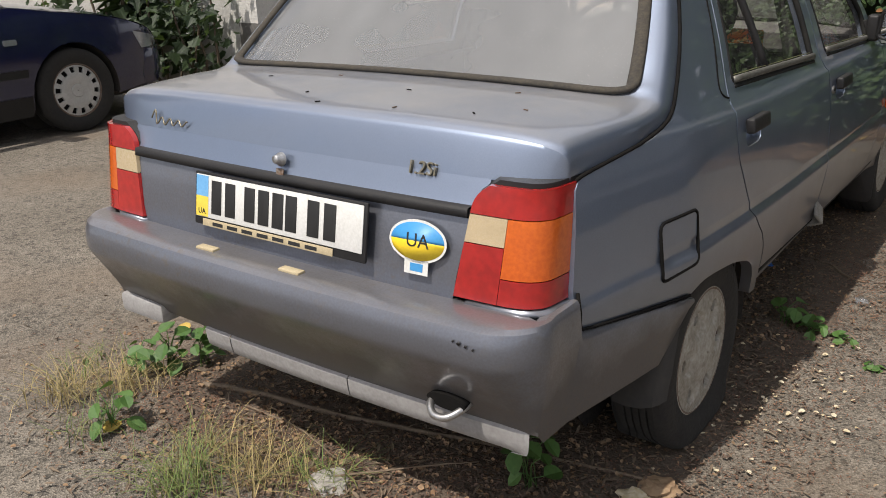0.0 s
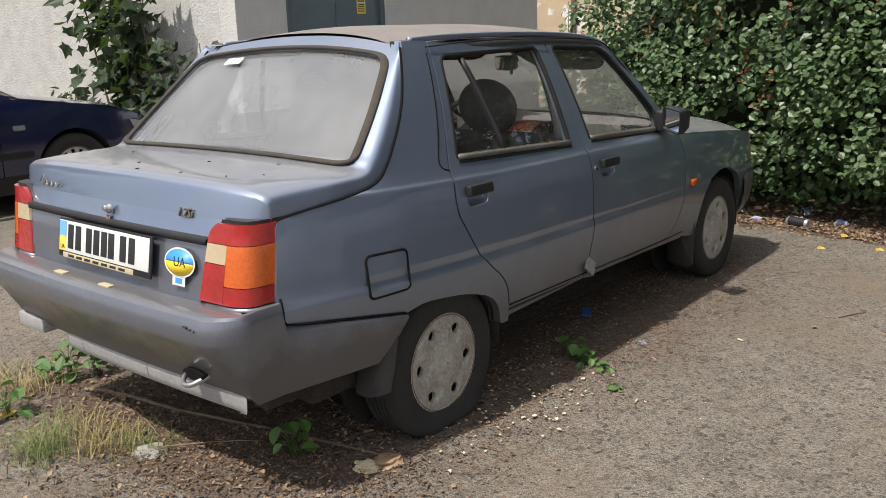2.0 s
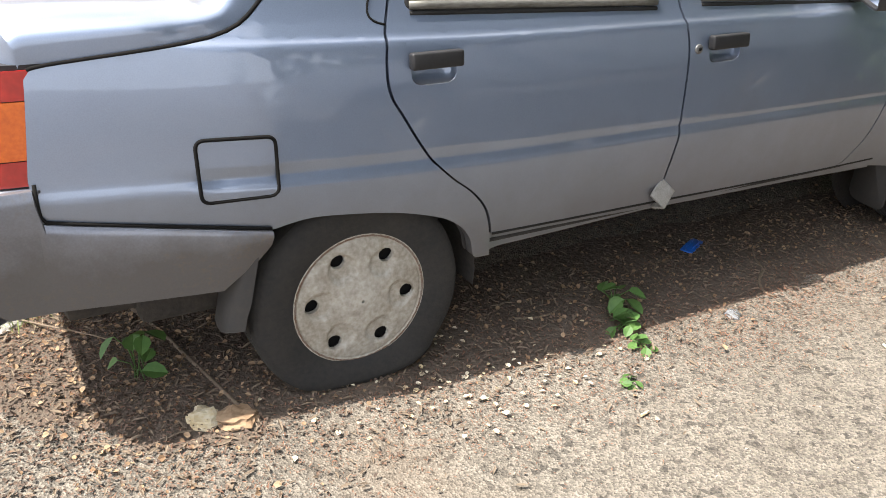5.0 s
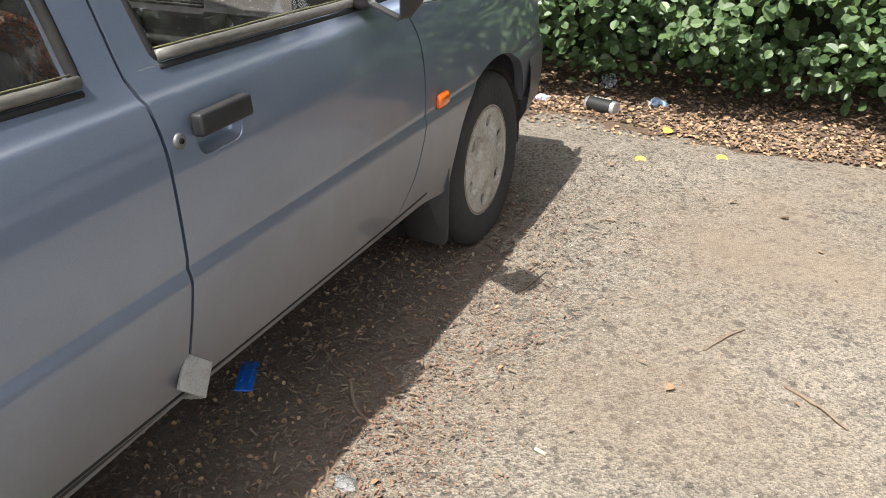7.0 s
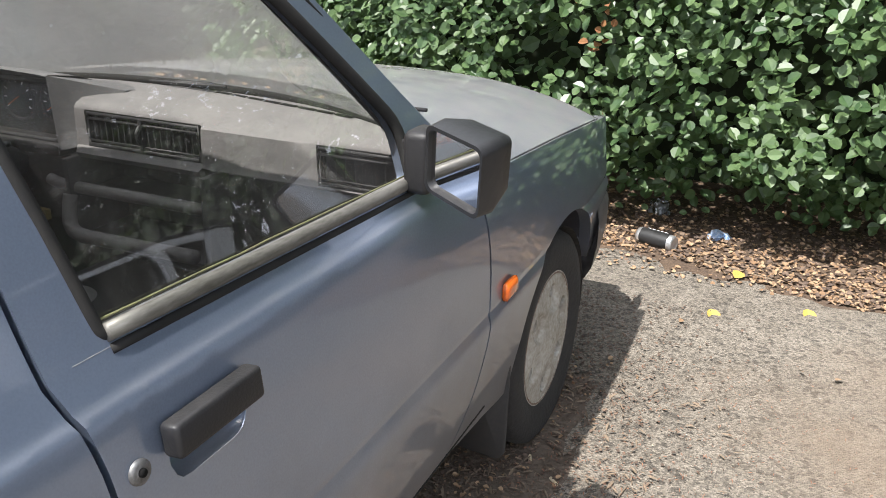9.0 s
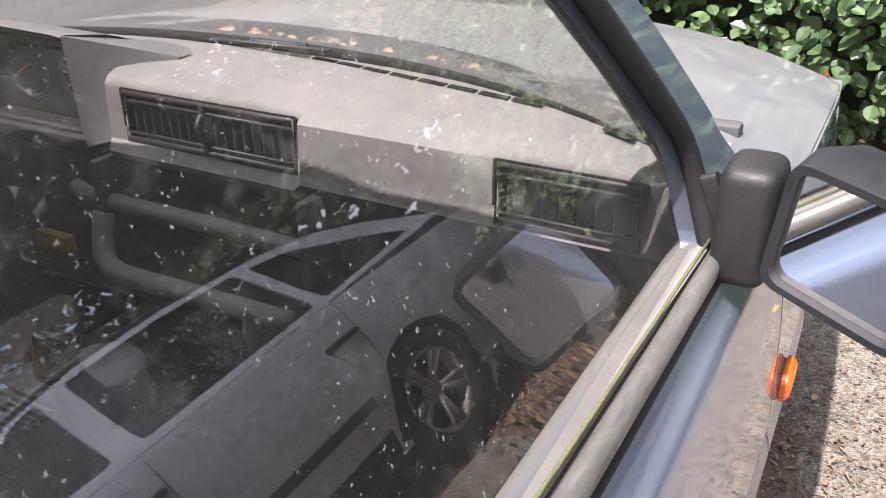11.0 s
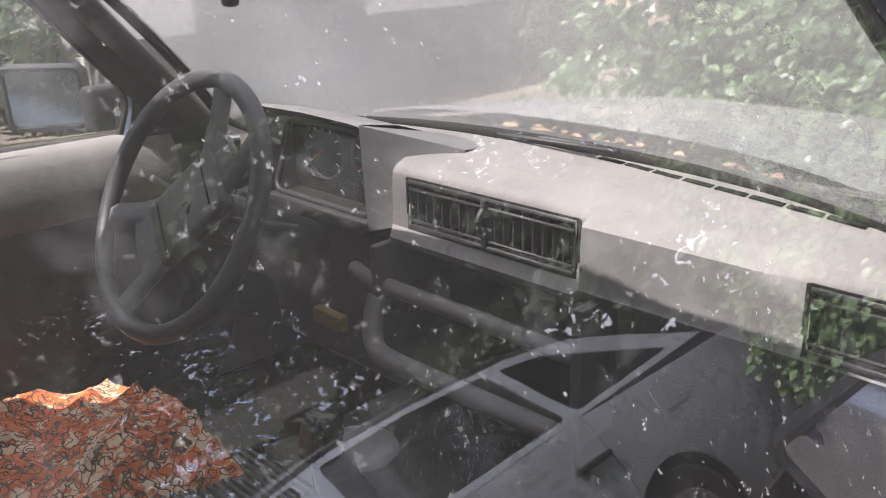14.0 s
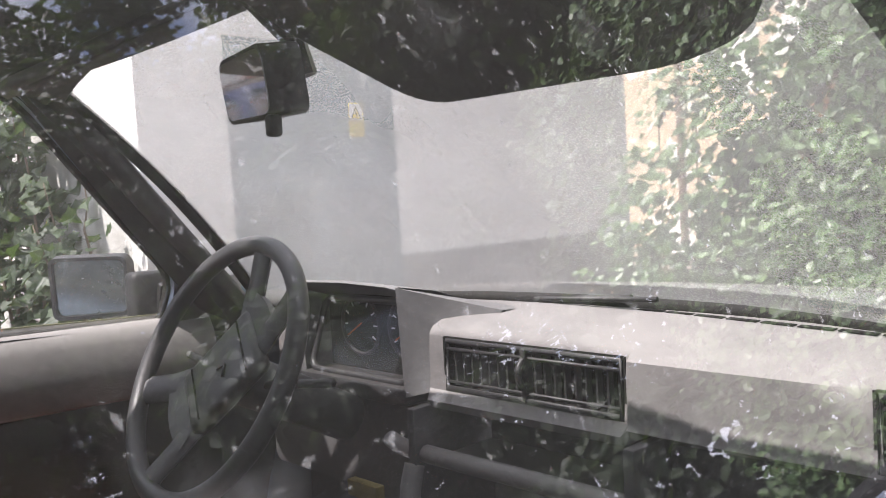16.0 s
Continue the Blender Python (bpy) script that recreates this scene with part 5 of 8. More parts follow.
# ---- beige house behind ----
BEIGE = surf("beige_plaster", (0.54, 0.43, 0.30), (0.46, 0.36, 0.25), 3, 0.9, bump=0.3, fine=30)
overlay(BEIGE, (0.70, 0.68, 0.64), 0.95, specks(1.6, 0.55, 0.58, 1.0, 0.8, 0.35, 0.5))
house = thing("beige_house", "beige plastered house with peeling white patches", "house")
bm = bmesh.new()
add_box(bm, (-13.0, 14.0, -.05), (-2.0, 14.4, 7.5))
part("wall", bm, BEIGE, house, smooth=False)
bm = bmesh.new()
add_cyl(bm, (-6.62, 13.95, 0), (-6.62, 13.95, 7.4), .05, seg=12)
part("downpipe", bm, RUST, house, "brown downpipe")
bm = bmesh.new()
add_extruded(bm, [(-.3, 7.5), (12.3 - 1, 7.5), (5.5, 9.5)], .5, pose(-13.2, 14.45, 0, 90, 0, 0))
part("roof", bm, PLINTH, house)

# ---- inside the saloon ----
TRIM = surf("dark_trim", (0.030, 0.030, 0.032), (0.055, 0.053, 0.052), 8, 0.6, bump=0.12, bscale=350)
overlay(TRIM, (0.30, 0.28, 0.26), 0.95, dust_up(0.5, 1.0, 0.18, 9))
DASH = surf("dash_vinyl", (0.072, 0.068, 0.068), (0.100, 0.094, 0.093), 5, 0.6, bump=0.14, bscale=420)
overlay(DASH, (0.262, 0.248, 0.232), 0.95, dust_up(-0.25, 0.7, 0.55, 5, 0.12))
LEDGE = surf("ledge_vinyl", (0.14, 0.135, 0.13), (0.10, 0.098, 0.095), 6, 0.6, bump=0.2, bscale=300)
overlay(LEDGE, (0.26, 0.245, 0.23), 0.95, dust_up(0.0, 0.8, 0.75, 5, 0.1))
WHEEL_GRIP = surf("wheel_grip", (0.018, 0.018, 0.019), (0.032, 0.031, 0.031), 12, 0.42, bump=0.06, bscale=300)
overlay(WHEEL_GRIP, (0.35, 0.34, 0.33), 0.95, dust_up(0.3, 1.0, 0.06, 7))
SEAT = surf("seat_cloth", (0.020, 0.020, 0.022), (0.034, 0.033, 0.034), 9, 0.9, bump=0.3, bscale=500)
HEADLINE = surf("headlining", (0.10, 0.098, 0.092), (0.075, 0.073, 0.07), 5, 0.85, bump=0.15, bscale=250)
CARPET = surf("carpet", (0.018, 0.017, 0.016), (0.035, 0.032, 0.028), 14, 0.95, bump=0.4, bscale=400)

PANEL = surf("door_panel_vinyl", (0.014, 0.014, 0.015), (0.024, 0.023, 0.023), 7, 0.7, bump=0.1, bscale=300)

# linings of doors and pillars
for sx in (1, -1):
    for outline, win in ((rear_door_outline, REAR_WIN), (front_door_outline, FRONT_WIN)):
        my, mz = sum(p[0] for p in win) / len(win), sum(p[1] for p in win) / len(win)
        grown = lvs([(y + math.copysign(.012, y - my), z + math.copysign(.008, z - mz)) for y, z in win])
        bm = sheet(outline, lambda y, v: flank(y, v) - Vector((.031 if v > .86 else .055, 0, 0)), US, VS, [grown], .012, Vector((1, 0, 0)))
        part("door_lining", bm if sx == 1 else mirrored(bm), TRIM, car)
    bm = sheet(quarter, lambda y, v: flank(y, v) - Vector((.05, 0, 0)), US, VS, (), 0)
    part("quarter_lining", bm if sx == 1 else mirrored(bm), TRIM, car)
    bm = bmesh.new()
    rows = []
    for i in range(25):
        y = 1.88 + .74 * i / 24
        ze = on_flank(y, .90 - .02 * (y - 1.9)).z
        rows.append([Vector((sx * (x), y, ze + dz)) for x, dz in ((.698, -.010), (.686, -.006), (.674, -.008), (.662, -.016), (.650, -.034), (.640, -.075), (.636, -.115), (.640, -.124), (.652, -.130))])
    add_grid(bm, rows)
    bmesh.ops.recalc_face_normals(bm, faces=bm.faces[:])
    part("door_ledge", bm, LEDGE, car, "dusty padded door capping")
    bm = bmesh.new()
    add_box(bm, (.652 if sx == 1 else -.664, 1.90, .44), (.664 if sx == 1 else -.652, 2.62, .765), .005)
    part("door_panel", bm, PANEL, car, "dark lower door panel")
    bm = bmesh.new()
    add_tube(bm, smooth_poly([(sx * .517, 2.315, 1.262), (sx * .560, 2.43, 1.135), (sx * .617, 2.575, .99), (sx * .660, 2.69, .875)], 6), .021, 8)
    part("pillar_trim", bm, TRIM, car)
    bm = bmesh.new()
    add_tube(bm, smooth_poly([(sx * .62, 1.845, .89), (sx * .56, 1.845, 1.1), (sx * .485, 1.845, 1.285)], 6), .032, 8)
    part("pillar_trim", bm, TRIM, car)
for sx in (1, -1):
    bm = bmesh.new()
    rows = []
    for i in range(13):
        t = i / 12
        a = on_flank(2.262 + .335 * t, 1.262 - .372 * t, -.030)
        b = screen_pt(.985, .965 - .965 * t) - Vector((.002, .006, .004))
        k = max(0, 1.292 - b.z) / .457
        c = Vector((.525, 2.285, 0)).lerp(Vector((.695, 2.755, 0)), k) + Vector((0, 0, b.z))
        rows.append([Vector((sx * q.x, q.y, q.z)) for q in (a, a.lerp(b, .5) + Vector((-.010, -.010, 0)), b, c)])
    add_grid(bm, rows)
    bmesh.ops.solidify(bm, geom=bm.faces[:], thickness=.006)
    part("pillar_trim", bm, TRIM, car)
bm = bmesh.new()
add_grid(bm, [[roof_pt(-1 + j / 10, 1.06 + 1.285 * i / 12) - Vector((0, 0, .036)) for j in range(21)] for i in range(13)])
part("headlining", bm, HEADLINE, car)
for sx in (1, -1):
    bm = bmesh.new()
    add_tube(bm, smooth_poly([(sx * .495, 1.08, 1.268), (sx * .508, 1.5, 1.288), (sx * .510, 1.9, 1.286), (sx * .512, 2.2, 1.270), (sx * .520, 2.33, 1.238)], 5), .022, 8)
    part("cant_rail_trim", bm, TRIM, car)
bm = bmesh.new()
add_tube(bm, [screen_pt(s, .955) - Vector((0, .022, .012)) for s in [-.98 + 1.96 * i / 20 for i in range(21)]], .024, 8)
part("header_trim", bm, TRIM, car)
# sun visors
for outline, a in (([(-.50, 0), (-.06, 0), (-.08, -.135), (-.30, -.135), (-.42, -.135), (-.48, -.09)], 28), ([(.01, 0), (.495, 0), (.465, -.155), (.39, -.180), (.11, -.176), (.03, -.055)], 142)):
    bm = bmesh.new()
    add_extruded(bm, rounded(outline, [.02, .02, .05, .05, .04, .05], 5), .014, pose(0, 2.330, 1.266, a, 0, 0))
    part("sun_visor", bm, TRIM, car, "dark padded sun visor")
# rear-view mirror on its arm
RV = pose(-.038, 2.352, 1.180, 97, 0, -8)
bm = bmesh.new()
shape_ = rounded([(-.058, -.033), (.056, -.036), (.056, .036), (-.058, .033)], .016, 5)
add_extruded(bm, shape_, -.040, RV)
rvm = part("rear_view_mirror", bm, BLACK, car, "black rear-view mirror")
bm = bmesh.new()
add_extruded(bm, [(x * .93, y * .88) for x, y in shape_], .0015, RV)
part("mirror_glass", bm, MIRROR, rvm, smooth=False)
bm = bmesh.new()
add_tube(bm, [(.012, 2.392, 1.186), (.006, 2.385, 1.222), (-.022, 2.335, 1.285)], .012, 8)
add_box(bm, (.002, 2.346, 1.126), (.016, 2.360, 1.148), .004)
part("mirror_arm", bm, BLACK, rvm)

# dashboard
VENTS = [(-.133, .160), (.437, .600)]


def dash_back(x):
    return 2.925 - .17 * (abs(x) / .66) ** 2.2


bm = bmesh.new()
xs = sorted({round(v, 4) for v in [-.66, -.60, -.52, -.44, -.36, -.28, -.215, -.19, -.178, -.165, -.150, .167, .176, .185, .24, .30, .36, .41, .62, .645, .66] + [-.133 + .0293 * i for i in range(11)] + [.437, .48, .52, .56, .60]})
rows = []
for x in xs:
    yb = dash_back(x)
    f = 0.0 if x >= -.165 else min(1, (-.165 - x) / .025)
    g = min(1, max(0, (x - .155) / .05)) * (1 - min(1, max(0, (x - .40) / .03)) * (1 - min(1, max(0, (x - .60) / .02))))
    e = max(0, (abs(x) - .60) / .06)
    k = min(1, max(0, (x - .167) / .009))
    ch = 1.0 if -.152 < x < .168 else 0.0
    y0 = 2.69 + .10 * f - .018 * k
    row = [(yb, .880), (yb - .012, .893), (2.84 - .05 * e, .895), (2.79 - .008 * g, .893), (2.742 + .02 * g + .08 * f - .010 * k, .890 - .002 * g), (2.715 + .014 * g + .08 * f - .016 * k, .886 - .008 * g), (2.700 + .012 * g + .09 * f - .018 * k, .880 - .008 * g),
           (2.693 + .007 * g + .1 * f - .018 * k, .872 - .004 * g), (y0 + .002, .867), (y0, .84), (y0, .815), (y0 - .002, .794), (y0 - .004 - .018 * ch, .789 - .006 * ch + .002 * k), (y0 + .004 - .018 * ch, .783 - .012 * ch + .005 * k), (y0 + .05, .779 - .008 * ch + .004 * k), (2.88, .775)]
    rows.append([Vector((x, min(yy, yb), zz)) for yy, zz in row])
vs = add_grid(bm, rows)
gone = []
for f in bm.faces:
    c = f.calc_center_median()
    if .7945 < c.z < .8665 and c.y < 2.75 and any(a < c.x < b for a, b in VENTS):
        gone.append(f)
bmesh.ops.delete(bm, geom=gone, context="FACES")
bmesh.ops.recalc_face_normals(bm, faces=bm.faces[:])
dash = part("dashboard", bm, DASH, car, "dusty grey vinyl dashboard", angle=40)


def vent(x0, x1, n, tilt, y0=2.690):
    z0, z1 = .795, .866
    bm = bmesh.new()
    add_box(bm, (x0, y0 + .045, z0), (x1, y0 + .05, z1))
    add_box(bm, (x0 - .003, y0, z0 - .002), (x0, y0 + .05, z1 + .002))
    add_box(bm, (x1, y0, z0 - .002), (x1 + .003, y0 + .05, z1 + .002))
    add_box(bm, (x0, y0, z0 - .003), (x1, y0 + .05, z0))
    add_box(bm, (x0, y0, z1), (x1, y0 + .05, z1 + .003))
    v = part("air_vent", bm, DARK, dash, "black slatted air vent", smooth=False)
    bm = bmesh.new()
    ring = [(x0 + .004, y0 - .001, z0 + .003), (x1 - .004, y0 - .001, z0 + .003), (x1 - .004, y0 + .001, z1 - .003), (x0 + .004, y0 + .001, z1 - .003)]
    add_tube(bm, ring, .0042, 6, True)
    add_tube(bm, [(x0 + .004, y0 + .002, z1 - .014), (x1 - .004, y0 + .002, z1 - .014)], .0026, 6)
    add_tube(bm, [(x0 + .004, y0 + .002, z0 + .012), (x1 - .004, y0 + .002, z0 + .012)], .0022, 6)
    part("vent_frame", bm, BLACK, v)
    for i in range(n):
        x = x0 + .012 + (x1 - x0 - .024) * i / (n - 1)
        bm = bmesh.new()
        add_box(bm, (-.0012, 0, z0 + .006), (.0012, .026, z1 - .008), m=Matrix.Translation((x, y0 + .008, 0)) @ pose(0, 0, 0, 0, 0, tilt))
        part("slat", bm, BLACK, v)
    return v


v = vent(-.133, .160, 18, 24)
bm = bmesh.new()
add_box(bm, (.009, 2.684, .796), (.017, 2.70, .865), .002)
add_tube(bm, smooth_poly([(.013, 2.688, .812), (.013, 2.678, .826), (.013, 2.676, .84), (.013, 2.686, .852)], 5), .004, 8)
part("vent_centre_bar", bm, BLACK, v)
v = vent(.437, .600, 8, -30, 2.672)
bm = bmesh.new()
add_tube(bm, [(x, 2.882 - .20 * abs(x / .665) ** 2.4, .899) for x in [-.62 + 1.24 * i / 32 for i in range(33)]], .0125, 8)
part("screen_base_seal", bm, RUBBER, dash)
# demister slots in the dash top
for x0, y0, x1, y1, n in ((-.41, 2.852, -.06, 2.866, 7), (.07, 2.853, .447, 2.783, 8), (.53, 2.738, .574, 2.716, 1)):
    for i in range(n):
        xa, xb = x0 + (x1 - x0) * i / n, x0 + (x1 - x0) * (i + .88) / n
        ya, yb = y0 + (y1 - y0) * i / n, y0 + (y1 - y0) * (i + .88) / n
        bm = bmesh.new()
        add_extruded(bm, [(xa, ya), (xb, yb), (xb, yb + .012), (xa, ya + .012)], .0012, Matrix.Translation((0, 0, .8946)))
        part("demister_slot", bm, DARK, dash)
# instrument binnacle with a clear-fronted cluster
BINN = surf("binnacle_vinyl", (0.060, 0.059, 0.060), (0.085, 0.083, 0.082), 6, 0.6, bump=0.06, bscale=500)
overlay(BINN, (0.32, 0.31, 0.30), 0.95, dust_up(0.2, 0.95, 0.16, 6, 0.03))
bm = bmesh.new()
sec = []
for x, top, front, back in ((-.475, .915, 2.69, 2.80), (-.468, .930, 2.676, 2.81), (-.450, .939, 2.668, 2.815), (-.33, .942, 2.665, 2.82), (-.225, .938, 2.668, 2.82), (-.207, .935, 2.670, 2.82)):
    sec.append([Vector((x, 2.86, .885)), Vector((x, back, .897)), Vector((x, (back + front) / 2, .5 * top + .455)), Vector((x, front + .006, top)), Vector((x, front, top - .003)), Vector((x, front + .006, top - .008)), Vector((x, front + .07, top - .030))])
add_grid(bm, sec)
# cheek that sweeps back from the hood to the middle vents
rows = []
for k in range(9):
    u = k / 8
    a = Vector((-.207, 2.670, .935)).lerp(Vector((-.100, 2.775, .8955)), u) + Vector((0, .012, -.004)) * math.sin(math.pi * u)
    b = Vector((-.207, 2.676, .776)).lerp(Vector((-.162, 2.700, .788)), u)
    r = [a.lerp(b, v / 6) for v in range(7)]
    rows.append([Vector((-.207 + .107 * u, 2.86, .890))] + r)
add_grid(bm, rows)
for x, w in ((-.475, .014), (-.209, .005)):
    a = [Vector((x, 2.674, .928)), Vector((x, 2.682, .776)), Vector((x, 2.87, .776)), Vector((x, 2.87, .888)), Vector((x, 2.80, .897)), Vector((x, 2.72, .918))]
    b = [p + Vector((w, 0, 0)) for p in a]
    add_grid(bm, [a + a[:1], b + b[:1]])
    bm.faces.new([bm.verts.new(p) for p in a])
    bm.faces.new([bm.verts.new(p) for p in b][::-1])
bmesh.ops.recalc_face_normals(bm, faces=bm.faces[:])
binn = part("instrument_binnacle", bm, BINN, dash, "hooded instrument binnacle", angle=45)
bm = bmesh.new()
add_box(bm, (-.462, 2.735, .785), (-.206, 2.745, .905))
part("dial_panel", bm, DARK, binn)
bm = bmesh.new()
add_tube(bm, [Vector((x, 2.690 + .035 * (z - .795) / .1, z)) for x, z in rounded([(-.458, .792), (-.212, .792), (-.212, .905), (-.458, .905)], .022, 5)], .006, 8, True, up=(0, 1, 0))
part("cluster_frame", bm, BLACK, binn)
CLUSTER_GLASS = glass_pane("cluster_lens", (0.7, 0.7, 0.7), [((0.4, 0.4, 0.4), specks(5, 0.2, 0.9, 0.045, 2, 0.1, 0.3))], 0.02, 0.25)
bm = bmesh.new()
add_grid(bm, [[Vector((-.458 + .248 * j / 8, 2.69 + .035 * (z - .795) / .1, z)) for j in range(9)] for z in (.795, .82, .86, .895)])
cg = part("cluster_lens", bm, CLUSTER_GLASS, binn, "dusty clear instrument cover")
cg.visible_shadow = False
for cx in (-.375, -.255):
    bm = bmesh.new()
    add_lathe(bm, [(.044, 0), (.046, .004), (.049, .004), (.050, 0)], 40, pose(cx, 2.734, .862, 90, 0, 0))
    d = part("dial", bm, BLACK, binn)
    for k in range(9):
        a = radians(210 - 30 * k)
        bm = bmesh.new()
        add_box(bm, (-.0012, .034, 0), (.0012, .042, .001), m=pose(cx, 2.733, .862, 90, 0, 0) @ pose(0, 0, 0, 0, 0, math.degrees(a) - 90))
        part("tick", bm, WHITE_PLATE, d)
    bm = bmesh.new()
    add_box(bm, (-.001, -.006, 0), (.001, .036, .002), m=pose(cx, 2.731, .862, 90, 0, 0) @ pose(0, 0, 0, 0, 0, 120))
    part("needle", bm, AMBER_LENS, d)
bm = bmesh.new()
add_box(bm, (-.475, 2.672, .762), (-.205, 2.76, .790), .006)
part("binnacle_lip", bm, BLACK, binn)
# lower dash: shelves, bars, glove box
bm = bmesh.new()
add_box(bm, (-.64, 2.79, .45), (.64, 2.82, .79), .004)
add_box(bm, (-.64, 2.92, .32), (.64, 2.95, .86), .004)
add_box(bm, (-.165, 2.64, .605), (-.150, 2.80, .775), .004)
add_box(bm, (.188, 2.64, .600), (.204, 2.80, .781), .004)
add_box(bm, (.206, 2.70, .600), (.625, 2.73, .778), .01)
add_box(bm, (-.23, 2.672, .695), (.188, 2.80, .701), .002)
add_box(bm, (-.15, 2.635, .602), (.188, 2.80, .608), .002)
add_box(bm, (-.62, 2.70, .60), (-.18, 2.80, .765), .02)
part("lower_dash", bm, TRIM, dash)
bm = bmesh.new()
add_tube(bm, smooth_poly([(.187, 2.655, .712), (0, 2.66, .710), (-.18, 2.66, .710), (-.235, 2.668, .714)], 5), .0125, 10)
part("shelf_bar", bm, DASH, dash, "dusty grey shelf bar")
bm = bmesh.new()
add_tube(bm, smooth_poly([(.186, 2.615, .628), (0, 2.62, .622), (-.115, 2.62, .622), (-.148, 2.626, .634), (-.160, 2.636, .66), (-.163, 2.65, .695)], 6), .015, 10)
part("shelf_bar", bm, DASH, dash)
bm = bmesh.new()
add_lathe(bm, [(0, .014), (.010, .013), (.013, .004), (.016, 0)], 20, pose(-.10, 2.785, .675, 90, 0, 0))
part("heater_knob", bm, BLACK, dash)
bm = bmesh.new()
add_box(bm, (-.235, 2.585, .655), (-.170, 2.60, .678), .002, m=Matrix())
part("yellow_tag", bm, surf("dim_yellow", (0.13, 0.10, 0.015), (0.09, 0.065, 0.01), 30, 0.6), dash, "small yellow tag under the dash")

# steering wheel, turned a little
SW = pose(-.335, 2.447, .848, 62, 0, 0)
swheel = new("steering_wheel", None)
swheel.parent = car
tagged(swheel, "worn black four-spoke steering wheel")
bm = bmesh.new()
R = .180
add_tube(bm, [SW @ Vector((R * math.cos(i * math.tau / 64), R * math.sin(i * math.tau / 64), 0)) for i in range(64)], .0138, 12, True, up=SW.to_3x3() @ Vector((0, 0, 1)))
part("wheel_rim", bm, WHEEL_GRIP, swheel)
for a in (84, 40, 198, 252):
    bm = bmesh.new()
    ar = radians(a)
    d, p = Vector((math.cos(ar), math.sin(ar), 0)), Vector((-math.sin(ar), math.cos(ar), 0))
    rows = []
    for t, w, h in ((.03, .034, -.030), (.07, .028, -.026), (.12, .021, -.016), (.165, .022, -.004), (.178, .032, 0)):
        c = d * t + Vector((0, 0, h))
        rows.append([SW @ (c + p * w), SW @ (c + p * w * .5 + Vector((0, 0, .008))), SW @ (c - p * w * .5 + Vector((0, 0, .008))), SW @ (c - p * w), SW @ (c - p * w * .6 - Vector((0, 0, .008))), SW @ (c + p * w * .6 - Vector((0, 0, .008)))])
    add_grid(bm, rows, True)
    bmesh.ops.recalc_face_normals(bm, faces=bm.faces[:])
    part("spoke", bm, WHEEL_GRIP, swheel)
for a0, a1 in ((34, 92), (192, 260)):
    # web that joins two spokes near the pad
    bm = bmesh.new()
    webs = []
    for dz in (.004, -.008):
        webs.append([[SW @ Vector((r * math.cos(radians(a0 + (a1 - a0) * k / 8)), r * math.sin(radians(a0 + (a1 - a0) * k / 8)), h + dz)) for k in range(9)] for r, h in ((.03, -.024), (.07, -.022), (.100, -.016), (.116, -.014))])
    add_grid(bm, webs[0] + webs[1][::-1] + webs[0][:1])
    bmesh.ops.recalc_face_normals(bm, faces=bm.faces[:])
    part("spoke_web", bm, WHEEL_GRIP, swheel)
bm = bmesh.new()
PAD = SW @ pose(0, 0, 0, 0, 0, 48)
add_box(bm, (-.078, -.056, -.036), (.078, .056, -.010), .012, 3, PAD)
pad = part("horn_pad", bm, WHEEL_GRIP, swheel)
for xx in (-.052, .052):
    bm = bmesh.new()
    add_box(bm, (xx - .0012, -.046, -.0105), (xx + .0012, .046, -.0088), m=PAD)
    part("pad_groove", bm, DARK, swheel)
bm = bmesh.new()
add_tube(bm, [SW @ Vector((.0, 0, -.0085)), SW @ Vector((.014, .008, -.0085)), SW @ Vector((.02, -.008, -.0085))], .002, 6)
part("emblem", bm, BLACK, swheel, "plain moulded emblem")
bm = bmesh.new()
add_tube(bm, [SW @ Vector((0, 0, -.03)), SW @ Vector((0, 0, -.25))], .036, 16)
add_tube(bm, [SW @ Vector((.03, 0, -.07)), SW @ Vector((.19, .02, -.06))], .006, 8)
add_tube(bm, [SW @ Vector((-.03, 0, -.07)), SW @ Vector((-.19, .02, -.06))], .006, 8)
part("steering_column", bm, TRIM, swheel)


# seats
def seat(cx, y0):
    s = new("front_seat", None)
    s.parent = car
    tagged(s, "dark cloth front seat with a round headrest")
    def pad_mesh(lo, hi, bev, m=None):
        bm = bmesh.new()
        add_box(bm, lo, hi, bev, 4, m)
        for v in bm.verts:
            v.co += .004 * noise.noise_vector(v.co * 9)
        return bm
    part("cushion", pad_mesh((cx - .235, y0 + .02, .34), (cx + .235, y0 + .52, .50), .05), SEAT, s)
    T = Matrix.Translation((cx, y0 + .05, .45)) @ pose(0, 0, 0, 14, 0, 0)
    part("backrest", pad_mesh((-.235, -.10, 0), (.235, .02, .50), .05, T), SEAT, s)
    bm = bmesh.new()
    bmesh.ops.create_uvsphere(bm, u_segments=24, v_segments=14, radius=1, matrix=T @ Matrix.Translation((0, -.045, .61)) @ Matrix.Diagonal((.138, .080, .118, 1)))
    part("headrest", bm, SEAT, s)
    bm = bmesh.new()
    add_cyl(bm, T @ Vector((0, -.045, .46)), T @ Vector((0, -.045, .54)), .03)
    part("headrest_post", bm, SEAT, s)


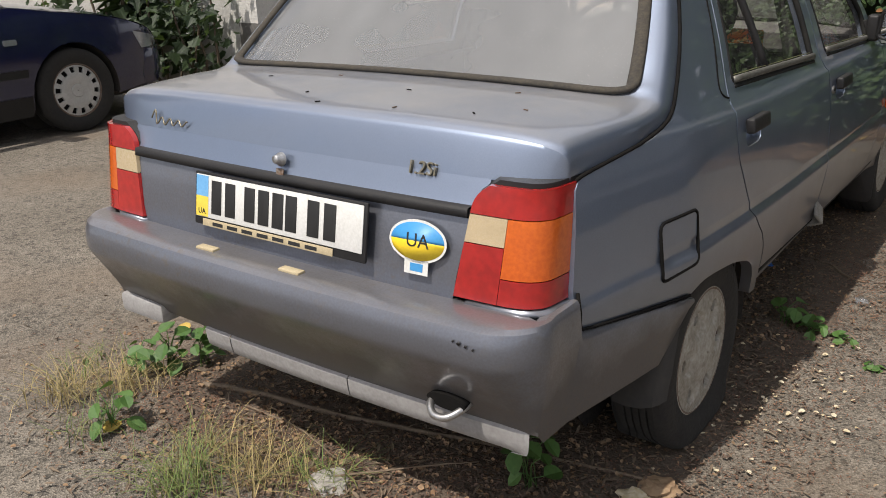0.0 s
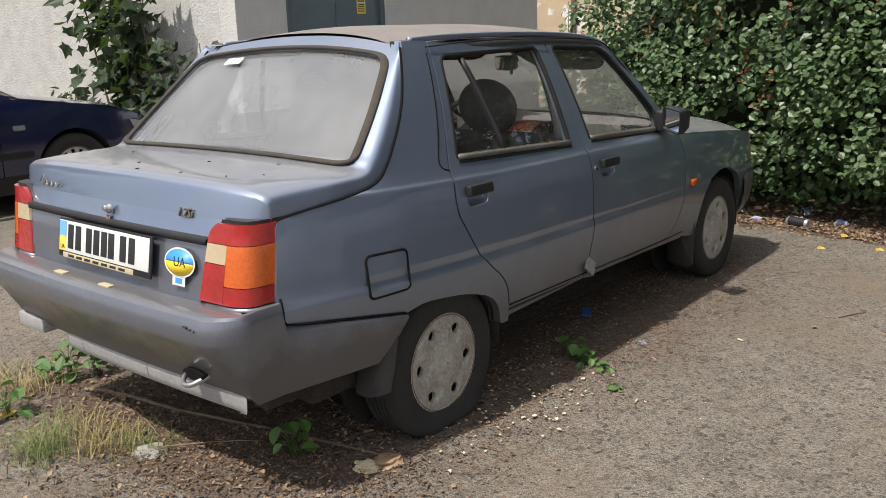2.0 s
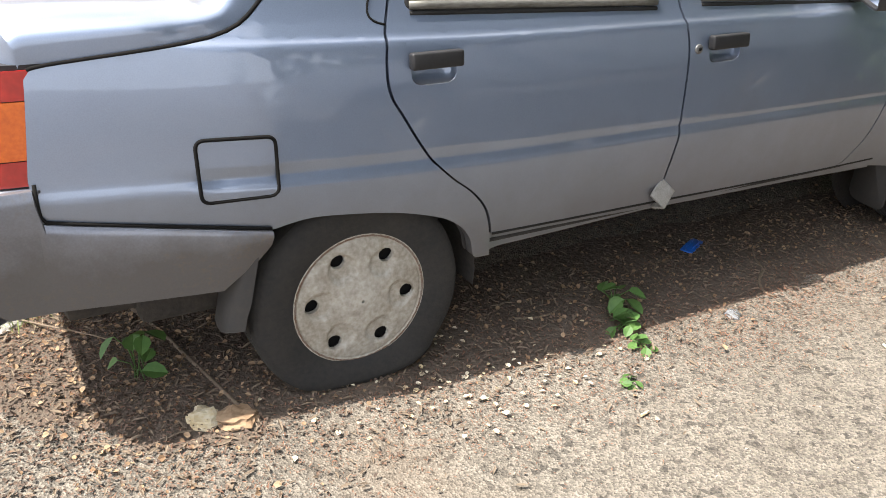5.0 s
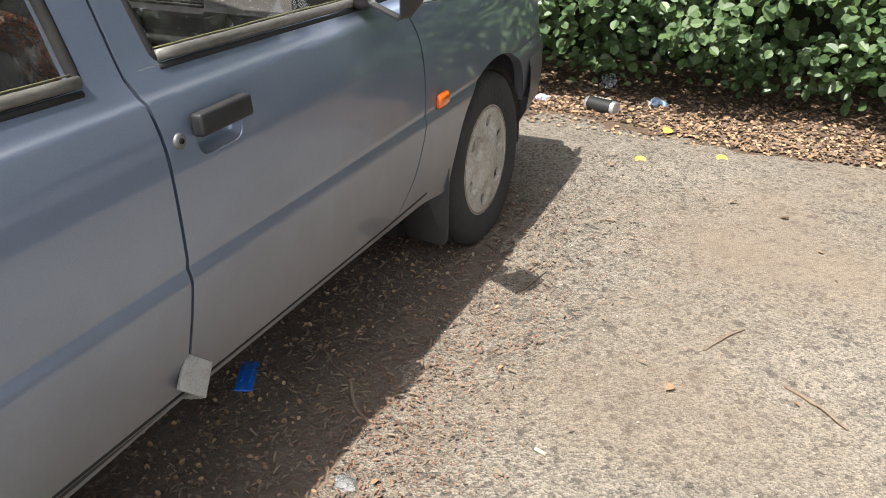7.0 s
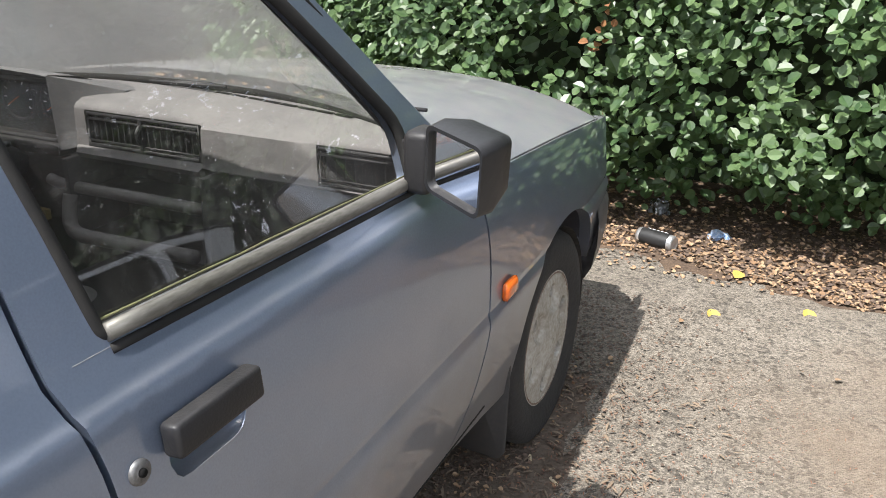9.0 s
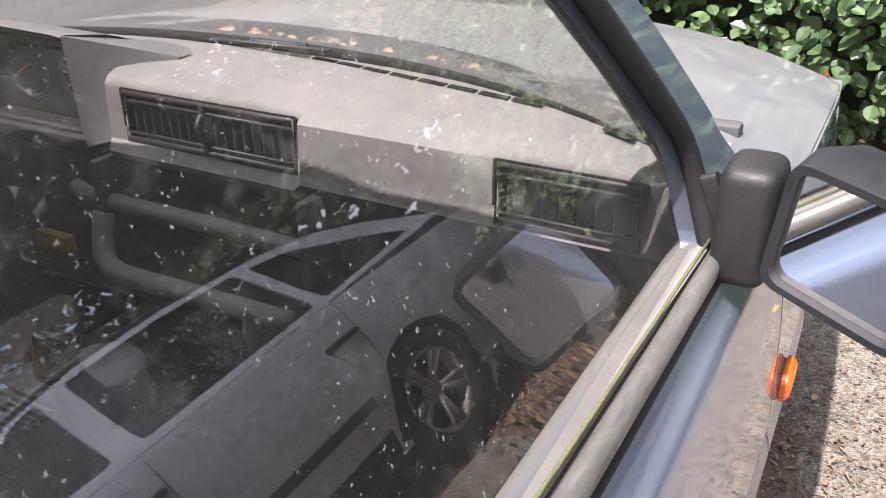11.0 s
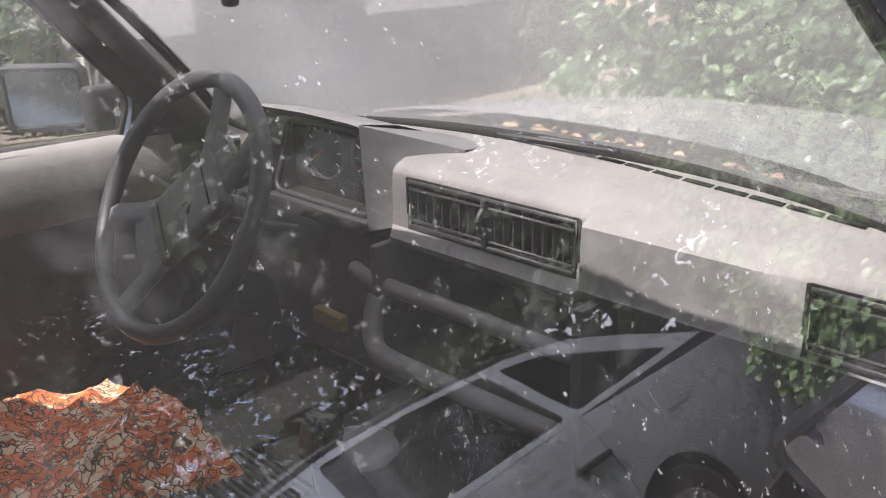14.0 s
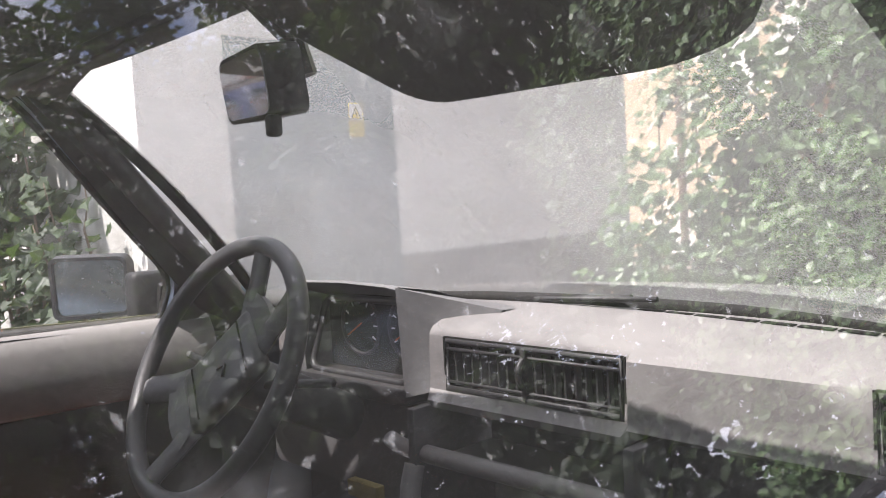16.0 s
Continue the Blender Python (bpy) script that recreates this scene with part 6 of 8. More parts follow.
seat(.33, 1.86)
seat(-.33, 1.90)
bm = bmesh.new()
add_box(bm, (-.58, 1.12, .34), (.58, 1.60, .50), .05, 4)
add_box(bm, (-.56, -.06, 0), (.56, .06, .46), .05, 4, Matrix.Translation((0, 1.13, .42)) @ pose(0, 0, 0, 20, 0, 0))
part("rear_bench", bm, SEAT, car, "dark cloth rear bench seat")
bm = bmesh.new()
add_box(bm, (-.58, .70, .885), (.58, 1.02, .900), .006)
part("parcel_shelf", bm, LEDGE, car, "dusty parcel shelf")
bm = bmesh.new()
add_box(bm, (-.715, 1.28, .333), (.715, 2.93, .345), .004)
part("carpet", bm, CARPET, car)
# near-black sheet, added to blot out the sun patch on the floor
bm = bmesh.new()
add_box(bm, (-.705, 2.36, .346), (-.225, 2.90, .356), .004)
part("floor_mat", bm, surf("floor_black", (0.006, 0.006, 0.006), (0.010, 0.009, 0.009), 14, 0.9, bump=0.3, bscale=200, spec=0.1), car, "near-black sheet added to keep the driver's floor dark")
# tunnel, gear lever and ribbed mat
bm = bmesh.new()
add_box(bm, (-.215, 2.10, .32), (.10, 2.80, .508), .03, 4)
part("tunnel", bm, CARPET, car)
MAT_GREY = surf("mat_rubber", (0.10, 0.095, 0.085), (0.06, 0.056, 0.05), 30, 0.7, bump=0.1)
for i in range(14):
    bm = bmesh.new()
    add_box(bm, (-.215, 2.300 + i * .0105, .508), (-.070, 2.3055 + i * .0105, .519), .001)
    part("rubber_rib", bm, MAT_GREY, car)
bm = bmesh.new()
add_extruded(bm, rounded([(-.205, 2.458), (-.078, 2.452), (-.165, 2.510), (-.195, 2.512)], .010, 4), .006, Matrix.Translation((0, 0, .508)))
part("console_plate", bm, MAT_GREY, car, "dusty honeycomb rubber plate")
lever = new("gear_lever", None)
lever.parent = car
bm = bmesh.new()
add_tube(bm, smooth_poly([(0, 2.42, .62), (-.004, 2.432, .58), (-.012, 2.448, .545), (-.02, 2.465, .505)], 3), [.017 + .0022 * i + .0015 * (i % 2) for i in range(10)], 14)
part("gaiter", bm, BLACK, lever)
bm = bmesh.new()
add_box(bm, (-.022, -.022, -.036), (.022, .022, .030), .014, 4, pose(0, 2.418, .640, -12, 0, 0))
part("gear_knob", bm, surf("knob_gloss", (0.012, 0.012, 0.013), (0.018, 0.018, 0.019), 20, 0.18), lever, "black gear knob with shift marks")
bm = bmesh.new()
add_lathe(bm, [(0, .006), (.044, .006), (.056, .0), (.060, -.006)], 28, pose(-.108, 2.552, .512))
part("gear_surround", bm, LEDGE, lever, "dusty gear lever surround")


# patterned cloth thrown over the driver's seat, and one over the other seat's back
CLOTH = surf("patterned_cloth", (0.68, 0.145, 0.036), (0.76, 0.52, 0.34), 17, 0.9, bump=0.3, bscale=300, fine=60)
N_, L_ = CLOTH.node_tree.nodes, CLOTH.node_tree.links
N_["Map Range"].inputs[1].default_value, N_["Map Range"].inputs[2].default_value = 0.51, 0.55
vo_ = N_.new("ShaderNodeTexVoronoi")
vo_.feature = "DISTANCE_TO_EDGE"
vo_.inputs["Scale"].default_value = 30
no_ = N_.new("ShaderNodeTexNoise")
no_.inputs["Scale"].default_value = 22
mp_ = N_.new("ShaderNodeMix")
mp_.data_type = "RGBA"
mp_.inputs[0].default_value = 0.22
tc_ = N_.new("ShaderNodeTexCoord")
L_.new(tc_.outputs["Object"], no_.inputs["Vector"])
L_.new(tc_.outputs["Object"], mp_.inputs[6])
L_.new(no_.outputs["Color"], mp_.inputs[7])
L_.new(mp_.outputs[2], vo_.inputs["Vector"])
rg_ = N_.new("ShaderNodeMapRange")
rg_.inputs[1].default_value, rg_.inputs[2].default_value = 0.04, 0.10
L_.new(vo_.outputs["Distance"], rg_.inputs[0])
mc_ = N_.new("ShaderNodeMix")
mc_.data_type = "RGBA"
mc_.inputs[6].default_value = (0.10, 0.05, 0.03, 1)
old_ = N_["Principled BSDF"].inputs["Base Color"].links[0].from_socket
L_.new(rg_.outputs[0], mc_.inputs[0])
L_.new(old_, mc_.inputs[7])
L_.new(mc_.outputs[2], N_["Principled BSDF"].inputs["Base Color"])


def cloth(name, label, rows, thick=.006):
    bm = bmesh.new()
    add_grid(bm, rows)
    bmesh.ops.recalc_face_normals(bm, faces=bm.faces[:])
    bmesh.ops.solidify(bm, geom=bm.faces[:], thickness=thick)
    return thing(name, label, "cloth", bm, CLOTH)


rows = []
for i in range(81):
    row = []
    for j in range(73):
        u, v = i / 80, j / 72
        x = -.59 + .455 * v + .02 * math.sin(u * 9)
        y = 1.98 + .50 * u
        fold = noise.noise(Vector((x * 13 + y * 7, y * 3 - x * 4, 8)))
        z = .482 + .020 * (1 - abs(fold)) ** 4 + .035 * math.sin(math.pi * v) + .028 * (noise.noise(Vector((x * 9, y * 9, 4))) + .6) + .05 * (noise.noise(Vector((x * 4, y * 4, 1))) + .4) * math.sin(math.pi * min(1, v + .05))
        if y > 2.40:
            z -= (y - 2.40) * 1.6
            y = 2.40 + (y - 2.40) * .35
        if v > .88:
            z -= (v - .88) * .7
        row.append(Vector((x, y, z)))
    rows.append(row)
cloth("seat_throw", "orange and brown patterned cloth crumpled over the driver's seat", rows)

rows = []
for i in range(31):
    x = .20 + .31 * i / 30
    row = []
    for y, z in [(p[0], p[1]) for p in smooth_poly([(1.755, .80, 0), (1.768, .89, 0), (1.795, .955, 0), (1.85, .962, 0), (1.905, .92, 0), (1.935, .86, 0), (1.95, .78, 0)], 5)]:
        row.append(Vector((x + .012 * math.sin(z * 40), y + .010 * noise.noise(Vector((x * 14, y * 14, z * 14))), z + .010 * noise.noise(Vector((x * 11, z * 11, 3))))))
    rows.append(row)
cloth("seat_throw", "orange-brown cloth hung over the passenger seat's back", rows)

# ---- leaves, hedge, saplings, trees ----
LEAF = surf("hedge_leaf", (0.046, 0.088, 0.034), (0.110, 0.170, 0.066), 3, 0.38, fine=30, island=0.9, sub=0.0)
LEAF_DRY = surf("dry_leaf", (0.15, 0.06, 0.025), (0.24, 0.12, 0.045), 5, 0.8, island=0.9)
LEAF_MAPLE = surf("maple_leaf", (0.016, 0.030, 0.014), (0.036, 0.060, 0.024), 3, 0.5, island=0.9)
LEAF_WEED = surf("weed_leaf", (0.06, 0.14, 0.032), (0.11, 0.21, 0.052), 9, 0.5, island=0.6)
LEAF_TREE = surf("tree_leaf", (0.014, 0.024, 0.012), (0.030, 0.048, 0.020), 2, 0.5, island=0.9)
BARK = surf("bark", (0.10, 0.075, 0.05), (0.16, 0.125, 0.09), 12, 0.9, bump=0.4, bscale=60)
for m_ in (LEAF, LEAF_MAPLE, LEAF_WEED, LEAF_TREE):
    N_, L_ = m_.node_tree.nodes, m_.node_tree.links
    tr_ = N_.new("ShaderNodeBsdfTranslucent")
    tr_.inputs[0].default_value = (0.10, 0.17, 0.03, 1)
    mix_ = N_.new("ShaderNodeMixShader")
    mix_.inputs[0].default_value = 0.25
    L_.new(N_["Principled BSDF"].outputs[0], mix_.inputs[1])
    L_.new(tr_.outputs[0], mix_.inputs[2])
    L_.new(mix_.outputs[0], N_["Material Output"].inputs["Surface"])

OVATE = [(0, 0), (.30, .22), (.40, .52), (.26, .82), (0, 1.0), (-.26, .82), (-.40, .52), (-.30, .22)]
MAPLE = [(0, 0), (.22, .06), (.50, .02), (.42, .22), (.62, .48), (.36, .50), (.22, .62), (0, 1.0), (-.22, .62), (-.36, .50), (-.62, .48), (-.42, .22), (-.50, .02), (-.22, .06)]
BLADE = [(0, 0), (.10, .2), (.11, .6), (0, 1.0), (-.11, .6), (-.10, .2)]


def leaf_mesh(name, rng, places, normals, sizes, shape, fold=0.25, droop=0.15):
    """One mesh of many folded leaves."""
    shp = np.array([(x, y, 0) for x, y in shape], float)
    shp[:, 2] = np.abs(shp[:, 0]) * fold - droop * shp[:, 1] ** 2
    n, k = len(places), len(shp)
    nr = normals / np.linalg.norm(normals, axis=1, keepdims=True)
    t = rng.normal(size=(n, 3))
    t -= (t * nr).sum(1, keepdims=True) * nr
    t /= np.linalg.norm(t, axis=1, keepdims=True)
    b = np.cross(nr, t)
    pts = places[:, None, :] + sizes[:, None, None] * (shp[None, :, 0:1] * b[:, None, :] + shp[None, :, 1:2] * t[:, None, :] + shp[None, :, 2:3] * nr[:, None, :])
    half = k // 2
    r = list(range(0, half + 1))
    l = [0] + list(range(half, k))
    faces = []
    for i in range(n):
        o = i * k
        faces.append([o + j for j in r])
        faces.append([o + j for j in l])
    me = bpy.data.meshes.new(name)
    me.from_pydata(pts.reshape(-1, 3).tolist(), [], faces)
    me.update()
    return me


def leaf_part(name, parent, material, label="", **kw):
    me = leaf_mesh(name, **kw)
    me.materials.append(material)
    ob = new(name, me)
    ob.parent = parent
    return tagged(ob, label)


rng = np.random.default_rng(5)
# the hedge in front of the saloon
hedge = thing("hedge", "tall leafy hedge with orange dead sprays over leaf litter", "hedge")


def hedge_front(x, z):
    return 5.16 + .16 * noise.noise(Vector((x * .9, z * .9, 1))) + .10 * noise.noise(Vector((x * 2.6, z * 2.6, 5))) + .12 + .4 * max(0, min(1, (x - 2.1) / .4)) - .50 * max(0, min(1, (z - .02) / .42)) * (1 if x > -.5 else .6) + .15 * max(0, z - 1.2)


def hedge_points(n, depth, zlo=.12, zhi=3.2, spray=1, spread=.0):
    """Places on the hedge's front; with spray > 1 they come in drooping sprays that leave dark gaps."""
    out, nor = [], []
    while len(out) < n:
        x, z = rng.uniform(-2.2, 2.5), rng.uniform(zlo, zhi)
        left = -1.95 + .42 * z ** 1.15 + .22 * noise.noise(Vector((z * 2.5, 7, x)))
        if x < left or noise.noise(Vector((x * 2.2, z * 2.2, 11))) < -.5:
            continue
        if z < .25 and noise.noise(Vector((x * 1.7, 3, 2))) < -.15:
            continue
        d = abs(rng.normal()) * depth - (.07 if spray > 1 else 0)
        lean = rng.normal() * .5
        for k in range(spray):
            a, b = rng.normal() * spread, rng.normal() * spread * .75
            out.append((x + a, hedge_front(x, z) + d + rng.normal() * spread * .4 - .2 * b, max(.05, z + b - .35 * abs(a))))
            nor.append((lean + rng.normal() * .3, -.75 + rng.normal() * .3, .85 + rng.normal() * .35))
    return np.array(out), np.array(nor)


P, Q = hedge_points(17000, .14, .12, 3.2, 13, .060)
leaf_part("leaves", hedge, LEAF, rng=rng, places=P, normals=Q, sizes=rng.uniform(.030, .062, len(P)), shape=OVATE)
P, Q = hedge_points(5200, .5)
leaf_part("inner_leaves", hedge, LEAF, rng=rng, places=P + np.array([0, .15, 0]), normals=Q, sizes=rng.uniform(.05, .09, len(P)), shape=OVATE)
P, Q = hedge_points(11000, .30, .3, 1.25)
near = (P[:, 0] < -.75) & (P[:, 0] > -1.5 + .3 * P[:, 2])
leaf_part("end_leaves", hedge, LEAF, rng=rng, places=P[near] + np.array([0, .22, 0]), normals=Q[near], sizes=rng.uniform(.04, .075, int(near.sum())), shape=OVATE)
sprays = []
for cx, cz in ((.05, 1.35), (.25, 1.05), (-.15, 1.5), (.55, 1.45), (1.05, 1.5), (.42, .9), (-.6, 1.25)):
    for _ in range(16):
        a = rng.uniform(-.5, .5)
        sprays.append((cx + rng.normal() * .022 + a * .06, 0, cz + a * .30))
P = np.array([(x, hedge_front(x, z) - .03 + rng.normal() * .03, z) for x, _, z in sprays])
leaf_part("dead_leaves", hedge, LEAF_DRY, "orange-brown dead sprays", rng=rng, places=P, normals=np.array([(rng.normal(), -1, rng.normal()) for _ in P]), sizes=rng.uniform(.02, .04, len(P)), shape=OVATE, fold=.5)
for i in range(18):
    x = -1.7 + i * .235 + rng.normal() * .05
    bm = bmesh.new()
    pts = [(x + .10 * noise.noise(Vector((i, k, 0))) * k, 5.75 + .25 * noise.noise(Vector((i, k, 9))), .27 * k - .05) for k in range(7)]
    add_tube(bm, pts, [.009 - .001 * k for k in range(7)], 6)
    part("stem", bm, BARK, hedge)
# near-black solid core: paints the shade deep inside the hedge
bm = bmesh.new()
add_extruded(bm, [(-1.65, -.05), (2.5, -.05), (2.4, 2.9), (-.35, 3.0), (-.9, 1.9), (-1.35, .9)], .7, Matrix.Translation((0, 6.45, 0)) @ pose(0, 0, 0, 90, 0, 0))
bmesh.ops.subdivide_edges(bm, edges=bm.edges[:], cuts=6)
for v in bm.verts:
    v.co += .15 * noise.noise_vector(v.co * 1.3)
INNER = surf("hedge_core_shade", (0.012, 0.018, 0.008), (0.022, 0.03, 0.012), 5, 0.95)
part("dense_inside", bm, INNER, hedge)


# saplings by the white wall
def sapling(name, label, base, stems, n, size, shape, spread, material):
    t = thing(name, label, "sapling")
    P, Q = [], []
    for k in range(stems):
        a = rng.uniform(0, math.tau)
        top = Vector((base[0] + spread * (k / max(1, stems - 1) - .5) * 2, base[1] + rng.normal() * .10, base[2] * rng.uniform(.72, 1.0)))
        foot = Vector((base[0] + (top.x - base[0]) * .45, base[1] + .1 + rng.normal() * .04, 0))
        bm = bmesh.new()
        pts = [foot.lerp(top, i / 8) + Vector((.05 * noise.noise(Vector((i * .6, k, 2))), .05 * noise.noise(Vector((i * .6, k, 8))), 0)) for i in range(9)]
        add_tube(bm, pts, [.016 - .0014 * i for i in range(9)], 6)
        part("stem", bm, BARK, t)
        for _ in range(n // stems):
            u = rng.uniform(.12, 1) ** .8
            p = foot.lerp(top, u)
            r = .22 * (1.15 - u) + .06
            P.append((p.x + rng.normal() * r, p.y + rng.normal() * r * .7 - .03, p.z + rng.normal() * .06))
            Q.append((rng.normal() * .5, -.6 + rng.normal() * .5, .8 + rng.normal() * .35))
    leaf_part("leaves", t, material, rng=rng, places=np.array(P), normals=np.array(Q), sizes=rng.uniform(size * .6, size * 1.2, len(P)), shape=shape, fold=.18, droop=.3)
    return t


sapling("maple_sapling", "dark green maple sapling growing against the white wall", (-6.15, 3.92, 2.3), 6, 360, .19, MAPLE, .62, LEAF_MAPLE)
sapling("maple_sapling", "slender maple sapling against the white wall", (-5.05, 3.95, 1.35), 3, 100, .11, MAPLE, .22, LEAF_MAPLE)
sapling("weed_clump", "tall green weeds at the wall's foot", (-5.55, 4.0, .8), 5, 200, .12, MAPLE, .7, LEAF_MAPLE)
sapling("weed_clump", "low weeds at the wall's corner", (-7.3, 3.95, 1.05), 2, 50, .10, MAPLE, .15, LEAF_MAPLE)
sapling("goldenrod_clump", "yellow-green weeds beside the wall's end", (-11.4, 4.7, 1.25), 6, 240, .16, BLADE, .6, LEAF_WEED)
sapling("goldenrod_clump", "yellow-green weeds on the verge", (-13.2, 5.1, 1.05), 6, 220, .15, BLADE, .7, LEAF_WEED)


# trees that the windows mirror
def tree(x, y, h, r, n, seed):
    rg = np.random.default_rng(seed)
    t = thing("tree", "broadleaf tree with a ragged dark green crown", "tree", m=Matrix.Translation((x, y, 0)), group="trees by the yard")
    bm = bmesh.new()
    pts = [(0, 0, -.1), (.05, .03, h * .2), (-.04, .06, h * .4), (.06, 0, h * .65), (0, .05, h * .85)]
    add_tube(bm, smooth_poly(pts, 4), [.20 - .011 * i for i in range(17)], 10)
    part("trunk", bm, BARK, t)
    tips = []
    for k in range(22):
        a, z = k * 2.4, h * (.14 + .034 * k)
        tip = Vector((math.cos(a) * r * rg.uniform(.6, 1), math.sin(a) * r * rg.uniform(.6, 1), z + rg.uniform(.4, 1.6)))
        bm = bmesh.new()
        add_tube(bm, smooth_poly([(0, 0, z), tuple(tip * .5 + Vector((0, 0, z * .5 + .1))), tuple(tip)], 4), [.06 - .006 * i for i in range(9)], 6)
        part("limb", bm, BARK, t)
        tips.append(tip)
        tips.append(tip * .6 + Vector((0, 0, z * .4 + .3)))
    P, Q = [], []
    for i in range(n):
        d = rg.normal(size=3)
        d /= np.linalg.norm(d)
        if i % 5 < 2:
            c, d = Vector((0, 0, h * .60)), d * rg.uniform(.2, 1) ** .5 * np.array([r * .95, r * .95, h * .42])
        else:
            c, d = tips[rg.integers(len(tips))], d * .62 * r / 2.2 * rg.uniform(.3, 1) ** .4
        P.append((c.x + d[0], c.y + d[1], c.z + d[2] * .8))
        Q.append((d[0] + rg.normal() * .4, d[1] + rg.normal() * .4, d[2] + .6))
    leaf_part("crown", t, LEAF_TREE, rng=rg, places=np.array(P), normals=np.array(Q), sizes=rg.uniform(.09, .165, n), shape=OVATE)


for args in ((8.2, 6.2, 12.0, 3.3, 50000, 1), (6.8, 9.9, 12.5, 3.3, 46000, 2), (11.0, 3.2, 8.5, 2.8, 26000, 3), (4.2, 12.6, 12.5, 3.2, 36000, 4), (11.5, 10.0, 13.0, 3.3, 22000, 7), (2.6, 9.4, 11.0, 3.0, 40000, 9), (-13.5, -3.4, 10.5, 3.0, 14000, 8)):
    tree(*args)

# unseen shrubs behind the hatchback, added to darken what the windows mirror
shrubs = thing("shrub_row", "unseen dark green shrubs, added to darken the window reflections", "shrubs", kind="stuff")
P, Q = [], []
while len(P) < 6500:
    y, z = rng.uniform(2.2, 8.5), rng.uniform(.05, 3.6)
    if z > 3.0 + 1.1 * noise.noise(Vector((0, y * .5, 4))):
        continue
    P.append((6.9 + .5 * noise.noise(Vector((3, y * .8, z * .8))) + abs(rng.normal()) * .35, y, z))
    Q.append((-1 + rng.normal() * .5, rng.normal() * .6, .7 + rng.normal() * .5))
while len(P) < 12500:
    x, z = rng.uniform(2.4, 6.9), rng.uniform(.05, 2.7)
    if z > 2.0 + .9 * noise.noise(Vector((x * .9, 2, 4))):
        continue
    P.append((x, 6.0 + .4 * noise.noise(Vector((x * .9, 3, z * .9))) + abs(rng.normal()) * .3, z))
    Q.append((rng.normal() * .6, -1 + rng.normal() * .5, .7 + rng.normal() * .5))
leaf_part("shrub_leaves", shrubs, LEAF_TREE, rng=rng, places=np.array(P), normals=np.array(Q), sizes=rng.uniform(.07, .14, len(P)), shape=OVATE)
for i in range(12):
    bm = bmesh.new()
    y = 2.3 + i * .56
    add_tube(bm, [(7.35 + .12 * noise.noise(Vector((i, k, 1))), y + .15 * noise.noise(Vector((i, k, 7))), .55 * k - .05) for k in range(7)], [.03 - .0035 * k for k in range(7)], 6)
    part("shrub_stem", bm, BARK, shrubs)

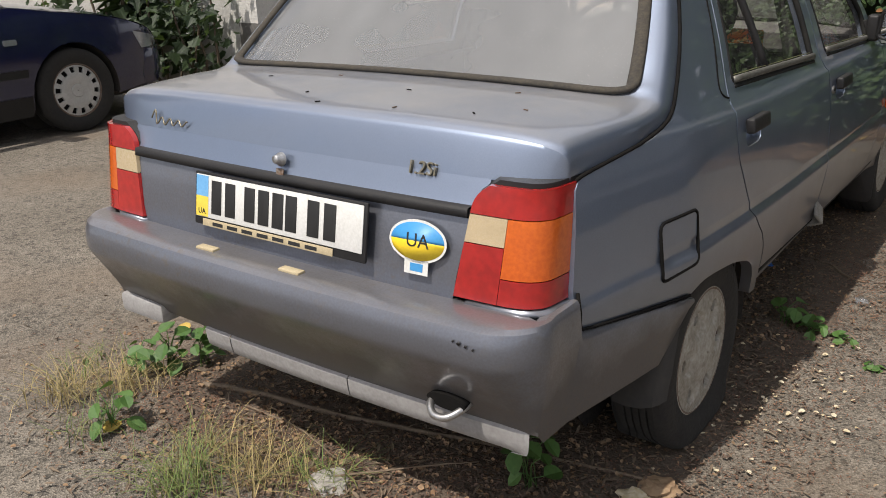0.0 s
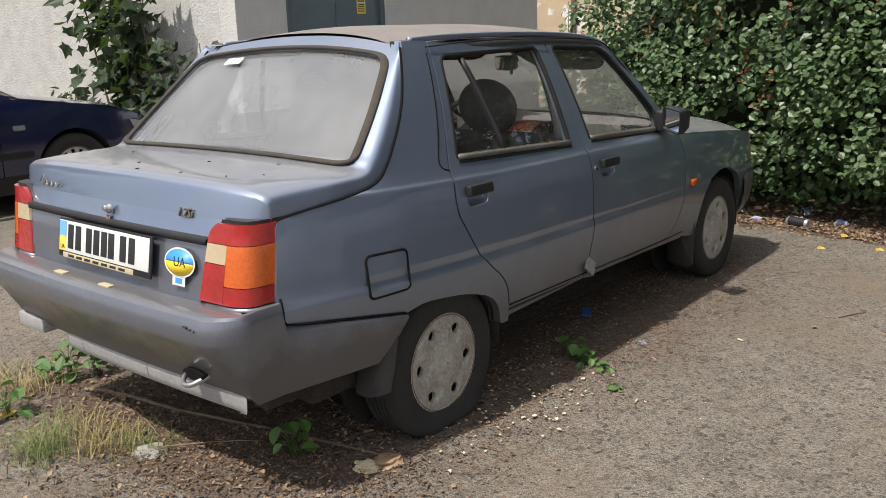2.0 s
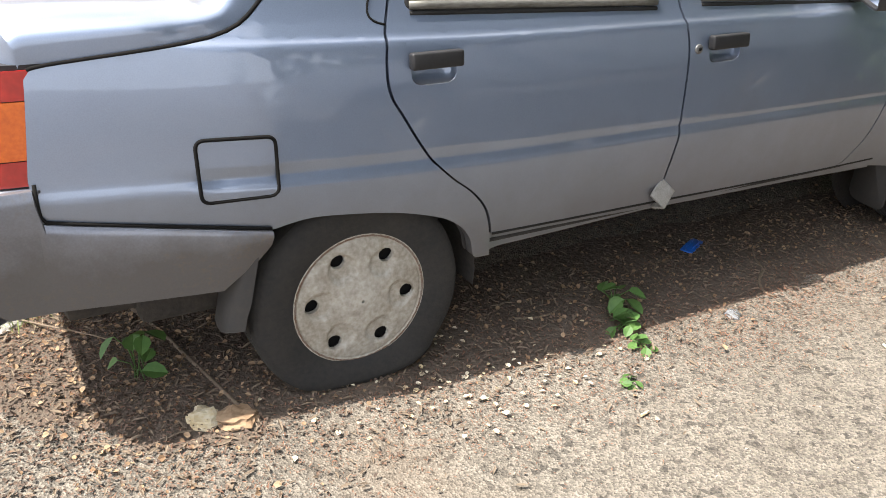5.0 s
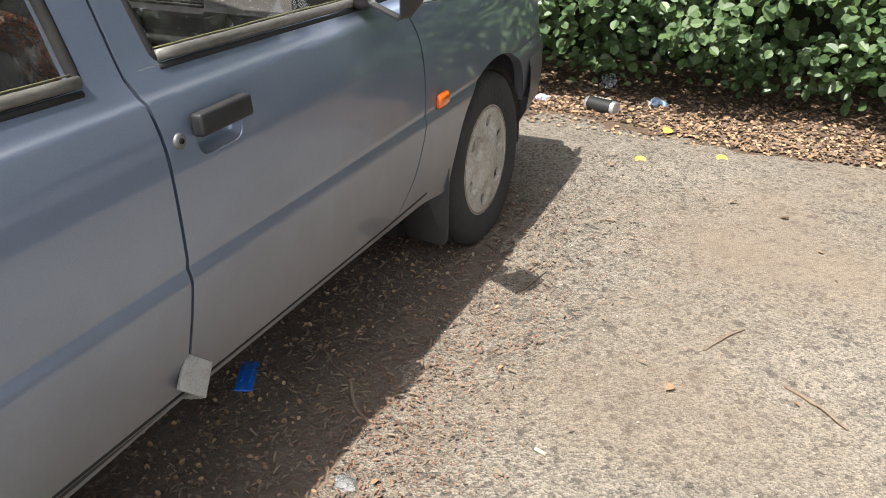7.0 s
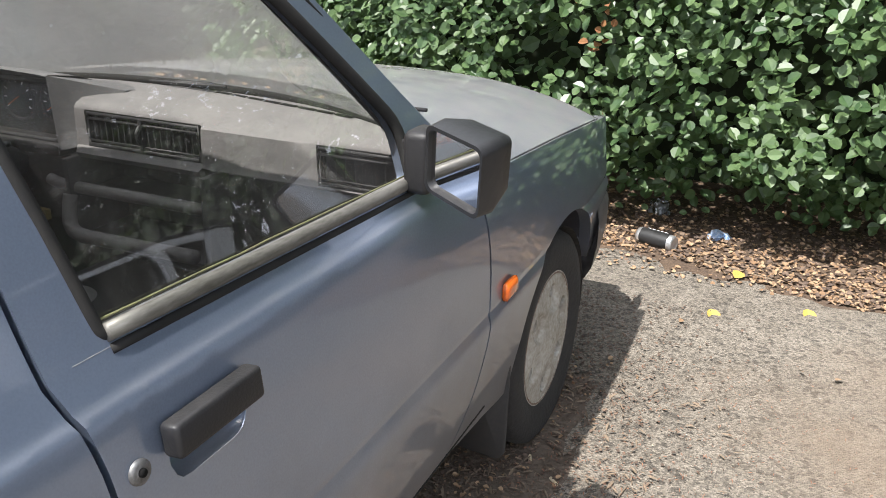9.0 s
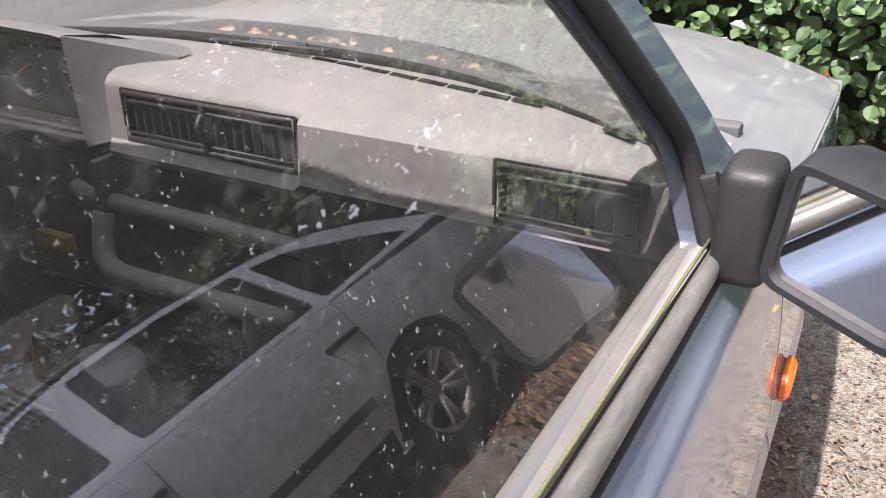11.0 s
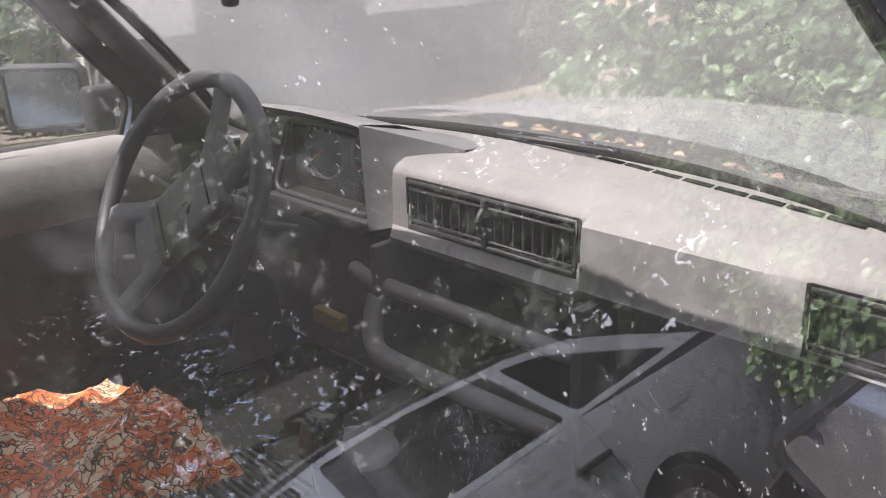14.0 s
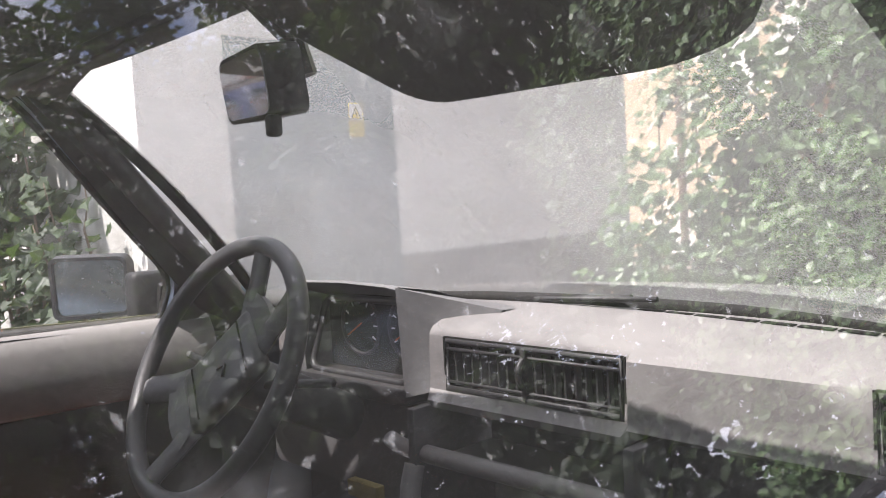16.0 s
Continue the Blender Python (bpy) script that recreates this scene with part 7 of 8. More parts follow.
# ---- two more parked cars ----
def body_car(name, label, m, paint, P, tyre_r, cap):
    """A parked car built from a side outline, a plan curve and a top line. P holds its measures."""
    c = thing(name, label, "car", m=m)
    pl = curve1(P["plan_y"], P["plan_x"])
    sc = curve1([.15, .35, .55, .70, .82, P["belt"], P["belt"] + .05, 1.15, 1.32, 1.48], [.05, .015, 0, .003, .018, .045, .065, .14, .22, .31])

    def fl(y, z):
        return Vector((pl(y) - sc(z), y, z))
    us = [i * .1 for i in range(1, 50)]
    vs = [.25, .35, .45, .5, .55, .60, .65, .7, .76, .82, P["belt"] - .03, P["belt"], P["belt"] + .03, 1.0, 1.05, 1.1, 1.16, 1.22, 1.28, 1.34, 1.4]

    def sides(nm, outline, mt, holes=(), lip=.02, off=0.0, parent=c, lab=""):
        got = []
        for sx in (1, -1):
            bm = sheet(outline, lambda y, z: fl(y, z) + Vector((off, 0, 0)), us, vs, holes, lip, IN)
            got.append(part(nm, bm if sx == 1 else mirrored(bm), mt, parent, lab))
        return got
    fa, ra, R = P["front_axle"], P["rear_axle"], tyre_r + .045
    def arch(y):
        return [(y + R * math.cos(radians(a)), tyre_r + R * math.sin(radians(a))) for a in range(0, 181, 15)]
    top = P["top"]
    front_low = [(P["length"] - .03, .30), (P["length"], .50)]
    belt_line = [p for p in top if p[0] > P["cowl"]]
    # lower flank: one panel each for wing, doors and rear quarter
    g = .004
    d0, d1, d2 = P["doors"]
    zb = lambda y: P["belt"] + .0 + P["belt_slope"] * (y - P["cowl"])
    wing_out = [(d0 + g, .22), *[q for q in arch(fa)[::-1] if q[1] > .2 and q[0] < fa][:0], (fa - R, .22), *arch(fa)[::-1], (fa + R, .22), *front_low, *[p for p in top[::-1] if p[0] > P["cowl"] + .02][:0]]
    nose = [(y, z - .012) for y, z in top if y >= d0]
    wing_out = [(d0 + g, .22), (fa - R, .22)] + arch(fa)[::-1] + [(fa + R, .24)] + front_low + sorted(nose, key=lambda p: -p[0]) + [(d0 + g, zb(d0))]
    sides("front_wing", wing_out, paint)
    sides("front_door", [(d1 + g, .22), (d0 - g, .22), (d0 - g, zb(d0)), (d1 + g, zb(d1))], paint)
    doors = sides("rear_door", [(max(d2, ra + .1) + g, .22), (d1 - g, .22), (d1 - g, zb(d1)), (d2 + g, zb(d2)), (d2 + g, .62), (ra + R * .75, tyre_r + R * .8), (ra + R, .26)], paint)
    tail_pts = [(y, z - .012) for y, z in top if y < P["tail"]]
    quarter_out = [(ra + R, .22)] + arch(ra) + [(ra - R, .22), (.06, .28), (0, .5)] + sorted(tail_pts, key=lambda p: p[1]) + [(d2 - g, zb(d2)), (d2 - g, .62), (ra + R * .75 - g, tyre_r + R * .8 + g)]
    quarter_out = [q for i, q in enumerate(quarter_out) if i == 0 or math.hypot(q[0] - quarter_out[i - 1][0], q[1] - quarter_out[i - 1][1]) > .004]
    sides("rear_quarter", quarter_out, paint)
    # glasshouse with windows
    gh = [(P["cowl"] - .03, zb(P["cowl"]) + .004), *[(y, z - .03) for y, z in sorted([p for p in top if P["tail"] <= p[0] < P["cowl"]], key=lambda p: -p[0])], (P["tail"] - .02, zb(P["tail"]) + .004)]
    sides("window_frame", gh, paint, [rounded(w, .03, 3) for w in P["windows"]])
    tint = glass_pane(name + "_glass", P.get("tint", (0.55, 0.6, 0.6)))
    for w in P["windows"]:
        for ob in sides("window", rounded(w, .03, 3), tint, lip=0, off=-.012):
            ob.visible_shadow = False
    # top skin: bonnet, screen, roof, tail
    def strip(nm, pts, mt, frac=1.0):
        bm = bmesh.new()
        rows = []
        for y, z in pts:
            hw = (fl(y, min(z, 1.46) - .012).x - .002) * frac
            rows.append([Vector((hw * s, y, z + (.03 if z > 1.2 else .035) * (1 - abs(s) ** 2.4) - .008 * abs(s) ** 8)) for s in [-1 + j / 12 for j in range(25)]])
        add_grid(bm, rows)
        bmesh.ops.recalc_face_normals(bm, faces=bm.faces[:])
        return part(nm, bm, mt, c)
    def fine(pts):
        return [tuple(p) for p in smooth_poly([(y, z, 0) for y, z in pts], 4)]
    seg = lambda a, b: sorted([p for p in top if a - .001 <= p[0] <= b + .001])
    strip("bonnet", [(p[0], p[1]) for p in fine(seg(P["cowl"], P["length"]))], paint)
    strip("windscreen", [(p[0], p[1]) for p in fine(seg(P["header"], P["cowl"]))], tint).visible_shadow = False
    strip("roof", [(p[0], p[1]) for p in fine(seg(P["tail_top"], P["header"]))], paint)
    strip("rear_window", [(p[0], p[1]) for p in fine(seg(P["tail"], P["tail_top"]))], tint).visible_shadow = False
    strip("tailgate", [(p[0], p[1]) for p in fine(seg(0, P["tail"]))], paint)
    # bumpers, lamps, sills
    for nm, y0, y1 in (("front_bumper", P["length"] - .42, P["length"] + .03), ("rear_bumper", -.03, .45)):
        bm = bmesh.new()
        rows = []
        for z, o in ((.24, -.05), (.27, -.01), (.36, .012), (.50, .014), (.545, .004), (.55, -.04)):
            pts = []
            for k in range(25):
                a = math.pi * k / 24
                x, s_ = math.cos(a), math.sin(a)
                w = pl((y0 + y1) / 2) + o
                px = w * math.copysign(abs(x) ** .35, x)
                yy = (y0 + (y1 + o - y0) * s_ ** .5) if nm[0] == "f" else (y1 - (y1 - y0 + o) * s_ ** .5)
                pts.append(Vector((px, yy, z)))
            rows.append(pts)
        add_grid(bm, rows)
        bmesh.ops.recalc_face_normals(bm, faces=bm.faces[:])
        part(nm, bm, paint, c)
    sides("sill", [(ra + R + .01, .18), (fa - R - .01, .18), (fa - R - .01, .33), (ra + R + .01, .33)], BLACK, off=.006)
    sides("rubbing_strip", [(ra + R + .02, .47), (fa - R - .02, .47), (fa - R - .02, .525), (ra + R + .02, .525)], BLACK, off=.010)
    lamp = [(P["length"] - .33, .70), (P["length"] - .06, .64), (P["length"] - .03, .56), (P["length"] - .26, .56)]
    sides("headlamp", lamp, HEAD_LENS, off=.004, lab="clear headlamp")
    sides("side_repeater", rounded([(fa - .52, .70), (fa - .42, .70), (fa - .42, .74), (fa - .52, .74)], .012, 3), HEAD_LENS, off=.005)
    for nm, lo, hi in (("floor_pan", (-.70, .12, .20), (.70, P["length"] - .15, .40)), ("boot_well", (-.62, .3, .40), (.62, ra + .25, .82)), ("engine_bay", (-.55, fa - .25, .40), (.55, P["length"] - .3, .62))):
        bm = bmesh.new()
        add_box(bm, lo, hi, .03)
        part(nm, bm, UNDER, c)
    bm = bmesh.new()
    for cx in (-.36, .36):
        for cy in (P["cowl"] - 1.25, P["cowl"] - 2.15):
            add_box(bm, (cx - .24, cy, .40), (cx + .24, cy + .5, .55), .05, 3)
            add_box(bm, (cx - .23, cy - .08, .5), (cx + .23, cy + .05, 1.12), .05, 3)
    add_box(bm, (-.7, P["cowl"] - .55, .60), (.7, P["cowl"] - .05, .93), .06, 3)
    part("cabin_trim", bm, SEAT, c)
    bm = bmesh.new()
    add_tube(bm, [Vector((-.36 + .18 * math.cos(i * math.tau / 32), P["cowl"] - .72 - .09 * math.sin(i * math.tau / 32), .93 + .16 * math.sin(i * math.tau / 32))) for i in range(32)], .015, 8, True)
    part("steering_wheel", bm, BLACK, c)
    for sx in (1, -1):
        bm = bmesh.new()
        y = P["mirror"]
        x0 = fl(y, zb(y) + .03).x
        add_box(bm, (x0 - .02, y - .03, zb(y) + .02), (x0 + .06, y + .05, zb(y) + .06), .012, 2)
        add_box(bm, (x0 + .03, y - .05, zb(y) + .02), (x0 + .20, y + .06, zb(y) + .16), .04, 3)
        part("door_mirror", bm if sx == 1 else mirrored(bm), P["mirror_mat"], c)
        for hy in (d1 + .12, d2 + .15 if P["rear_handle"] is None else P["rear_handle"]):
            bm = bmesh.new()
            x0 = fl(hy, .83).x
            add_box(bm, (x0 - .01, hy - .10, .815), (x0 + .03, hy + .10, .845), .012, 3)
            part("door_handle", bm if sx == 1 else mirrored(bm), P["handle_mat"], c)
        for ax in (fa, ra):
            cx = pl(ax) - .115
            w, wm = wheel(c, (sx * cx, ax, tyre_r), sx, r_tyre=tyre_r, width=.195, fancy=False, rim_r=tyre_r * .64)
            cap(w, wm, .0975, tyre_r * .64)
            bm = bmesh.new()
            rows = [[Vector((sx * (pl(ax) - .02), ax + (R - .005) * math.cos(radians(a)), tyre_r + (R - .005) * math.sin(radians(a)))), Vector((sx * .42, ax + R * math.cos(radians(a)), tyre_r + R * math.sin(radians(a))))] for a in range(-10, 191, 10)]
            add_grid(bm, rows)
            back = [bm.verts.new((sx * .43, ax + R * math.cos(radians(a)), tyre_r + R * math.sin(radians(a)))) for a in range(0, 360, 20)]
            bm.faces.new(back)
            part("wheel_housing", bm, UNDER, c)
    return c, fl, sides


CAP_SILVER = surf("cap_silver", (0.55, 0.54, 0.52), (0.42, 0.41, 0.39), 14, 0.45, 0.3)


def slotted_cap(w, m, h, rim_r):
    """A plastic trim with fourteen rim slots and a round boss."""
    bm = bmesh.new()
    n = 112
    rs = [.004, .03, .045, .05, .06, .09, .115, .125, .135, .15, .165, .178, .19, rim_r - .004]
    z = [.006, .006, .006, -.002, .0, .004, .006, .004, .002, 0, -.003, -.006, -.008, -.012]
    rows = [[Vector((r * math.cos(k * math.tau / n), r * math.sin(k * math.tau / n), h * .86 + zz)) for k in range(n)] for r, zz in zip(rs, z)]
    add_grid(bm, rows, True)
    gone = [f for f in bm.faces if .130 < f.calc_center_median().xy.length < .176 and (math.atan2(f.calc_center_median().y, f.calc_center_median().x) / math.tau * 14) % 1 < .44]
    bmesh.ops.delete(bm, geom=gone, context="FACES")
    g = bmesh.ops.extrude_edge_only(bm, edges=[e for e in bm.edges if e.is_boundary])
    for v in g["geom"]:
        if isinstance(v, bmesh.types.BMVert):
            v.co.z -= .015
    bmesh.ops.transform(bm, matrix=m, verts=bm.verts[:])
    bmesh.ops.recalc_face_normals(bm, faces=bm.faces[:])
    part("hubcap", bm, CAP_SILVER, w, "silver plastic wheel trim")
    # near-black disc as the shade behind the slots
    bm = bmesh.new()
    add_cyl(bm, m @ Vector((0, 0, h * .55)), m @ Vector((0, 0, h * .6)), rim_r - .01, seg=36)
    part("brake_shade", bm, DARK, w)


ALLOY = surf("dirty_alloy", (0.30, 0.29, 0.27), (0.2, 0.185, 0.165), 16, 0.5, 0.5)


def spoked_alloy(w, m, h, rim_r):
    """A five double-spoke alloy wheel."""
    bm = bmesh.new()
    add_lathe(bm, [(rim_r, h * .88), (rim_r - .012, h * .9), (rim_r - .022, h * .7), (rim_r - .03, h * .2)], 48, m)
    add_lathe(bm, [(.001, h * .75), (.035, h * .75), (.05, h * .68), (.055, h * .4)], 32, m)
    for k in range(5):
        for o in (-.15, .15):
            a = k * math.tau / 5 + o
            d = Vector((math.cos(a), math.sin(a), 0))
            a2 = k * math.tau / 5 + o * .55
            e = Vector((math.cos(a2), math.sin(a2), 0))
            add_tube(bm, [m @ (e * .04 + Vector((0, 0, h * .66))), m @ (d * rim_r * .55 + Vector((0, 0, h * .70))), m @ (d * (rim_r - .015) + Vector((0, 0, h * .76)))], [.016, .014, .018], 8)
    part("alloy_spokes", bm, ALLOY, w, "dusty five-spoke alloy wheel")
    # near-black disc as the shade between the spokes
    bm = bmesh.new()
    add_cyl(bm, m @ Vector((0, 0, h * .25)), m @ Vector((0, 0, h * .3)), rim_r - .03, seg=36)
    part("brake_shade", bm, DARK, w)


NAVY = surf("navy_paint", (0.008, 0.010, 0.040), (0.010, 0.013, 0.050), 3, 0.12, 0.1, coat=1.0, rough2=0.2)
estate = dict(length=4.67, front_axle=3.78, rear_axle=1.08, belt=.93, belt_slope=-.012, cowl=3.36, header=2.60, tail_top=.42, tail=.14, doors=(3.14, 2.22, 1.28), mirror=2.98,
              mirror_mat=NAVY, handle_mat=NAVY, rear_handle=1.42,
              plan_y=[-.05, .15, .6, 1.5, 2.5, 3.6, 4.1, 4.4, 4.6, 4.7], plan_x=[.66, .78, .84, .868, .87, .868, .845, .80, .70, .58],
              top=[(.0, .62), (.02, .86), (.14, .98), (.42, 1.38), (.9, 1.452), (1.6, 1.47), (2.2, 1.458), (2.60, 1.405), (3.0, 1.170), (3.36, .965), (4.0, .865), (4.3, .80), (4.52, .72), (4.63, .63), (4.67, .52)],
              windows=[[(3.10, .985), (2.52, 1.350), (2.26, 1.375), (2.26, .985)], [(2.16, .985), (2.16, 1.388), (1.55, 1.395), (1.36, 1.30), (1.28, .99)], [(1.18, .99), (1.27, 1.30), (1.0, 1.38), (.62, 1.34), (.50, .99)]])
body_car("estate_car", "glossy dark navy estate car with silver wheel trims, parked nearby", pose(-5.60, -1.21, -.038, 0, 0, 0), NAVY, estate, .315, slotted_cap)
GRAPHITE = surf("graphite_paint", (0.43, 0.455, 0.50), (0.37, 0.395, 0.44), 3, 0.25, 0.4, coat=0.8, rough2=0.35)
hatch = dict(tint=(0.16, 0.18, 0.18), length=4.50, front_axle=3.67, rear_axle=1.15, belt=.97, belt_slope=-.02, cowl=3.40, header=2.55, tail_top=1.0, tail=.40, doors=(3.20, 2.38, 1.36), mirror=3.07,
             mirror_mat=BLACK, handle_mat=BLACK, rear_handle=1.47,
             plan_y=[-.05, .15, .5, 1.85, 2.85, 3.65, 4.05, 4.30, 4.50], plan_x=[.66, .77, .82, .85, .85, .84, .80, .72, .58],
             top=[(.0, .60), (.02, .86), (.10, .98), (.40, 1.07), (.72, 1.245), (1.0, 1.37), (1.35, 1.435), (1.85, 1.46), (2.25, 1.45), (2.55, 1.40), (3.05, 1.14), (3.40, .96), (3.85, .86), (4.20, .77), (4.40, .66), (4.49, .52)],
             windows=[[(3.14, 1.03), (2.54, 1.355), (2.44, 1.375), (2.44, 1.03)], [(2.33, 1.03), (2.33, 1.385), (1.90, 1.405), (1.50, 1.385), (1.40, 1.04)], [(1.34, 1.04), (1.43, 1.375), (1.20, 1.335), (.80, 1.15), (.64, 1.06)]])
hc, hfl, hsides = body_car("hatchback_car", "dusty graphite-grey hatchback with alloy wheels, parked alongside", pose(3.58, 5.72, 0, 0, 0, 182.5), GRAPHITE, hatch, .31, spoked_alloy)
hsides("fuel_flap", rounded([(.78, .82), (.98, .82), (.98, .95), (.78, .95)], .05, 5), GRAPHITE, off=.004)

# ---- brick house across the street ----
BRICK_WALL = bpy.data.materials.new("brick_wall")
BRICK_WALL.use_nodes = True
N_, L_ = BRICK_WALL.node_tree.nodes, BRICK_WALL.node_tree.links
bt = N_.new("ShaderNodeTexBrick")
bt.inputs["Color1"].default_value, bt.inputs["Color2"].default_value, bt.inputs["Mortar"].default_value = (0.30, 0.120, 0.085, 1), (0.20, 0.080, 0.060, 1), (0.24, 0.18, 0.15, 1)
bt.inputs["Scale"].default_value, bt.inputs["Mortar Size"].default_value, bt.inputs["Brick Width"].default_value, bt.inputs["Row Height"].default_value = 1.0, .008, .26, .078
tc_ = N_.new("ShaderNodeTexCoord")
sp_ = N_.new("ShaderNodeSeparateXYZ")
cb_ = N_.new("ShaderNodeCombineXYZ")
L_.new(tc_.outputs["Object"], sp_.inputs[0])
L_.new(sp_.outputs[1], cb_.inputs[0])
L_.new(sp_.outputs[2], cb_.inputs[1])
L_.new(cb_.outputs[0], bt.inputs["Vector"])
L_.new(bt.outputs["Color"], N_["Principled BSDF"].inputs["Base Color"])
N_["Principled BSDF"].inputs["Roughness"].default_value = 0.9
WHITE_PAINT = surf("white_paint", (0.75, 0.75, 0.73), (0.62, 0.62, 0.6), 6, 0.5)
CURTAIN = surf("curtain", (0.55, 0.56, 0.56), (0.42, 0.43, 0.44), 2, 0.9, stretch=(1, 8, .3))
brick = thing("brick_house", "red-brown brick house with white-framed windows and a downpipe", "house")
FX = -24.0
bm = bmesh.new()
WINS = [(5.596 + 1.685 * i, 6.50 + 1.685 * i) for i in range(-6, 9)]
edges = [-6.0] + [v for w in WINS for v in w] + [22.0]
for i in range(0, len(edges), 2):
    add_box(bm, (FX - .4, edges[i], 0), (FX, edges[i + 1], 9.0))
for a, b in WINS:
    for z0, z1 in ((0, 1.86), (3.5, 4.9), (6.5, 9.0)):
        add_box(bm, (FX - .4, a, z0), (FX, b, z1))
part("wall", bm, BRICK_WALL, brick, smooth=False)
for a, b in WINS:
    for z0, z1 in ((1.86, 3.5), (4.9, 6.5)):
        bm = bmesh.new()
        for lo, hi in (((FX - .15, a, z0), (FX - .08, a + .08, z1)), ((FX - .15, b - .08, z0), (FX - .08, b, z1)), ((FX - .15, a + .08, z0), (FX - .08, b - .08, z0 + .08)), ((FX - .15, a + .08, z1 - .08), (FX - .08, b - .08, z1)),
                       ((FX - .14, (a + b) / 2 - .04, z0 + .08), (FX - .09, (a + b) / 2 + .04, z1 - .08))):
            add_box(bm, lo, hi)
        w = part("window", bm, WHITE_PAINT, brick, smooth=False)
        bm = bmesh.new()
        add_box(bm, (FX - .20, a, z0), (FX - .18, b, z1))
        part("curtain", bm, CURTAIN, w)
        bm = bmesh.new()
        add_box(bm, (FX - .05, a - .06, z0 - .08), (FX + .08, b + .06, z0 - .004), .01)
        part("sill", bm, WHITE_PAINT, w)
bm = bmesh.new()
add_cyl(bm, (FX + .08, 6.87, 0), (FX + .08, 6.87, 9.0), .06, seg=12)
part("downpipe", bm, PLATE_TAN, brick)
bm = bmesh.new()
add_box(bm, (FX - 8, -6.3, 9.0), (FX + .4, 22.3, 9.3), .05)
part("roof", bm, PLINTH, brick)
# raised block added in place of the pale ground before the house
bm = bmesh.new()
add_box(bm, (-17.6, -10, -.05), (-17.2, 18, .62), .03)
thing("wall_low", "low raised strip standing for the pale ground along the verge", "wall", bm, surf("pale_ground", (0.42, 0.41, 0.38), (0.33, 0.32, 0.3), 3, 0.9, bump=0.3), kind="structure")
P = np.array([(-17.0 + rng.uniform(0, 2.2), rng.uniform(2, 9), rng.uniform(.02, .55)) for _ in range(900)])
me = leaf_mesh("verge_weeds", rng=rng, places=P, normals=np.array([(1, rng.normal() * .6, .5) for _ in P]), sizes=rng.uniform(.12, .3, len(P)), shape=BLADE)
me.materials.append(LEAF_WEED)
tagged(new("verge_weeds", me), "yellow-green weeds along the verge", "weeds", kind="stuff")

# ---- what lies on the ground ----
STONE = surf("small_stones", (0.24, 0.22, 0.19), (0.14, 0.126, 0.108), 5, 0.9, island=1.2)
LITTER = surf("leaf_litter", (0.20, 0.120, 0.065), (0.33, 0.23, 0.14), 8, 0.9, island=1.2)
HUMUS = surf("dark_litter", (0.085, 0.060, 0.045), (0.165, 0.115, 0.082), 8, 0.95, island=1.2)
TWIG = surf("dry_twig", (0.13, 0.095, 0.065), (0.22, 0.17, 0.12), 20, 0.9)
PALE = surf("pale_petals", (0.62, 0.56, 0.42), (0.48, 0.38, 0.22), 9, 0.8, island=1.0)
STRAW = surf("straw", (0.40, 0.31, 0.15), (0.26, 0.22, 0.09), 9, 0.8, island=1.0)
GRASS = surf("grass", (0.10, 0.17, 0.04), (0.22, 0.24, 0.08), 9, 0.7, island=1.0)
ROCK_V = np.array([(1, 0, 0), (-1, 0, 0), (0, 1, 0), (0, -1, 0), (0, 0, 1), (0, 0, -.4)], float)
ROCK_F = [(0, 2, 4), (2, 1, 4), (1, 3, 4), (3, 0, 4), (2, 0, 5), (1, 2, 5), (3, 1, 5), (0, 3, 5)]


def scatter_rocks(name, label, n, sample, lo, hi, material, flat=.6, seed=1):
    rg = np.random.default_rng(seed)
    V, F = [], []
    for i in range(n):
        x, y = sample(rg)
        s = lo + (hi - lo) * rg.random() ** 3
        v = ROCK_V * s * rg.uniform(.6, 1.3, (6, 3)) * np.array([1, 1, flat])
        a = rg.uniform(0, 6.28)
        c, q = math.cos(a), math.sin(a)
        v = np.stack([v[:, 0] * c - v[:, 1] * q, v[:, 0] * q + v[:, 1] * c, v[:, 2]], 1)
        V.extend((v + np.array([x, y, ground_z(x, y) + s * .15])).tolist())
        F.extend([tuple(k + 6 * i for k in f) for f in ROCK_F])
    me = bpy.data.meshes.new(name)
    me.from_pydata(V, [], F)
    me.materials.append(material)
    return tagged(new(name, me), label, "stones", kind="stuff")


def scatter_leaves(name, label, n, sample, lo, hi, material, shape=OVATE, seed=1, tilt=.35, lift=.006):
    rg = np.random.default_rng(seed)
    P = []
    for i in range(n):
        x, y = sample(rg)
        P.append((x, y, ground_z(x, y) + lift + rg.random() * lift))
    N = np.array([(rg.normal() * tilt, rg.normal() * tilt, 1) for _ in P])
    me = leaf_mesh(name, rng=rg, places=np.array(P), normals=N, sizes=rg.uniform(lo, hi, n), shape=shape, fold=.3, droop=.1)
    me.materials.append(material)
    return tagged(new(name, me), label, "litter", kind="stuff")


def box_sample(x0, x1, y0, y1):
    return lambda rg: (rg.uniform(x0, x1), rg.uniform(y0, y1))


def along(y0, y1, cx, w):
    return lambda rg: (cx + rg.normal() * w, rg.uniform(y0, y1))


def under_hedge(rg):
    while True:
        x, y = rg.uniform(-1.5, 4.5), 4.45 + abs(rg.normal()) * .55
        if y < 6.2 and (y > 4.55 + .12 * math.sin(x * 3) or rg.random() < .15):
            return x, y


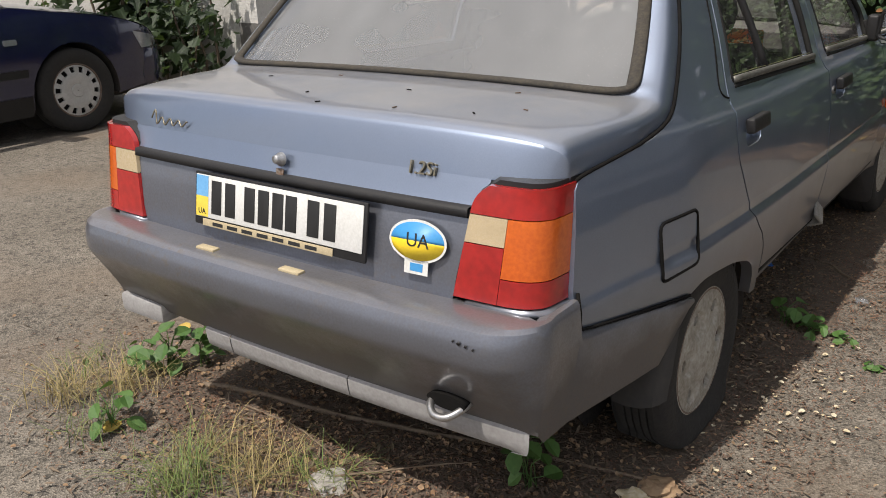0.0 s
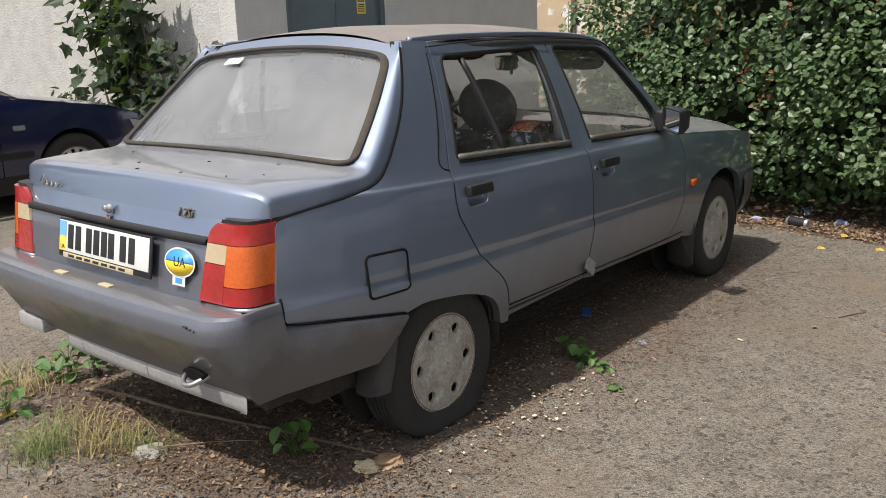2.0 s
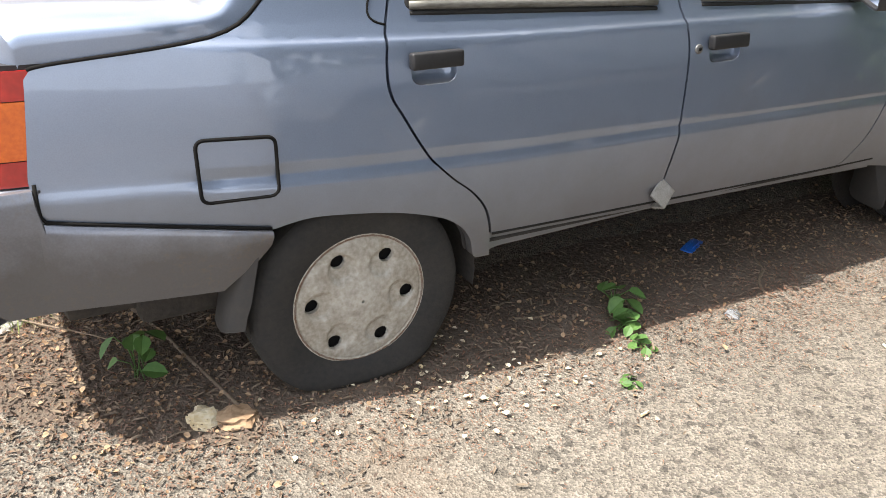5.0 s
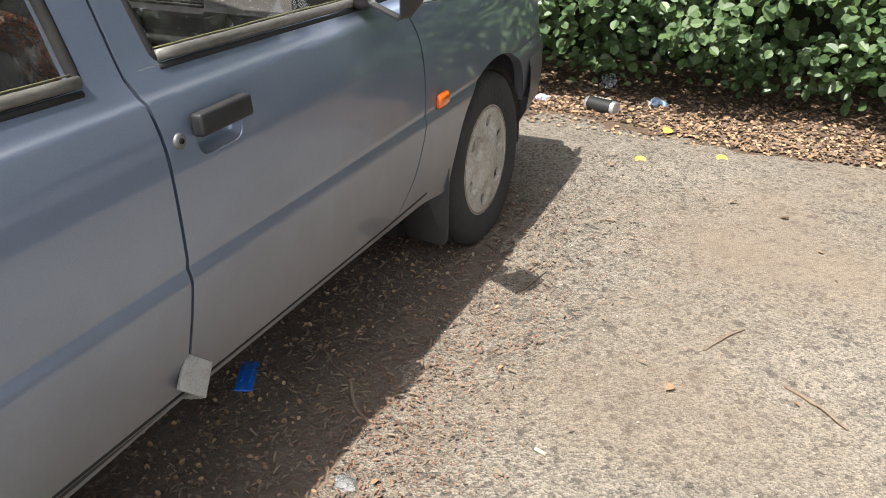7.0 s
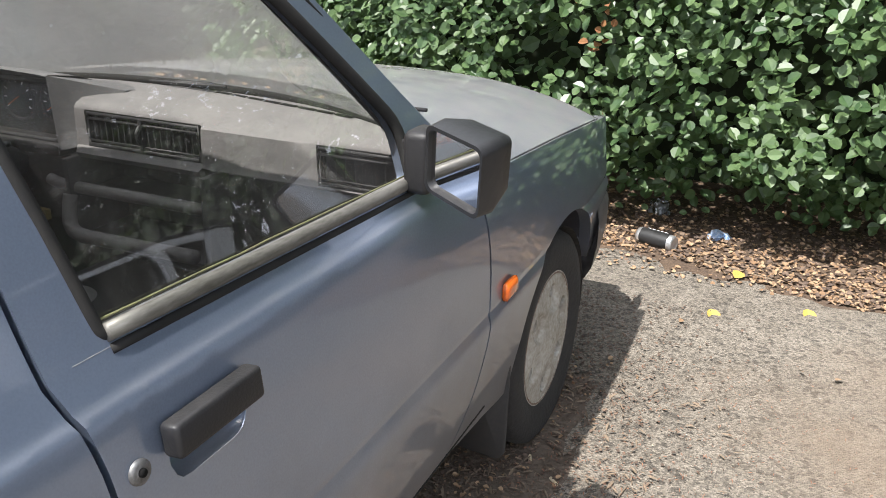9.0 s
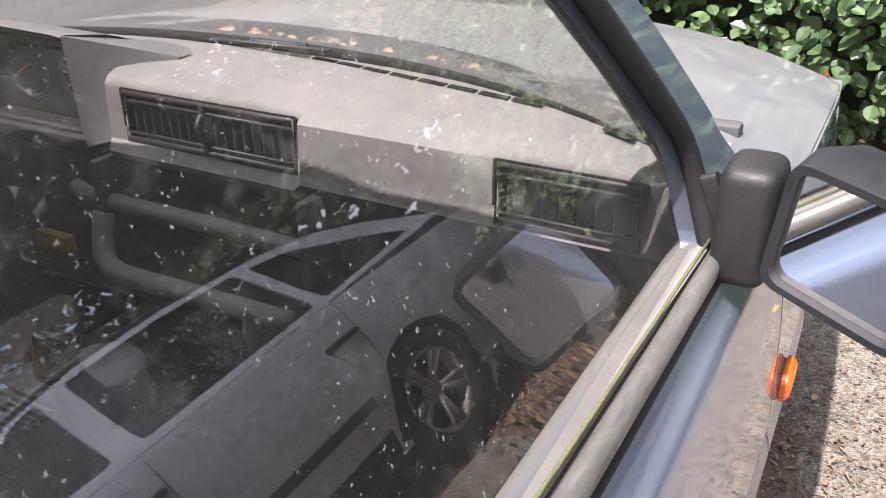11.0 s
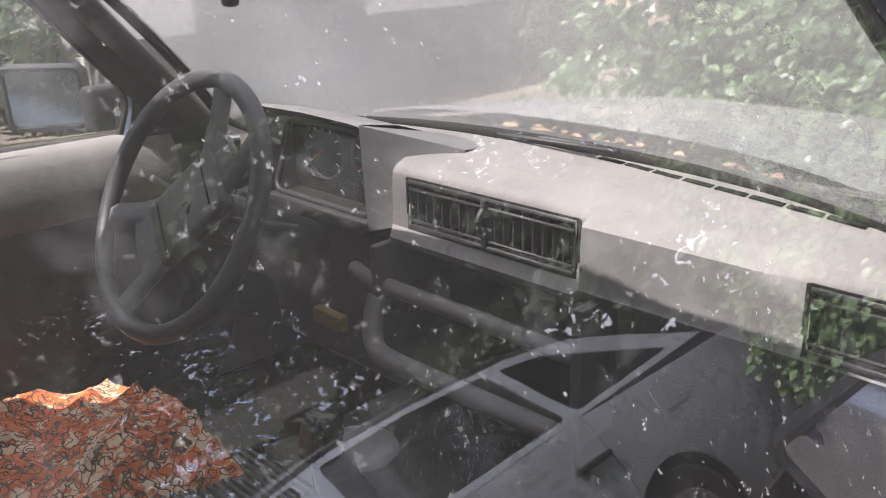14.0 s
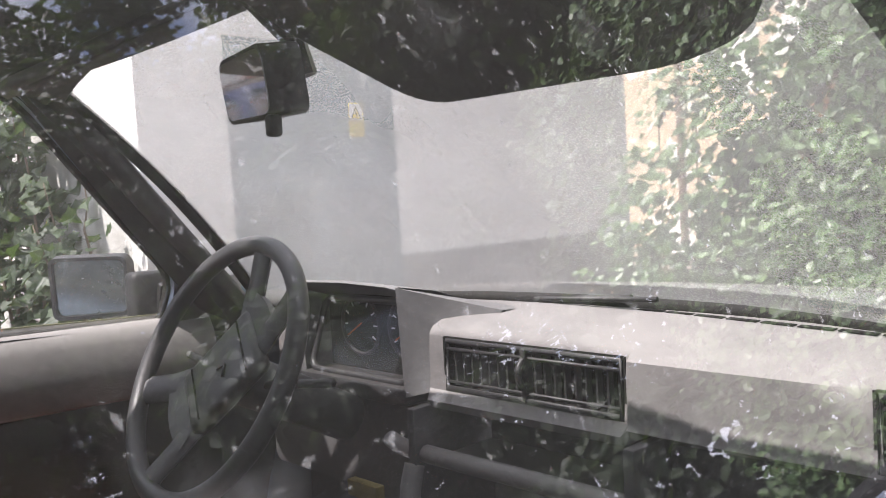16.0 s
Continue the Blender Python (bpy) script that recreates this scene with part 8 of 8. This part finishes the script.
RUSTY = surf("rusty_needles", (0.15, 0.070, 0.042), (0.25, 0.135, 0.085), 8, 0.9, island=1.0)


def rust_patch(rg):
    """Needles swept into patches along the shade's edge."""
    cx, cy, r = ((.93, 2.15, .10), (.86, 2.42, .07), (1.02, 2.0, .09), (.96, 2.75, .09), (.90, 3.0, .10), (.80, 1.75, .10), (1.0, 1.45, .12), (.86, 1.0, .14), (1.15, 3.4, .2), (.9, .5, .2))[rg.integers(10)]
    return cx + rg.normal() * r, cy + rg.normal() * r * 1.5


scatter_rocks("gravel", "loose small gravel strewn over the asphalt", 9000, box_sample(-1.6, 3.0, -1.2, 4.9), .001, .0042, STONE, seed=2)
scatter_rocks("gravel_chips", "loose gravel chips behind the car", 4000, box_sample(-3.0, 1.4, -1.0, 2.5), .001, .005, STONE, seed=3)
scatter_leaves("leaf_litter", "brown leaf litter along the hedge's foot", 15000, under_hedge, .007, .026, LITTER, seed=4)
scatter_leaves("dark_litter", "dark crumbled litter under the hedge", 10000, under_hedge, .007, .028, HUMUS, seed=5)
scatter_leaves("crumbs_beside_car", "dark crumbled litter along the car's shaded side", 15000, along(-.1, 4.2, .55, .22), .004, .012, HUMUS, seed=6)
scatter_leaves("rusty_crumbs", "red-brown crumbs swept into drifts", 6500, rust_patch, .003, .012, RUSTY, BLADE, seed=7)
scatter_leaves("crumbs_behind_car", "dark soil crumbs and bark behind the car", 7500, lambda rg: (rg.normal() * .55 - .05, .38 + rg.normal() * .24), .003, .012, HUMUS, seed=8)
scatter_leaves("twig_crumbs", "broken twigs and stalks in the shade beside the car", 2600, along(.3, 3.6, .64, .22), .010, .034, TWIG, BLADE, seed=16, tilt=.25)
scatter_leaves("brown_crumbs", "brown leaf crumbs in the shade beside the car", 3000, along(.3, 3.8, .72, .20), .004, .013, RUSTY, BLADE, seed=17)
scatter_leaves("twig_crumbs_behind", "broken twigs and stalks behind the car", 1800, lambda rg: (rg.normal() * .55 - .05, .30 + rg.normal() * .30), .012, .040, TWIG, BLADE, seed=18, tilt=.25)
scatter_leaves("brown_crumbs_behind", "brown leaf crumbs behind the car", 700, lambda rg: (rg.normal() * .55 - .05, .33 + rg.normal() * .28), .005, .015, LITTER, seed=19)
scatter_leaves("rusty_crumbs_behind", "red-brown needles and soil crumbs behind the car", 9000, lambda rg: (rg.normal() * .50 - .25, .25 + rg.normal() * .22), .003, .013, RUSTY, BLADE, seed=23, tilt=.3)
scatter_leaves("needle_litter", "brown needles and stalks along the shade's edge", 3200, lambda rg: (.90 + rg.normal() * .16, .2 + 2.6 * rg.random()), .003, .012, RUSTY, BLADE, seed=21, tilt=.2)
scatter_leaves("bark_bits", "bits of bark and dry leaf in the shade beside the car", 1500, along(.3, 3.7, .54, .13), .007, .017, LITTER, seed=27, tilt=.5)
scatter_leaves("bark_bits", "bits of bark and dry leaf under the car's tail", 1300, lambda rg: (rg.normal() * .5 - .05, .42 + rg.normal() * .22), .007, .020, LITTER, seed=28, tilt=.5)
scatter_leaves("scattered_leaves", "a few yellowed leaves on the asphalt", 40, box_sample(.9, 3.2, 1.5, 4.6), .012, .034, LITTER, seed=9)
scatter_leaves("pale_petals", "pale dry petals beside the rear wheel", 110, lambda rg: (.84 + rg.normal() * .13, 1.22 + rg.normal() * .24), .010, .019, PALE, seed=10, tilt=.15)
scatter_leaves("loose_petals", "pale chips on the sunlit asphalt", 160, box_sample(.75, 2.6, -.2, 3.4), .002, .007, PALE, seed=11, tilt=.2)
# soil drift behind the car, its brown darkened for the tail's contact shade
SOIL = surf("shaded_soil", (0.090, 0.068, 0.050), (0.135, 0.106, 0.080), 6, 0.95, bump=0.8, bscale=70, fine=40)


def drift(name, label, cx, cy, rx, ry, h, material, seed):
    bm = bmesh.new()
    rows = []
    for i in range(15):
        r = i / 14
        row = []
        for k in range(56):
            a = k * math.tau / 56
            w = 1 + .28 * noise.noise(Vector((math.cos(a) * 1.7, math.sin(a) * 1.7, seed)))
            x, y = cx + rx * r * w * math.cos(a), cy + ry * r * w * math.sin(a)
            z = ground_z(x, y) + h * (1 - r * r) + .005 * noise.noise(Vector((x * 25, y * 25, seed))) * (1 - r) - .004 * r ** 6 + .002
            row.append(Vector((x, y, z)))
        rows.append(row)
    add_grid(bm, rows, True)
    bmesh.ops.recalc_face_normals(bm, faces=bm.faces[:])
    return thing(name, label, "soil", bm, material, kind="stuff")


drift("soil_drift", "soil and rotted leaves under the car's tail, darkened for contact shade", -.05, .52, .95, .42, .001, SOIL, 3)
drift("soil_drift", "soil drift beside the car, in the shade-darkened brown", .55, 2.1, .34, 1.9, .001, SOIL, 8)
drift("litter_bed", "deep brown litter bed under the hedge", 1.6, 5.75, 3.6, 1.25, .004, surf("litter_bed", (0.060, 0.040, 0.027), (0.12, 0.08, 0.05), 14, 0.95, bump=0.8, bscale=60), 12)


# grass tufts and weeds
def tuft(x, y, n, h, spread, material, label, seed):
    rg = np.random.default_rng(seed)
    V, F = [], []
    for i in range(n):
        a, lean = rg.uniform(0, 6.28), rg.uniform(.1, 1.1) * spread
        bx, by = x + rg.normal() * .05, y + rg.normal() * .05
        hh, w = h * rg.uniform(.4, 1), rg.uniform(.0008, .002)
        px, py = -math.sin(a) * w, math.cos(a) * w
        z0 = ground_z(bx, by)
        o = len(V)
        for t in (0, .35, .7, 1.0):
            k = lean * t * t
            c = (bx + math.cos(a) * k, by + math.sin(a) * k, z0 + hh * (t - .35 * t * t * lean / max(spread, .01)))
            ww = 1 - .85 * t
            V.append((c[0] - px * ww, c[1] - py * ww, c[2]))
            V.append((c[0] + px * ww, c[1] + py * ww, c[2]))
        F += [(o, o + 1, o + 3, o + 2), (o + 2, o + 3, o + 5, o + 4), (o + 4, o + 5, o + 7, o + 6)]
    me = bpy.data.meshes.new("grass_tuft")
    me.from_pydata(V, [], F)
    me.materials.append(material)
    return tagged(new("grass_tuft", me), label, "grass", kind="stuff", group="grass tufts")


def weed(x, y, n, size, h, label, material=LEAF_WEED, seed=1, shape=OVATE):
    rg = np.random.default_rng(seed)
    w = thing("weed", label, "weed", group="weeds")
    z0 = ground_z(x, y)
    P, Q = [], []
    for k in range(n):
        a = k * 2.4 + rg.uniform(0, .6)
        hh = h * (.3 + .7 * k / n)
        tip = Vector((x + math.cos(a) * size * .7, y + math.sin(a) * size * .7, z0 + hh))
        bm = bmesh.new()
        add_tube(bm, [(x + rg.normal() * .012, y + rg.normal() * .012, z0), (x + math.cos(a) * size * .2, y + math.sin(a) * size * .2, z0 + hh * .7), tuple(tip)], .0015, 5)
        part("stalk", bm, material, w)
        P.append(tuple(tip))
        Q.append((math.cos(a) * .5 - .1, math.sin(a) * .5 - .25, 1.0))
    leaf_part("leaves", w, material, rng=rg, places=np.array(P), normals=np.array(Q), sizes=rg.uniform(size * .7, size * 1.2, len(P)), shape=shape, fold=.2, droop=.25)
    return w


tuft(-.92, .10, 150, .15, .20, STRAW, "dry straw-coloured grass tuft on cracked asphalt", 1)
tuft(-.80, .22, 130, .13, .18, STRAW, "dry straw-coloured grass tuft on cracked asphalt", 2)
tuft(-1.02, .22, 70, .12, .12, GRASS, "half-green grass tuft on cracked asphalt", 3)
tuft(-.22, -.02, 190, .17, .20, GRASS, "half-green grass tuft on cracked asphalt", 4)
tuft(-.10, .12, 150, .14, .18, STRAW, "dry straw-coloured grass tuft on cracked asphalt", 5)
tuft(-.30, .12, 90, .12, .14, STRAW, "dry straw-coloured grass tuft on cracked asphalt", 6)
tuft(-.68, .02, 60, .10, .12, GRASS, "half-green grass tuft on cracked asphalt", 7)
tuft(.05, .20, 80, .12, .16, GRASS, "half-green grass tuft beside the car", 12)
weed(.47, .45, 9, .058, .15, "fresh green broad-leaved weed at the car's tail", seed=2)
weed(-.80, .38, 16, .055, .15, "green leafy weed behind the car", seed=3)
weed(-.74, .46, 14, .05, .13, "green leafy weed behind the car", seed=4)
weed(-.86, .30, 12, .05, .11, "green leafy weed behind the car", seed=14)
weed(-.64, .06, 10, .06, .12, "green weed with one yellow leaf", seed=5)
weed(.70, 1.76, 10, .055, .09, "low green weed beside the car", seed=6)
weed(.80, 1.72, 9, .05, .05, "low green weed beside the car", seed=7)
weed(.90, 1.70, 8, .04, .03, "low green weed beside the car", seed=8)
weed(1.02, 1.55, 7, .025, .02, "tiny weed in the asphalt", seed=9)


# sticks and branches
def stick(pts, r, label):
    bm = bmesh.new()
    p = smooth_poly([(x, y, ground_z(x, y) + r * .8 + dz) for x, y, dz in pts], 5)
    add_tube(bm, [q + .003 * noise.noise_vector(q * 30) for q in p], [r * (1 - .5 * i / len(p)) for i in range(len(p))], 6)
    return thing("stick", label, "stick", bm, TWIG, group="sticks")


stick([(-.62, .36, 0), (-.40, .41, .004), (-.16, .44, .002), (.06, .49, .004), (.29, .55, 0), (.52, .60, 0), (.70, .64, 0)], .009, "long bent dead branch behind the car")
stick([(-.45, .34, 0), (-.2, .33, .01), (.02, .26, .02)], .004, "thin dry twig behind the car")
stick([(.05, .20, .01), (.22, .33, .03), (.33, .45, .02)], .003, "pale dry stalk behind the car")
stick([(.70, 2.40, 0), (.77, 2.30, .004), (.83, 2.27, 0), (.86, 2.28, 0)], .005, "bent twig at the shade's edge")
stick([(.56, 2.50, 0), (.64, 2.43, .003), (.74, 2.38, 0)], .004, "thin twig beside the car")
stick([(1.66, 2.78, 0), (1.74, 2.72, .002), (1.80, 2.66, 0)], .005, "short twig on the asphalt")
stick([(1.46, 2.86, 0), (1.50, 2.94, .002), (1.54, 3.0, 0)], .004, "short twig on the asphalt")
stick([(.60, 1.46, 0), (.64, 1.56, .004), (.60, 1.66, 0)], .004, "crooked twig under the sill")
stick([(.86, 4.66, 0), (1.0, 4.63, .003), (1.15, 4.58, 0)], .006, "dry stick at the litter's edge")
stick([(.93, 2.95, 0), (.95, 3.05, .004), (.96, 3.12, 0)], .003, "thin twig on the asphalt")

# rubbish
BLUE_PLASTIC = surf("blue_plastic", (0.015, 0.12, 0.52), (0.015, 0.14, 0.60), 20, 0.35)
bm = bmesh.new()
add_box(bm, (-.066, -.022, 0), (.066, .022, .006), .003, 2)
add_box(bm, (-.03, -.012, .006), (.045, -.008, .010), .001)
add_box(bm, (-.03, .008, .006), (.045, .012, .010), .001)
thing("plastic_shard", "blue plastic shard on the ground beneath the sill", "rubbish", bm, BLUE_PLASTIC, pose(.47, 2.30, ground_z(.47, 2.30) + .006, 4, 3, 118))
CAN_SILVER = surf("can_silver", (0.62, 0.62, 0.62), (0.5, 0.5, 0.5), 20, 0.3, 0.7)
can = thing("drink_can", "crushed silver and black drink can on leaf litter", "can", m=pose(.68, 4.76, ground_z(.68, 4.76) + .033, 0, 90, -18))
bm = bmesh.new()
add_lathe(bm, [(.001, .0), (.024, .002), (.027, .0), (.033, .010), (.033, .155), (.027, .166), (.025, .164), (.001, .162)], 28, Matrix.Translation((0, 0, -.083)))
for v in bm.verts:
    v.co += .0015 * noise.noise_vector(v.co * 40)
part("can_body", bm, CAN_SILVER, can)
bm = bmesh.new()
add_lathe(bm, [(.0334, -.064), (.0345, -.04), (.0345, .04), (.0334, .060)], 28)
part("dark_label", bm, INK, can)
for i in range(5):
    bm = bmesh.new()
    add_box(bm, (.0340, -.006, -.045 + i * .019), (.0356, .009, -.033 + i * .019), m=pose(0, 0, 0, 0, 0, 150))
    part("bar", bm, WHITE_PLATE, can)
FILM = glass_pane("clear_film", (0.85, 0.88, 0.9), [((0.7, 0.72, 0.75), specks(12, 0.3, 0.7, 0.5, 5, 0.2, 0.5))])


def crumple(name, label, x, y, r, material, seed, h=.6):
    bm = bmesh.new()
    bmesh.ops.create_icosphere(bm, subdivisions=3, radius=r)
    for v in bm.verts:
        v.co *= 1 + .55 * noise.noise(v.co / r * 1.6 + Vector((seed, 0, 0)))
        v.co.z *= h
    return thing(name, label, "rubbish", bm, material, Matrix.Translation((x, y, ground_z(x, y) + r * h * .55)), smooth=False)


crumple("plastic_cup", "crumpled clear plastic cup in the litter", .60, 5.20, .055, FILM, 3, .8)
crumple("wrapper", "crumpled blue and white wrapper in the litter", .90, 4.97, .045, surf("wrapper_foil", (0.55, 0.60, 0.68), (0.12, 0.25, 0.5), 18, 0.35), 9, .5)
crumple("wrapper", "white and blue wrapper by the front bumper", .36, 4.86, .035, surf("wrapper_paper", (0.65, 0.66, 0.7), (0.1, 0.15, 0.5), 14, 0.5), 5, .4)
crumple("plastic_bag", "blue plastic bag lying at the white wall's foot", -6.55, 4.02, .15, BLUE_PLASTIC, 21, .8)
crumple("glass_shard", "clear broken plastic on the asphalt", .88, 2.07, .022, FILM, 7, .5)
crumple("paper_scrap", "greyish paper scrap behind the car", .06, .19, .05, surf("wet_paper", (0.42, 0.40, 0.36), (0.3, 0.28, 0.25), 20, 0.9), 2, .25)
crumple("dry_leaf", "large curled dry leaf by the rear wheel", .73, .62, .05, LITTER, 12, .3)
crumple("dry_leaf", "large curled dry leaf by the rear wheel", .70, .55, .04, PALE, 13, .3)
for x, y, a in ((1.21, 2.32, 70), (.72, 3.12, 20), (.80, 3.06, 50), (1.14, 1.5, 10)):
    bm = bmesh.new()
    add_cyl(bm, (0, -.014, 0), (0, .014, 0), .004, seg=10)
    thing("cigarette_end", "pale cigarette end on the asphalt", "cigarette end", bm, PALE, pose(x, y, ground_z(x, y) + .006, 0, 0, a), group="cigarette ends")
# yellow leaves
YELLOW_LEAF = surf("yellowed_leaf", (0.50, 0.37, 0.07), (0.38, 0.24, 0.06), 30, 0.7)
for i, (x, y, a) in enumerate(((-.63, .02, 0), (1.02, 4.52, 40), (1.28, 4.35, 80), (.98, 4.2, 15), (-.98, .58, 10), (-.66, .60, 200))):
    me = leaf_mesh("yellow_leaf", rng=np.random.default_rng(i), places=np.array([(x, y, ground_z(x, y) + .012)]), normals=np.array([(.2, -.3, 1.0)]), sizes=np.array([.06]), shape=OVATE)
    me.materials.append(YELLOW_LEAF)
    tagged(new("yellow_leaf", me), "fallen yellow leaf on the ground", "leaf", group="yellow leaves")

# brown leaves caught on the cowl and the bonnet's rear edge
rg = np.random.default_rng(31)
P = []
for i in range(200):
    x = rg.uniform(-.6, .62)
    P.append((x, 2.945 - .17 * (abs(x) / .62) ** 2.2 + rg.normal() * .022, .893 - .15 * x * x + rg.random() * .008))
me = leaf_mesh("cowl_litter", rng=rg, places=np.array(P), normals=np.array([(rg.normal() * .4, -.3 + rg.normal() * .4, 1) for _ in P]), sizes=rg.uniform(.006, .022, len(P)), shape=OVATE, fold=.3, droop=.1)
me.materials.append(LITTER)
tagged(new("cowl_litter", me), "dry brown leaf crumbs caught on the car's cowl", "litter", kind="stuff")
